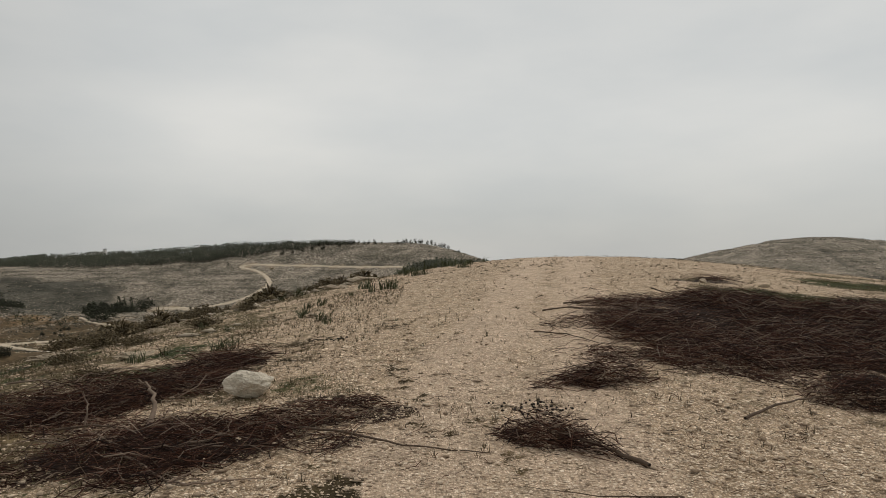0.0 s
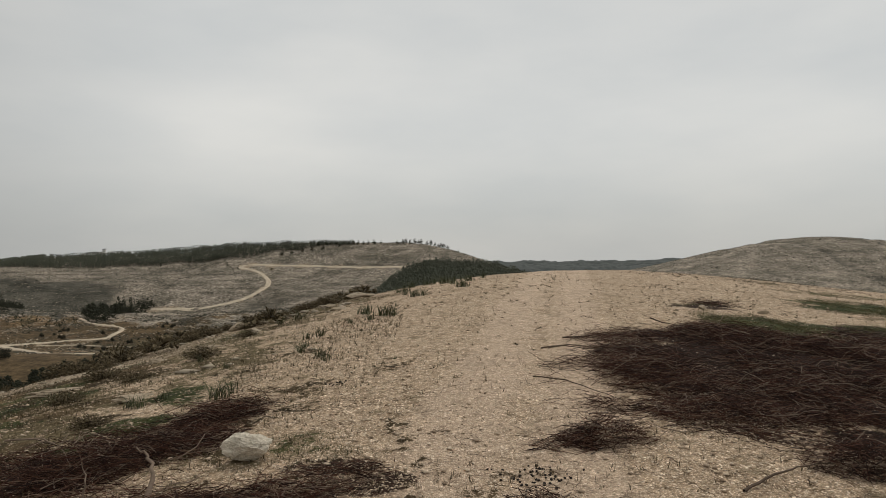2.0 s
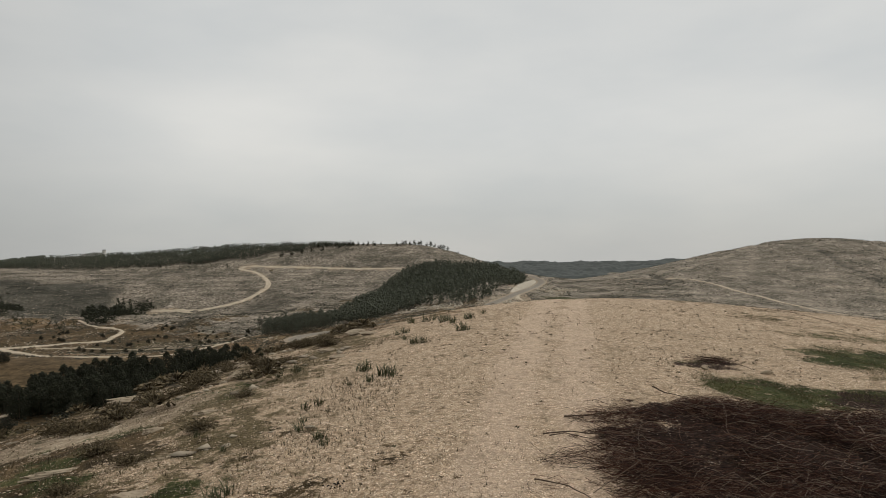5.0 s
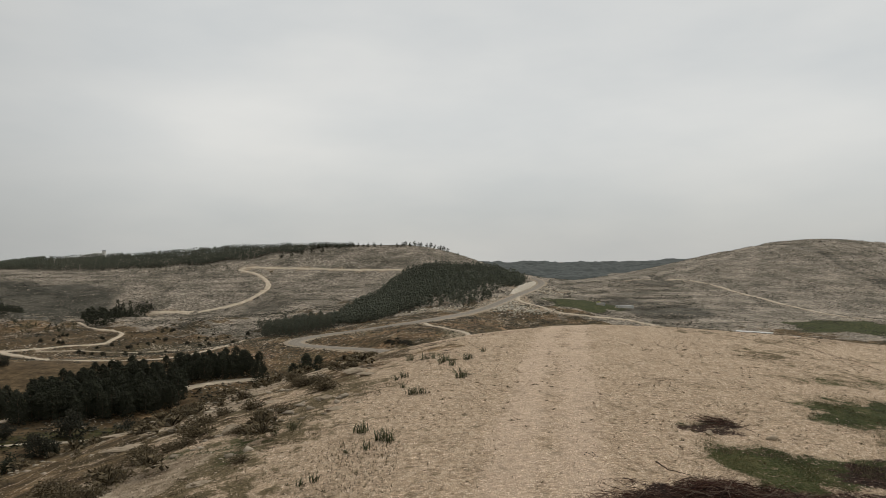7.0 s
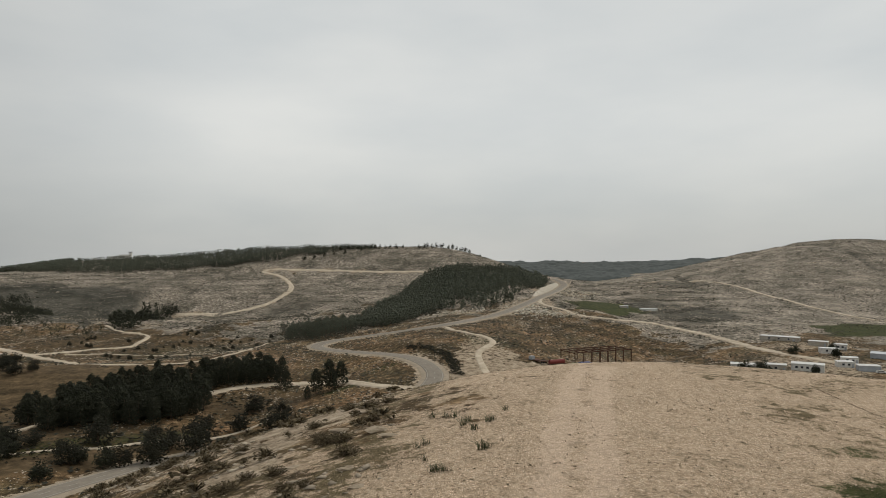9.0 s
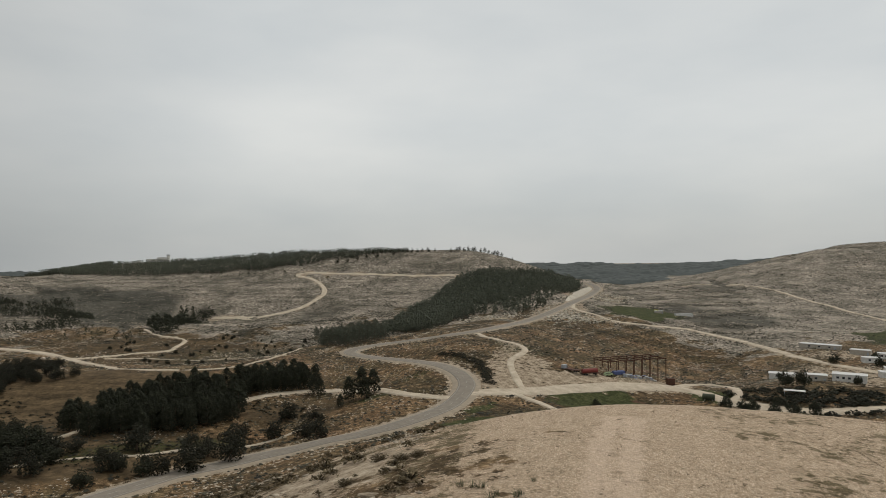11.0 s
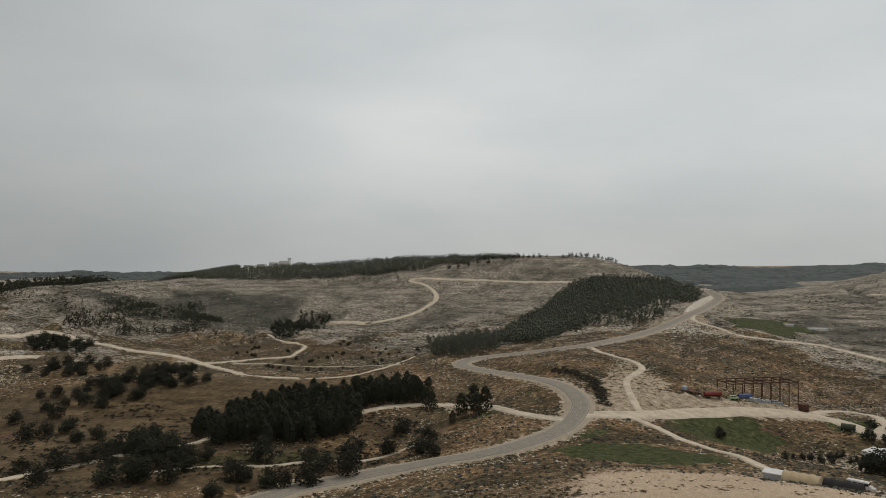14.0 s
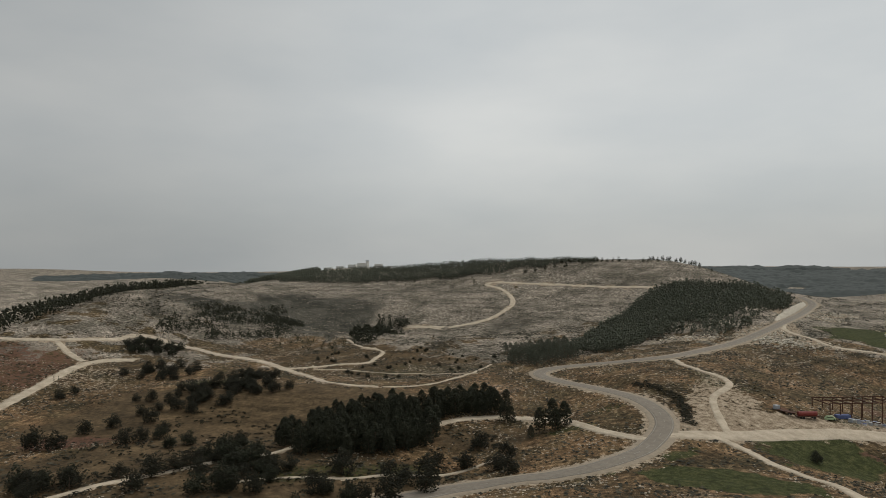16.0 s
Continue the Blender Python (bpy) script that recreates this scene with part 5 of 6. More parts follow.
def twig_lines(g, centre, half, turn, count, long, tall, lie, spread):
    """Bent twigs strewn over an oval, lying mostly along one direction."""
    c, s = math.cos(radians(turn)), math.sin(radians(turn))
    r, a = np.sqrt(g.uniform(0, 1.25, count * 3)), g.uniform(0, 2 * np.pi, count * 3)
    u, v = r * np.cos(a) * half[0], r * np.sin(a) * half[1]
    x, y = centre[0] + u * c - v * s, centre[1] + u * s + v * c
    keep = np.argsort(-(rough(x, y, 0.9, 3, 640) + g.uniform(-0.5, 0.5, count * 3) - 0.8 * np.maximum(r - 0.8, 0)))[:count]
    keep = g.permutation(keep)
    r, x, y = r[keep], x[keep], y[keep]
    z = surface(x, y) + 0.015 + tall * np.maximum(1 - r * r, 0.06) * g.uniform(0.0, 1.0, count) ** 0.8
    yaw = np.radians(lie) + g.normal(0, spread, count)
    yaw = np.where(g.uniform(0, 1, count) < 0.5, yaw, yaw + np.pi)
    pitch = g.normal(0.06, 0.22, count)
    size = long * g.uniform(0.35, 1.2, count)
    t = np.linspace(-0.5, 0.5, 5)
    bend = g.normal(0, 0.24, (count, 2))
    wave = np.cos(t * 3.0)[None] * size[:, None]
    kink = g.normal(0, 0.034, (count, 5, 3)) * size[:, None, None]
    X = x[:, None] + np.cos(yaw)[:, None] * t * size[:, None] - np.sin(yaw)[:, None] * bend[:, :1] * wave
    Y = y[:, None] + np.sin(yaw)[:, None] * t * size[:, None] + np.cos(yaw)[:, None] * bend[:, :1] * wave
    Z = z[:, None] + np.sin(pitch)[:, None] * t * size[:, None] + bend[:, 1:] * wave * 0.5
    line = np.stack([X, Y, Z], -1) + kink
    floor = surface(line[..., 0].ravel(), line[..., 1].ravel()).reshape(line.shape[:2]) + 0.006
    line[..., 2] = np.maximum(line[..., 2], floor)
    return line


def brush_pile(x, y, heaps, label, seed, group="cut brushwood on the hilltop"):
    """Cut brushwood: a mass of thin twigs, with the thicker branches as parts of their own."""
    g = np.random.default_rng(seed)
    z = ground_z(x, y)
    pile = thing("brush_pile", x, y, z, 0, label, "brushwood", group)
    at = np.array([x, y, z])
    V, F, base = [], [], 0
    for cx, cy, a, b, turn, count, long, tall, lie, spread in heaps:
        lines = twig_lines(g, (cx, cy), (a, b), turn, count, long, tall, lie, spread)
        v, f = tubes(lines - at, g.uniform(0.0022, 0.0068, count), 3)
        V.append(v)
        F.append(f + base)
        base += len(v)
    tagged(arrays("tangle", np.concatenate(V), np.concatenate(F), TWIG, pile), "tangle of thin red-brown twigs", kind="stuff")
    for cx, cy, a, b, turn, count, long, tall, lie, spread in heaps:
        few = max(5, count // 24)
        lines = twig_lines(g, (cx, cy), (a, b), turn, few, long * 1.3, tall * 1.2, lie, spread)
        for line in lines:
            v, f = tubes(line[None] - at, [g.uniform(0.004, 0.0095)], 5)
            arrays("branch", v, f, GREY_WOOD, pile)
    return pile


brush_pile(7.0, 14.4, [(7.0, 14.7, 3.8, 2.5, -22, 3400, 0.8, 0.5, -14, 0.85), (9.8, 13.4, 3.4, 2.9, -25, 3000, 0.8, 0.55, -14, 0.85), (12.6, 12.4, 3.0, 3.0, -20, 1600, 0.8, 0.5, -14, 0.85), (7.5, 11.5, 2.4, 1.6, -18, 2200, 0.75, 0.36, -14, 0.8), (10.6, 10.6, 2.5, 2.0, 0, 1800, 0.75, 0.4, -14, 0.8), (3.9, 13.3, 1.9, 1.6, 20, 1500, 0.85, 0.3, 5, 0.6), (4.7, 10.4, 1.5, 0.9, -35, 900, 0.7, 0.2, -20, 0.7), (6.7, 16.8, 2.0, 1.1, 0, 1600, 0.75, 0.4, -8, 0.8), (10.5, 16.4, 3.0, 1.2, 0, 1700, 0.75, 0.4, -8, 0.8), (6.6, 9.9, 1.6, 1.0, -20, 800, 0.6, 0.25, -12, 0.9)], "wide dark heap of cut brushwood spread over gravel", 601)
brush_pile(-4.9, 9.9, [(-5.1, 9.7, 2.0, 0.95, 24, 2500, 0.6, 0.36, 22, 0.9), (-3.9, 11.2, 1.3, 0.5, 40, 520, 0.8, 0.2, 25, 0.5)], "dark tangled brushwood heap below the boulder", 602)
brush_pile(-2.8, 7.3, [(-2.9, 7.2, 1.8, 0.85, 8, 1500, 0.55, 0.22, 15, 0.95), (-1.6, 8.2, 0.9, 0.5, 30, 420, 0.55, 0.12, 20, 0.9), (-3.8, 8.4, 1.0, 0.5, 10, 160, 0.5, 0.1, 15, 0.9)], "low brushwood heap with grey hooked branches", 603)
brush_pile(1.12, 7.3, [(1.08, 7.35, 0.42, 0.28, -25, 380, 0.4, 0.26, -28, 0.7), (1.45, 7.0, 0.35, 0.14, -35, 80, 0.5, 0.13, -38, 0.25)], "small dark bundle of leafless cut twigs", 604)
brush_pile(2.4, 9.7, [(2.35, 9.75, 0.55, 0.36, 15, 430, 0.55, 0.42, 25, 0.8), (1.7, 9.5, 0.5, 0.2, 15, 80, 0.6, 0.14, 18, 0.4), (2.5, 11.3, 0.9, 0.4, -25, 140, 0.6, 0.12, -25, 0.6)], "bristling reddish bunch of cut twigs on gravel", 605)
brush_pile(5.4, 9.2, [(5.3, 8.75, 0.6, 0.42, 0, 420, 0.5, 0.36, 10, 1.0)], "small upright bunch of cut thorny twigs", 606)
brush_pile(8.9, 22.8, [(8.9, 22.8, 1.1, 0.55, -30, 120, 0.6, 0.14, -35, 0.8)], "thin scatter of dark twigs beside a stone", 607)


def stick(points, radius, mat, label, name="stick", lift=0.02):
    """A single branch along plan points, each with its height over the ground."""
    g = np.random.default_rng(len(points) * 7)
    p = np.array([(x, y, ground_z(x, y) + h + lift) for x, y, h in points])
    t = np.linspace(0, len(p) - 1, len(p) * 3)
    line = np.stack([np.interp(t, range(len(p)), p[:, k]) for k in range(3)], 1) + g.normal(0, radius * 0.4, (len(t), 3))
    at = line[0].copy()
    v, f = tubes((line - at)[None], [radius], 7)
    ob = arrays(name, v, f, mat, smooth=True)
    ob.location = at
    return tagged(ob, label, "stick", "loose branches on the hilltop")


stick([(-2.7, 8.03, 0.04), (-1.92, 7.77, 0.03), (-1.39, 7.64, 0.02), (-0.87, 7.41, 0.01), (-0.37, 7.11, 0.0), (0.03, 6.98, 0.0), (0.48, 6.88, 0.0)], 0.02, BARK, "long thin brown branch lying across the gravel")
stick([(1.95, 6.52, 0.0), (1.7, 6.8, 0.02), (1.45, 7.05, 0.06), (1.15, 7.35, 0.1)], 0.028, BARK, "thick dark stem at the butt of a twig bundle")
stick([(3.49, 7.99, 0.0), (3.92, 8.29, 0.04), (4.45, 8.59, 0.05), (5.01, 8.71, 0.08)], 0.02, BARK, "thin bent brown branch lying on gravel")
stick([(-3.36, 7.15, 0.03), (-2.93, 6.68, 0.06), (-2.54, 6.33, 0.0), (-2.29, 6.2, 0.0), (-1.96, 6.27, 0.0), (-1.61, 6.32, 0.0)], 0.018, GREY_WOOD, "curved grey branch lying over dark litter")
stick([(-3.4, 8.05, 0.02), (-3.44, 8.3, 0.2), (-3.56, 8.45, 0.4), (-3.72, 8.5, 0.5)], 0.036, GREY_WOOD, "stout bleached branch standing out of the brushwood")
stick([(-3.06, 7.31, 0.0), (-2.75, 7.13, 0.05), (-2.43, 7.22, 0.08), (-2.27, 7.3, 0.1), (-2.24, 7.33, 0.24)], 0.024, GREY_WOOD, "hooked bleached branch lying in the brushwood")
stick([(-4.2, 8.1, 0.0), (-4.16, 8.14, 0.28), (-4.25, 8.2, 0.48)], 0.016, GREY_WOOD, "thin forked dead shoot standing in brushwood")
stick([(2.88, 16.6, 0.02), (3.53, 16.6, 0.02), (4.2, 16.8, 0.06)], 0.02, BARK, "thin dark branch end pointing out of the heap")
stick([(2.2, 15.3, 0.05), (2.7, 15.2, 0.1), (3.6, 15.0, 0.1), (4.4, 14.9, 0.15)], 0.018, BARK, "long dark branch end lying on gravel")
stick([(5.7, 19.0, 0.12), (5.9, 18.6, 0.05), (6.4, 18.4, 0.02)], 0.022, BARK, "dark bent branch tip rising from the heap")
stick([(8.7, 23.6, 0.02), (9.2, 22.9, 0.05), (9.7, 22.0, 0.02)], 0.02, BARK, "dark dead branch lying on the bare hilltop")
stick([(4.35, 10.2, 0.0), (4.36, 10.2, 0.26)], 0.016, BARK, "short dark stump of a cut shoot")
stick([(2.05, 5.9, 0.0), (1.3, 5.8, 0.01), (0.7, 6.05, 0.0)], 0.008, BARK, "thin dark twig lying on gravel")

stick([(-4.6, 8.2, 0.05), (-4.1, 8.0, 0.12), (-3.5, 7.75, 0.1), (-3.0, 7.5, 0.04)], 0.016, BARK, "straight brown branch lying over the brushwood")
stick([(-6.4, 10.2, 0.3), (-5.7, 9.9, 0.36), (-5.2, 9.5, 0.3), (-4.8, 9.0, 0.2)], 0.015, GREY_WOOD, "pale bent branch on top of the heap")
stick([(-1.1, 7.0, 0.0), (-0.95, 7.5, 0.03), (-0.9, 7.9, 0.02), (-0.75, 8.2, 0.0)], 0.01, BARK, "thin curved dark branch lying on gravel")
stick([(-4.2, 11.6, 0.1), (-3.8, 11.7, 0.14), (-3.3, 11.9, 0.1), (-2.9, 12.0, 0.02)], 0.012, BARK, "thin branch pointing out of the brushwood")
stick([(1.5, 9.4, 0.0), (1.8, 9.45, 0.05), (2.1, 9.6, 0.12), (2.5, 9.8, 0.2)], 0.014, GREY_WOOD, "pale butt of a cut twig bunch")
stick([(2.3, 15.0, 0.1), (2.6, 15.05, 0.12), (3.0, 14.7, 0.15), (3.6, 14.4, 0.2)], 0.016, BARK, "dark bent branch reaching out of the heap")
stick([(1.7, 12.9, 0.03), (2.2, 12.6, 0.06), (2.6, 12.0, 0.04), (3.0, 11.4, 0.02)], 0.014, BARK, "long thin dark branch beside the heap")

# pebbles and stones, thick on the ground near the path
g = np.random.default_rng(77)


def near_ground(n, x0, x1, y0, y1, power):
    y = y0 + (y1 - y0) * g.uniform(0, 1, n) ** power
    half = 0.72 * y + 1.5
    return np.stack([np.clip(g.uniform(-1, 1, n) * half, x0, x1), y], 1)


PEBBLES = [(v, f[:4]) for v, f in STONE]
p = near_ground(110000, -16, 17, 4.2, 30, 1.5)


def off_litter(p):
    """Leaves out what would lie on the brushwood or on the grass patches."""
    beds = [b[:5] for b in PILE_BEDS if b[5] > 0.5] + [(8.8, 19.0, 1.2, 2.0, 12), (15.4, 25.2, 2.7, 2.0, 38), (-2.0, 9.6, 0.55, 0.7, 0)]
    cover = np.max([oval(p[:, 0], p[:, 1], *b, 0.3, 200, 0.9) for b in beds], 0)
    return p[g.uniform(0, 1, len(p)) > cover * 0.93]


p = off_litter(p)
p = p[g.uniform(0, 1, len(p)) > 0.65 * smooth(1.5, 5.0, -p[:, 0])]
stuff("gravel", p, PEBBLES, (0.01, 0.036), 0.6, PEBBLE, "loose pale limestone gravel strewn over the hilltop", "gravel", 78, 0.2)
p = patchy(near_ground(13000, -18, 22, 4.5, 46, 1.3), 3.0, -0.6, 0.4, 79)
d, _ = off_line(p[:, 0], p[:, 1], glide([(0.5, 2), (1.9, 14), (3.7, 24), (6.0, 36), (9, 50)], 1.0), 3.0)
p = p[g.uniform(0, 1, len(p)) < 0.25 + 0.75 * smooth(0.8, 2.0, d)]
p = off_litter(p)
stuff("loose_stones", p, STONE, (0.03, 0.095), 0.5, PEBBLE, "fist-sized pale stones lying on the gravel", "stones", 80, 0.25)
p = np.stack([-g.uniform(3, 30, 2600), g.uniform(9, 70, 2600)], 1)
p = patchy(p[np.hypot(p[:, 0], p[:, 1]) > 17], 4.0, -0.1, 0.5, 81)
stuff("slope_stones", p, STONE, (0.1, 0.55), 0.3, OUTCROP, "pale limestone lumps on the falling slope", "rock outcrop", 82, 0.3)

# thin fallen twigs between the heaps
lines = twig_lines(g, (0.5, 8.5), (6.5, 3.8), 0, 900, 0.28, 0.01, 0, 2.0)
v, f = tubes(lines, g.uniform(0.0015, 0.004, len(lines)), 3)
tagged(arrays("fallen_twigs", v, f, TWIG), "short thin twigs strewn over the gravel", "twigs", kind="stuff")

# droppings by the path
q = np.concatenate([np.stack([g.normal(1.18, 0.22, 60), g.normal(8.43, 0.18, 60)], 1), np.stack([g.normal(-1.95, 0.12, 22), g.normal(13.1, 0.12, 22)], 1), np.stack([g.normal(4.25, 0.15, 10), g.normal(19.9, 0.12, 10)], 1)])
stuff("droppings", q, [blob(520 + k, 1, 0.06) for k in range(3)], (0.028, 0.048), 0.75, DUNG, "dry dark pellets of animal dung on gravel", "droppings", 83, 0.15)


# bushes on the falling slope
def make_bush(seed, count):
    g = np.random.default_rng(seed)
    ob = thing("thorn_bush", 0, 0, -900, 0, "low dry thorny cushion bush on the stony slope", "bush", "thorn bushes on the slope")
    a, r = g.uniform(0, 2 * np.pi, count), np.sqrt(g.uniform(0, 1, count))
    tip = np.stack([np.cos(a) * r * 0.55, np.sin(a) * r * 0.5, 0.4 * (1 - 0.75 * r * r) * g.uniform(0.6, 1.15, count)], 1)
    root = tip * np.array([0.25, 0.25, 0.0])
    mid = root * 0.5 + tip * 0.5 + g.normal(0, 0.05, (count, 3))
    v, f = tubes(np.stack([root, mid, tip], 1), np.full(count, 0.01), 3)
    arrays("branchwork", v, f, DRY_BUSH, ob)
    v, f = strewn([octa(530 + k, 0.15) for k in range(4)], np.vstack([tip, mid]), g.uniform(0.025, 0.075, (2 * count, 1)) * np.array([[1, 1, 0.8]]), seed, 0.5)
    arrays("foliage", v, f, DRY_BUSH, ob)
    return ob


def cushion(seed, count):
    """A low ragged cushion of leaf clumps, about a metre wide, as arrays."""
    g = np.random.default_rng(seed)
    a, r = g.uniform(0, 2 * np.pi, count), np.sqrt(g.uniform(0, 1, count))
    c = np.stack([np.cos(a) * r * 0.45, np.sin(a) * r * 0.45, 0.42 * (1 - r * r) * g.uniform(0.2, 1, count) - 0.1], 1)
    return strewn([octa(seed * 5 + k, 0.2) for k in range(4)], c, g.uniform(0.12, 0.3, (count, 1)) * np.array([[1, 1, 0.9]]), seed, 0.8)


CUSHION = [cushion(560 + k, 16) for k in range(5)]


def sprig(seed, count):
    """A dry twiggy bush, about a metre wide, as arrays: thin blades that fan out from a root."""
    g = np.random.default_rng(seed)
    a, lean, long = g.uniform(0, 2 * np.pi, count), g.uniform(0.1, 1.35, count), g.uniform(0.3, 0.62, count)
    way = np.stack([np.cos(a) * np.sin(lean), np.sin(a) * np.sin(lean), np.cos(lean)], 1)
    side = np.cross(way, g.normal(0, 1, (count, 3)))
    side *= g.uniform(0.004, 0.01, (count, 1)) / (np.linalg.norm(side, axis=1, keepdims=True) + 1e-6)
    mid = way * (long * g.uniform(0.35, 0.75, count))[:, None] + g.normal(0, 0.03, (count, 3))
    v = np.stack([way * 0.04, mid - side, way * long[:, None], mid + side], 1).reshape(-1, 3) - [0, 0, 0.06]
    k = np.arange(count)[:, None] * 4
    return v, np.concatenate([k + [0, 1, 2], k + [0, 2, 3]])



def brush(seed):
    """A dry bush as arrays: twigs with a low dome of small leaf clumps among them."""
    g = np.random.default_rng(seed)
    v1, f1 = sprig(seed, 50)
    a, r = g.uniform(0, 2 * np.pi, 44), np.sqrt(g.uniform(0, 1, 44))
    c = np.stack([np.cos(a) * r * 0.5, np.sin(a) * r * 0.5, 0.42 * (1 - 0.8 * r * r) * g.uniform(0.3, 1.0, 44) - 0.08], 1)
    v2, f2 = strewn([(v, f[:4]) for v, f in (octa(seed * 7 + k, 0.2) for k in range(4))], c, g.uniform(0.07, 0.19, (44, 1)) * np.array([[1, 1, 0.9]]), seed, 0.7)
    return np.vstack([v1, v2]), np.vstack([f1, f2 + len(v1)])


SPRIG = [brush(580 + k) for k in range(5)]
BUSHES = [make_bush(540 + k, 170) for k in range(3)]
fresh = list(BUSHES)
for k, (x, y, s) in enumerate([(-9.4, 27.4, 1.6), (-7.2, 25.9, 1.0), (-10.2, 24.5, 1.4), (-9.7, 25.6, 1.0), (-10.4, 22.7, 1.5), (-8.2, 31.1, 1.3), (-7.4, 36.8, 1.4), (-5.9, 35.0, 1.5), (-5.9, 45.6, 1.4), (-11.3, 21.7, 1.4), (-10.4, 21.3, 1.2), (-12.6, 23.1, 1.5), (-9.7, 31.8, 1.1), (-6.25, 18.2, 1.0), (-9.3, 26.0, 0.9), (-14.6, 35, 1.6),
        (-6.75, 35.3, 1.5), (-5.2, 31.8, 1.5), (-12.8, 53, 1.8), (-7.75, 48.2, 1.6), (-5.0, 38.8, 1.2), (-10.2, 30.4, 1.4), (-7.1, 28.1, 1.1), (-19.7, 46.9, 1.8), (-6.25, 28.2, 0.9), (-12.9, 41.0, 1.4), (-15.4, 42.4, 1.5), (-4.8, 45.7, 1.3), (-7.8, 14.4, 0.9), (-8.6, 17.6, 1.1), (-7.1, 16.0, 0.8), (-6.1, 21.8, 0.8), (-11, 26.4, 1.2), (-13.2, 37, 1.5), (-8.8, 42, 1.4), (-6.0, 11.8, 0.7), (-6.6, 9.9, 0.8)]):
    m = pose(x, y, ground_z(x, y) - 0.03, 0, 0, k * 61)
    ob = fresh.pop() if fresh else copy_thing(BUSHES[k % 3], m)
    ob.matrix_basis = m
    ob.scale = (s, s, s * 0.8)
p = np.stack([-g.uniform(4, 110, 4200), g.uniform(14, 190, 4200)], 1)
p = scatter_free(len(p), lambda a, b: p, 1.0)
p = patchy(p[(p[:, 0] < -3.5 - 0.02 * p[:, 1]) & (np.hypot(p[:, 0], p[:, 1]) > 24)], 6.0, -0.3, 0.45, 85)
stuff("slope_scrub", p, SPRIG, (0.4, 1.5), 0.75, DRY_BUSH, "dry low cushions of scrub over the near slope", "scrub", 86, 0.25)
p = scatter_free(1700, lambda a, b: np.stack([a.uniform(-30, 80, b), a.uniform(80, 225, b)], 1), 1.0, 87)
p = patchy(p, 9.0, -0.2, 0.5, 88)
stuff("front_slope_scrub", p, SPRIG, (0.25, 0.85), 0.6, DRY_BUSH, "thin low scrub on the front slope", "scrub", 89, 0.25)

# thin dry grass wisps and seedlings between the stones
n = 9000
q = near_ground(n, -18, 22, 5, 46, 1.25)
q = np.vstack([patchy(q, 2.0, -0.25, 0.6, 611), patchy(np.stack([-g.uniform(1.2, 15, 16000), g.uniform(6, 32, 16000)], 1), 2.6, -0.2, 0.5, 616)])
k = len(q)
z = surface(q[:, 0], q[:, 1])
a, out, tall = g.uniform(0, 2 * np.pi, (k, 4)), g.uniform(0.02, 0.09, (k, 4)), g.uniform(0.03, 0.12, (k, 4))
foot = np.stack([q[:, 0], q[:, 1], z - 0.01], 1)[:, None] + np.stack([np.cos(a) * 0.012, np.sin(a) * 0.012, 0 * a], -1)
tip = foot + np.stack([np.cos(a) * out, np.sin(a) * out, tall], -1)
side = np.stack([-np.sin(a), np.cos(a), 0 * a], -1) * 0.006
v = np.stack([foot - side, foot + side, tip], 2).reshape(-1, 3)
tagged(arrays("dry_grass", v, np.arange(len(v)).reshape(-1, 3), DRY_BUSH), "thin dry grass wisps between the stones", "dry grass", kind="stuff")

# short grass on the green patches and in the turf of the falling side
spots = [(8.8, 19.4, 1.4, 2.2, 12, 22000), (11.8, 19.2, 3.2, 1.3, 0, 22000), (15.4, 25.2, 3.0, 2.3, 38, 38000), (17.5, 31.0, 3.0, 1.2, 10, 7000), (8.4, 22.3, 1.4, 0.7, 0, 4000), (-2.0, 9.7, 0.7, 0.7, 0, 1600), (-1.6, 9.3, 0.6, 0.4, 0, 900), (-6.4, 10.9, 0.8, 0.5, 20, 1600), (-8.5, 13.5, 2.4, 0.9, 35, 3000), (-6.0, 16.5, 2.4, 1.1, 40, 3600), (-4.4, 20.5, 2.0, 1.2, 40, 2800), (-8.0, 22.0, 2.6, 1.4, 40, 3200)]
for kx, ky, ka, kb, turn, many in spots:
    c, s_, r, a = math.cos(radians(turn)), math.sin(radians(turn)), np.sqrt(g.uniform(0, 1, many)), g.uniform(0, 2 * np.pi, many)
    u, w = r * np.cos(a) * ka * 1.15, r * np.sin(a) * kb * 1.15
    q = np.stack([kx + u * c - w * s_, ky + u * s_ + w * c], 1)
    q = patchy(q[g.uniform(0, 1, many) > 0.9 * r ** 3], 1.1, -0.5, 0.3, 618)
    k = len(q)
    a, out, tall = g.uniform(0, 2 * np.pi, k), g.uniform(0.01, 0.05, k), g.uniform(0.02, 0.065, k)
    foot = np.column_stack([q, surface(q[:, 0], q[:, 1]) - 0.01])
    side = np.stack([-np.sin(a), np.cos(a), 0 * a], -1) * 0.005
    v = np.stack([foot - side, foot + side, foot + np.stack([np.cos(a) * out, np.sin(a) * out, tall], -1)], 1).reshape(-1, 3)
    tagged(arrays("grass_patch", v, np.arange(len(v)).reshape(-1, 3), GRASS), "patch of short olive-green grass between the stones", "grass", kind="stuff")

# small weeds over the far half of the hilltop and its right flank
p = np.stack([g.uniform(-6, 46, 9000), 14 + 90 * g.uniform(0, 1, 9000) ** 1.4], 1)
p = off_litter(patchy(p, 4.0, -0.25, 0.6, 613))
stuff("hilltop_weeds", p, [sprig(590 + k, 22) for k in range(4)], (0.1, 0.32), 0.5, DRY_BUSH, "small dry weeds scattered over the bare hilltop", "weeds", 614, 0.2)
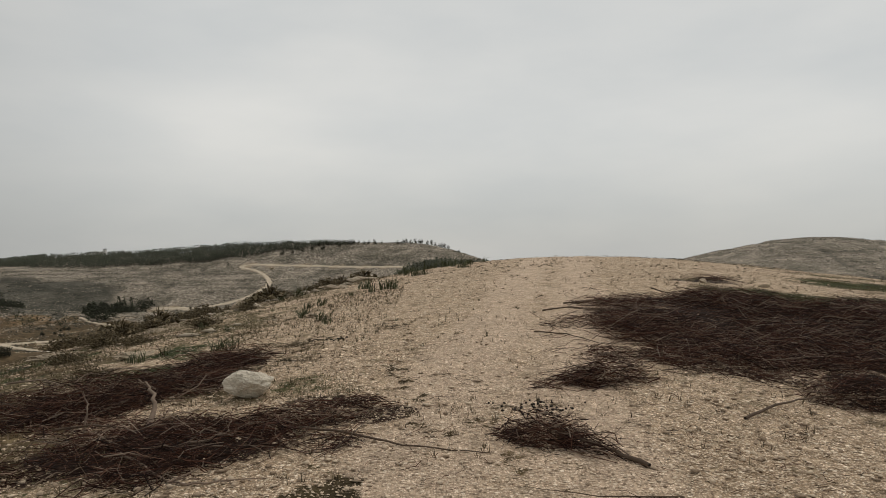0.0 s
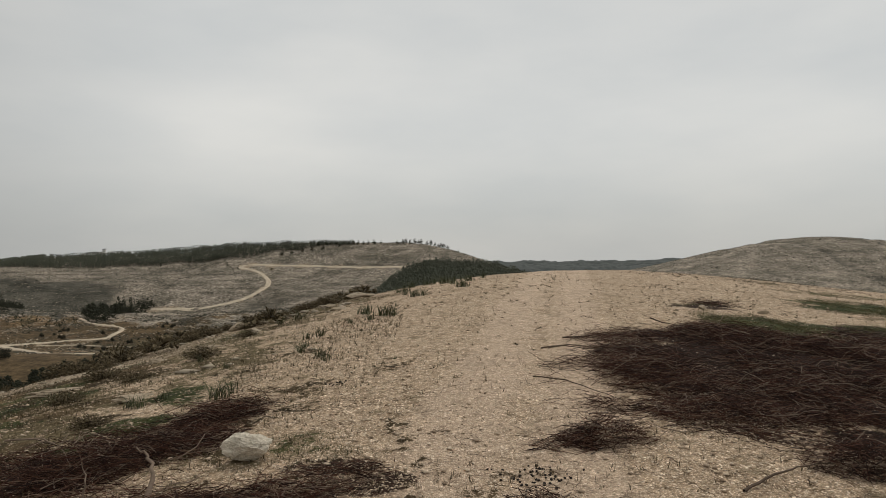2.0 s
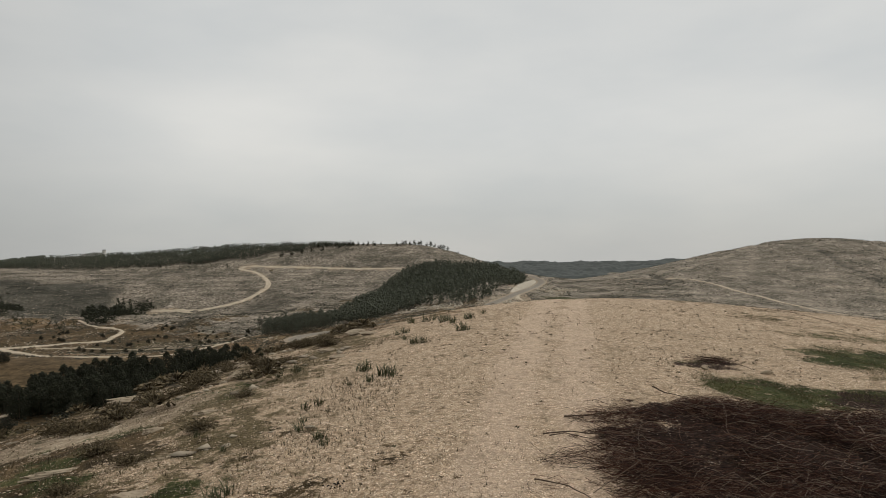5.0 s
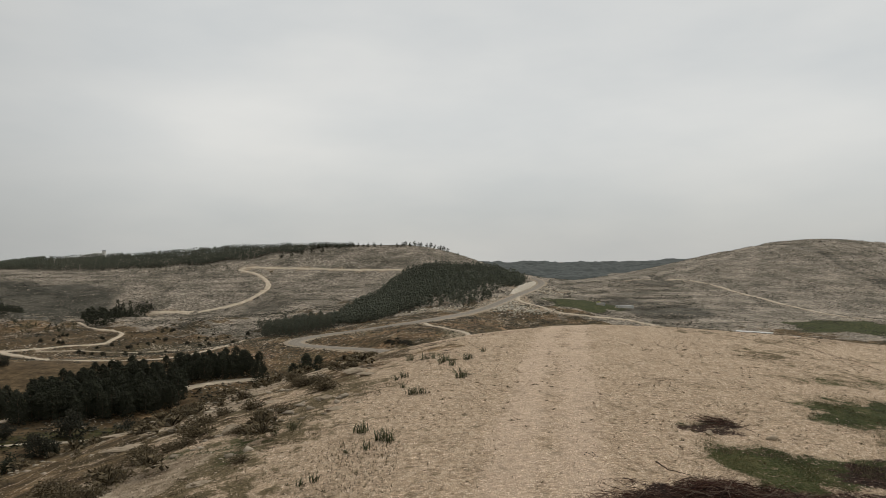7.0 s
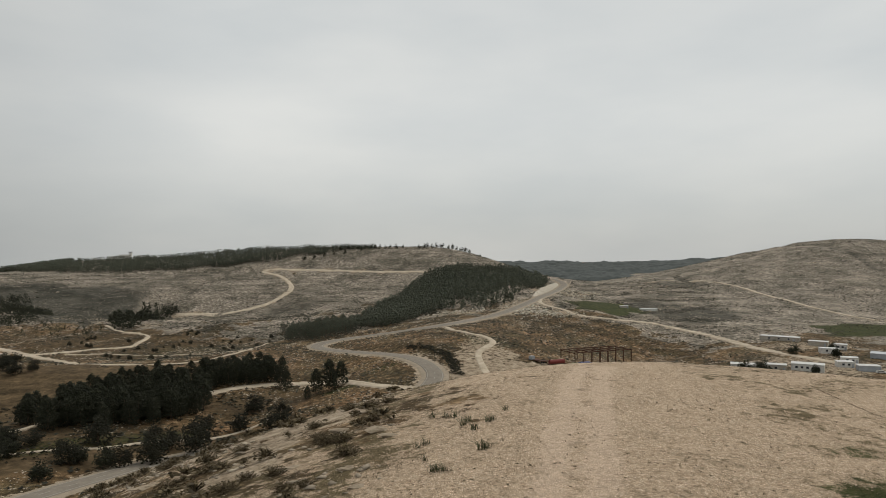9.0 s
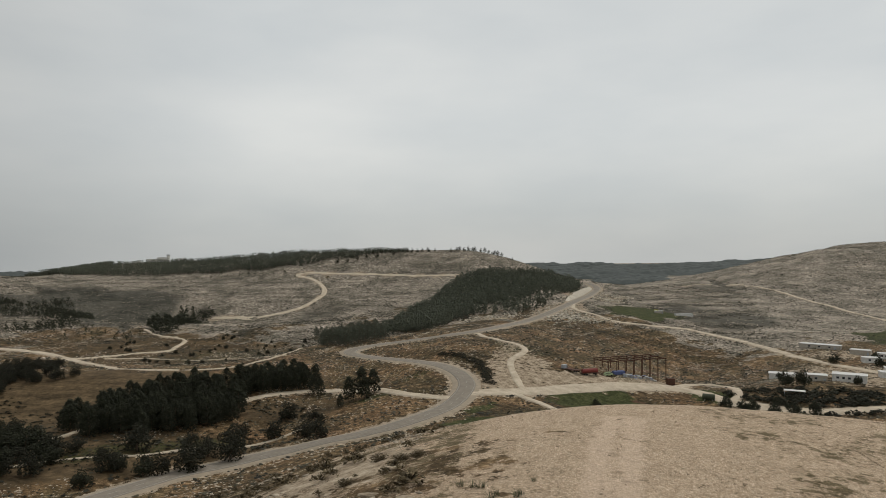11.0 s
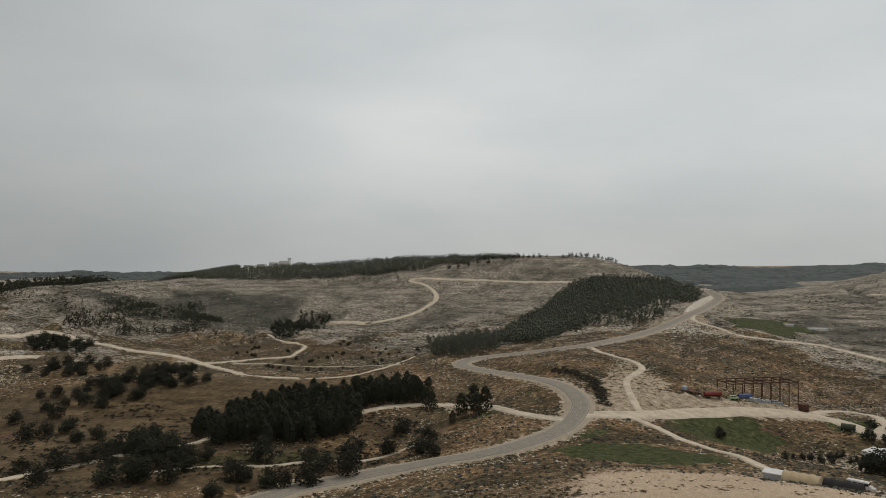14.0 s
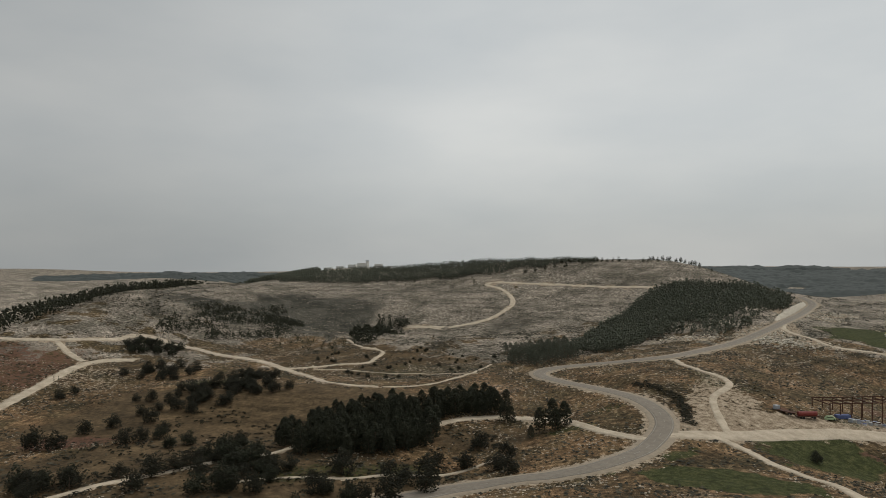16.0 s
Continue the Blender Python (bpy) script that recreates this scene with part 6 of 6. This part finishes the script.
# dark undergrowth round the valley grove
p = scatter_free(2200, lambda a, b: np.stack([a.uniform(-235, -75, b), a.uniform(160, 300, b)], 1), 1.0, 623)
p = p[(p[:, 1] - 0.62 * (p[:, 0] + 150) > 178)]
stuff("grove_undergrowth", patchy(p, 14.0, -0.2, 0.3, 624), CUSHION, (0.9, 2.6), 0.7, OLIVE_LEAF, "dark bushy undergrowth round the valley grove", "bushes", 625)
# dark growth on the outer bank of the road bend
bank = glide([(-2, 300), (-4.5, 312), (-6, 325), (-11, 338), (-19, 352), (-30, 366)], 0.25)
q = bank + g.normal(0, 1.3, bank.shape)
stuff("bank_bushes", q, CUSHION, (1.0, 2.4), 0.7, SCRUB, "dark scrub along the outer bank of the road", "bushes", 615)

# ---- the yard, houses and vehicles ----
def house(x, y, long, deep, tall, turn, wall_mat, roof_mat, label, windows=0, door=True, pitch=0.0, name="house", category="house", group="houses of the hamlet"):
    """A one-storey block: four walls with a base, an overhanging roof, windows and a door in the front."""
    z = min(ground_z(x + dx, y + dy) for dx in (-long / 3, 0, long / 3) for dy in (-deep / 3, deep / 3))
    ob = thing(name, x, y, z, turn, label, category, group)
    bm = bmesh.new()
    t = 0.25
    for sx, sy, lx, ly in ((0, -deep / 2 + t / 2, long, t), (0, deep / 2 - t / 2, long, t), (-long / 2 + t / 2, 0, t, deep - 2 * t), (long / 2 - t / 2, 0, t, deep - 2 * t)):
        box(bm, sx, sy, -1.5, lx, ly, tall + 1.5)
    part("wall", bm, wall_mat, ob)
    bm = bmesh.new()
    if pitch:
        for s in (-1, 1):
            made = bmesh.ops.create_cube(bm, size=1.0, matrix=pose(0, s * deep / 4, tall + pitch / 2 + 0.08, math.degrees(math.atan2(-s * pitch, deep / 2)), 0, 0) @ Matrix.Diagonal((long + 0.6, math.hypot(deep / 2, pitch) + 0.3, 0.12, 1)))
        v = [bm.verts.new(q) for q in ((-long / 2 + .1, -deep / 2, tall), (-long / 2 + .1, deep / 2, tall), (-long / 2 + .1, 0, tall + pitch), (long / 2 - .1, -deep / 2, tall), (long / 2 - .1, deep / 2, tall), (long / 2 - .1, 0, tall + pitch))]
        bm.faces.new((v[0], v[2], v[1]))
        bm.faces.new((v[3], v[4], v[5]))
    else:
        box(bm, 0, 0, tall + 0.003, long + 0.5, deep + 0.5, 0.22, 0, 0.04)
    part("roof", bm, roof_mat, ob, "pale sheet roof")
    step = long / (windows + 1) if windows else 0
    for k in range(windows):
        wx = -long / 2 + step * (k + 1)
        bm = bmesh.new()
        box(bm, wx, -deep / 2 - 0.02, tall * 0.42, 1.3, 0.1, 1.1, 0, 0.02)
        win = part("window", bm, GREY_TIN, ob)
        bm = bmesh.new()
        box(bm, wx, -deep / 2 - 0.08, tall * 0.42 + 0.08, 1.1, 0.04, 0.94)
        part("pane", bm, DARK_GAP, win, "dark window pane")
    if door:
        bm = bmesh.new()
        box(bm, long * 0.38, -deep / 2 - 0.03, 0, 1.0, 0.1, 2.05, 0, 0.02)
        part("door", bm, GREY_TIN, ob, "grey metal door")
    return ob


house(103, 287, 26, 10.5, 3.6, -64, WHITE_WALL, TIN, "long white shed with a pale pitched roof", 0, True, 1.0, "shed", "shed")
house(118, 271, 9.5, 4.0, 3.4, -20, WHITE_WALL, TIN, "small white flat-roofed cabin beside the shed", 0, True, 0, "cabin", "cabin")
house(126.5, 268, 5, 4, 3.2, -22, GREY_WALL, GREY_TIN, "small grey hut beside the white cabin", 0, True, 0, "hut", "hut")
house(112, 252, 9, 5, 2.4, -30, WHITE_WALL, TIN, "low pale flat-roofed hut below the cabin", 0, False, 0, "hut", "hut")
house(153, 386, 13, 7, 3.0, -20, WHITE_WALL, TIN, "white block house behind two dark trees", 2, True)
house(161, 365, 10, 6, 3.4, -22, GREY_WALL, TIN, "open-fronted block house with pale roof", 1, True)
house(176, 362, 15, 8, 3.6, -28, WHITE_WALL, TIN, "white house with a row of dark square windows", 5, False)
house(213, 476, 24, 7, 2.9, -36, GREY_WALL, TIN, "long low block building with white sheet roof", 3, True)
house(225, 449, 11, 6, 3.0, -36, GREY_WALL, TIN, "open shed with a pale flat roof", 0, True, 0, "shed", "shed")
house(218, 423, 10, 6, 3.0, -14, WHITE_WALL, TIN, "white house on the slope of the hamlet", 2, True)
house(232, 436, 7, 6, 3.2, -30, WHITE_WALL, TIN, "pale square house behind a dark tree", 2, True)
house(201, 374, 8, 6, 3.0, -14, WHITE_WALL, TIN, "white flat-roofed house with grey sheets", 2, True)
house(207, 363, 10, 6, 2.9, -14, GREY_TIN, TIN, "grey-blue sheet metal shed beside white houses", 0, True, 0, "shed", "shed")
house(210, 386, 8, 6, 3.0, -20, WHITE_WALL, TIN, "upper white house above the metal shed", 2, True)
house(238, 400, 14, 8, 3.4, -40, GREY_TIN, GREY_TIN, "long dark grey metal barn", 0, True, 0.8, "barn", "barn")
house(166, 632, 15, 5, 1.8, 8, WHITE_WALL, TIN, "low white plastic greenhouse beside the track", 0, False, 0, "greenhouse", "greenhouse")
house(146, 640, 7, 4, 2.2, 5, GREY_WALL, TIN, "small field hut on the green plot", 0, True, 0, "hut", "hut")
for x, y, l, d, h, a in [(-612, 1236, 20, 12, 7, 8), (-580, 1240, 14, 10, 4, 4), (-640, 1245, 16, 10, 5, 6), (-665, 1240, 14, 10, 3, 6), (-690, 1240, 12, 10, 4, 6), (-556, 1240, 10, 9, 2, 0)]:
    house(x, y, l, d, h + 4, a, WHITE_WALL, TIN, "distant pale building among pines on the plateau", 5, False, 0, "farm_building", "building", "buildings on the plateau")
bm = bmesh.new()
tower = thing("tower", -604, 1238, ground_z(-604, 1238), 0, "distant square tower rising over the pines", "tower")
box(bm, 0, 0, -1, 4.5, 4.5, 15, 0, 0.1)
part("shaft", bm, WHITE_WALL, tower)
bm = bmesh.new()
box(bm, 0, 0, 14.003, 5.4, 5.4, 1.6, 0, 0.1)
part("cap", bm, GREY_TIN, tower)


def steel_frame(x, y, turn):
    """The bare frame of an unfinished hall: two rows of posts, beams and trusses."""
    ob = thing("steel_frame", x, y, ground_z(x, y), turn, "rusty bare steel frame of an unfinished hall", "steel frame")
    back = Matrix.Rotation(radians(-turn), 3, "Z")
    for k in range(8):
        for row in (-1, 1):
            px, py = -17 + 34 / 7 * k, row * 6.5
            w = Matrix.Rotation(radians(turn), 3, "Z") @ Vector((px, py, 0))
            z0 = ground_z(x + w.x, y + w.y) - ground_z(x, y)
            bm = bmesh.new()
            box(bm, px, py, z0 - 0.5, 0.32, 0.32, 7.6 - z0 + 0.5)
            part("post", bm, RUST, ob)
        bm = bmesh.new()
        box(bm, px, 0, 7.6, 0.26, 13.4, 0.4)
        part("truss", bm, RUST, ob)
    for row in (-6.5, 0, 6.5):
        bm = bmesh.new()
        box(bm, 0, row, 8.003, 35, 0.3, 0.4)
        part("beam", bm, RUST, ob)


steel_frame(68, 361, 24)


def truck(x, y, turn, tank_mat, label):
    ob = thing("tank_trailer", x, y, ground_z(x, y), turn, label, "trailer")
    bm = bmesh.new()
    box(bm, 0, 0, 0.9, 9.5, 2.3, 0.35, 0, 0.04)
    part("chassis", bm, RUST, ob)
    bm = bmesh.new()
    cylinder(bm, (-3.9, 0, 2.1), (3.9, 0, 2.1), 1.05, 1.05, 14)
    part("tank", bm, tank_mat, ob, "faded red tank")
    for wx in (-3.2, -2.0, 2.6):
        for wy in (-1.05, 1.05):
            bm = bmesh.new()
            cylinder(bm, (wx, wy - 0.15, 0.5), (wx, wy + 0.15, 0.5), 0.5, 0.5, 12)
            part("wheel", bm, RUBBER, ob)


truck(44.3, 335, 20, RED_PAINT, "parked tank trailer with a faded red tank")
flat = thing("flatbed_trailer", 35.5, 335, ground_z(35.5, 335), -40, "old flatbed trailer with a tipped ramp", "trailer")
bm = bmesh.new()
box(bm, 0, 0, 0.9, 10, 2.4, 0.3, 0, 0.04)
part("bed", bm, RUST, flat)
bm = bmesh.new()
box(bm, -3.8, 0, 1.203, 2.0, 2.3, 1.6, 0, 0.1)
part("cab", bm, GREY_TIN, flat)
for wx in (-3.6, 2.6, 3.7):
    for wy in (-1.05, 1.05):
        bm = bmesh.new()
        cylinder(bm, (wx, wy - 0.15, 0.48), (wx, wy + 0.15, 0.48), 0.48, 0.48, 12)
        part("wheel", bm, RUBBER, flat)


def car(x, y, turn, mat, label, tall=1.9, name="van"):
    ob = thing(name, x, y, ground_z(x, y), turn, label, "vehicle")
    bm = bmesh.new()
    box(bm, 0, 0, 0.35, 4.6, 1.8, tall * 0.45, 0, 0.15)
    box(bm, -0.3, 0, 0.35 + tall * 0.42, 3.2, 1.6, tall * 0.42, 0, 0.2)
    part("body", bm, mat, ob)
    bm = bmesh.new()
    box(bm, -0.3, 0, 0.35 + tall * 0.52, 3.0, 1.66, tall * 0.2, 0, 0.05)
    part("side_window", bm, DARK_GAP, ob, "dark side window")
    for wx in (-1.4, 1.4):
        for wy in (-0.85, 0.85):
            bm = bmesh.new()
            cylinder(bm, (wx, wy - 0.1, 0.33), (wx, wy + 0.1, 0.33), 0.33, 0.33, 12)
            part("wheel", bm, RUBBER, ob)


car(54, 341.5, 30, GREEN_PAINT, "pale green van parked at the yard")
car(209, 355.5, -10, WHITE_WALL, "white car parked beside the metal shed", 1.5, "car")
car(146, 648, 10, YELLOW_PAINT, "dull yellow machine parked by the green plot", 2.4, "digger")
g = np.random.default_rng(900)
for k in range(22):
    x, y = 63 + 0.72 * k + g.normal(0, 0.6), 349.5 + 0.42 * k + g.normal(0, 1.5)
    h = g.uniform(0.7, 1.5)
    ob = thing("pallet_stack", x, y, ground_z(x, y), g.uniform(-25, 5), "grey stack of pallets and building material", "pallet stack", "stacks in the yard")
    bm = bmesh.new()
    for j in range(3):
        box(bm, 0, 0, j * h / 3 + 0.02 * j, 1.6, 1.3, h / 3 - 0.03, g.normal(0, 4), 0.02)
    part("load", bm, [GREY_TIN, GREY_WALL, RUST, WHITE_WALL][k % 4], ob)
    bm = bmesh.new()
    box(bm, 0, 0, h + 0.05, 1.5, 1.25, 0.06, g.normal(0, 6))
    part("cover", bm, [TIN, BLUE_PAINT, GREY_TIN][k % 3], ob, "loose cover sheet")
for x, y, t, mat, label in [(60.5, 351, 20, BLUE_PAINT, "faded blue tarpaulin heap in the yard"), (86, 352, 10, RUST, "dark rusty steel container at the yard")]:
    ob = thing("container", x, y, ground_z(x, y), t, label, "container")
    bm = bmesh.new()
    box(bm, 0, 0, 0, 6 if mat is BLUE_PAINT else 3.6, 2.6, 1.6 if mat is BLUE_PAINT else 3.4, 0, 0.05)
    part("shell", bm, mat, ob)
    bm = bmesh.new()
    for j in range(6):
        box(bm, -1.4 + 0.55 * j, -1.33, 0.1, 0.12, 0.08, 1.3)
    part("ribs", bm, mat, ob)
roll = thing("water_tank", 97, 327, ground_z(97, 327), -25, "lying dark green cylindrical water tank", "water tank")
bm = bmesh.new()
cylinder(bm, (-2.6, 0, 1.6), (2.6, 0, 1.6), 1.4, 1.4, 16)
part("drum", bm, DARK_GREEN, roll)
bm = bmesh.new()
for wx in (-1.6, 1.6):
    box(bm, wx, 0, 0, 0.3, 2.2, 0.9)
part("cradle", bm, GREY_WALL, roll)
awning = thing("awning", 137, 332, ground_z(137, 332), -20, "white awning on thin poles in the scrub", "awning")
bm = bmesh.new()
box(bm, 0, 0, 2.5, 9, 4, 0.12)
part("sheet", bm, WHITE_WALL, awning)
for wx in (-4.2, 4.2):
    for wy in (-1.8, 1.8):
        bm = bmesh.new()
        cylinder(bm, (wx, wy, -0.5), (wx, wy, 2.5), 0.06, 0.06, 6)
        part("pole", bm, GREY_TIN, awning)
p = scatter_free(900, lambda a, b: np.stack([a.uniform(108, 175, b), a.uniform(296, 345, b)], 1), 1.5, 91)
stuff("yard_scrub", patchy(p, 9, -0.4, 0.2, 92), CUSHION, (1.8, 4.6), 0.8, OLIVE_LEAF, "dark dense bushes between the houses", "bushes", 93)


# the camp below the hilltop: cabin, two tents and a van
house(40.6, 196, 5.2, 4.2, 2.5, -22, GREY_TIN, TIN, "grey sheet metal cabin with a pale flat roof", 0, True, 0, "cabin", "cabin", "")


def arch_tent(x, y, long, wide, tall, turn, mat, name, label, power):
    """A cloth tent: a thick arched skin with closed ends, and guy poles along its sides."""
    ob = thing(name, x, y, ground_z(x, y), turn, label, "tent")
    rows, cols = 13, 15
    s, t = np.linspace(-1, 1, rows), np.linspace(0, np.pi, cols)
    sag = 1 - 0.1 * np.abs(np.sin(s * np.pi * 2))[:, None]
    X = np.repeat(s[:, None] * long / 2, cols, 1)
    Y = np.repeat(-np.cos(t)[None] * wide / 2, rows, 0)
    Z = tall * np.sin(t)[None] ** power * sag + 0 * X
    c, q = math.cos(radians(turn)), math.sin(radians(turn))
    foot = surface((x + X * c - Y * q).ravel(), (y + X * q + Y * c).ravel()).reshape(X.shape) - ground_z(x, y)
    outer = np.stack([X, Y, Z + np.minimum(foot, 0) * (1 - np.sin(t)[None]) - 0.05], -1)
    inner = outer * np.array([0.985, 0.97, 0.97])
    idx = np.arange(rows * cols).reshape(rows, cols)
    f = np.stack([idx[:-1, :-1], idx[1:, :-1], idx[1:, 1:], idx[:-1, 1:]], -1).reshape(-1, 4)
    arrays("cloth", np.concatenate([outer.reshape(-1, 3), inner.reshape(-1, 3)]), np.concatenate([f, f[:, ::-1] + rows * cols]), mat, ob)
    for end in (0, rows - 1):
        ring = outer[end] * [0.98, 0.99, 0.99]
        low = ring.copy()
        low[:, 2] = np.minimum(ring[0, 2], ring[-1, 2]) - 0.6
        k = np.arange(cols - 1)[:, None]
        arrays("end_cloth", np.concatenate([ring, low]), np.concatenate([k, k + 1, k + 1 + cols, k + cols], 1), mat, ob)
    for px in np.linspace(-0.9, 0.9, 4):
        bm = bmesh.new()
        cylinder(bm, (px * long / 2, -wide / 2 - 0.25, -0.9), (px * long / 2, -wide / 2 - 0.1, 1.5), 0.05, 0.05, 6)
        part("pole", bm, GREY_WOOD, ob)
    return ob


arch_tent(45.8, 191, 8.5, 6.0, 2.9, -28, TENT_TAN, "canvas_tent", "arched tan canvas tent on the slope", 0.8)
arch_tent(52.5, 191, 13.5, 6.0, 2.3, -24, TENT_BLACK, "long_tent", "long low black woven tent beside the track", 1.3)
van = thing("minibus", 60.5, 196, ground_z(60.5, 196), -32, "white minibus with dark windows parked by tents", "vehicle")
bm = bmesh.new()
box(bm, -0.4, 0, 0.45, 5.8, 2.0, 1.05, 0, 0.12)
box(bm, -0.75, 0, 1.45, 5.0, 1.85, 0.95, 0, 0.18)
box(bm, 2.7, 0, 0.45, 0.9, 1.9, 0.75, 0, 0.15)
part("body", bm, WHITE_WALL, van)
for side_y in (-0.95, 0.95):
    for wx in (-2.5, -1.2, 0.1, 1.2):
        bm = bmesh.new()
        box(bm, wx, side_y, 1.55, 1.1, 0.06, 0.55, 0, 0.02)
        part("side_window", bm, DARK_GAP, van, "dark side window")
bm = bmesh.new()
box(bm, 1.74, 0, 1.5, 0.08, 1.6, 0.65, 0, 0.02)
part("windscreen", bm, DARK_GAP, van, "dark windscreen")
for wx in (-2.2, 1.9):
    for wy in (-0.95, 0.95):
        bm = bmesh.new()
        cylinder(bm, (wx, wy - 0.12, 0.36), (wx, wy + 0.12, 0.36), 0.38, 0.38, 14)
        part("wheel", bm, RUBBER, van)
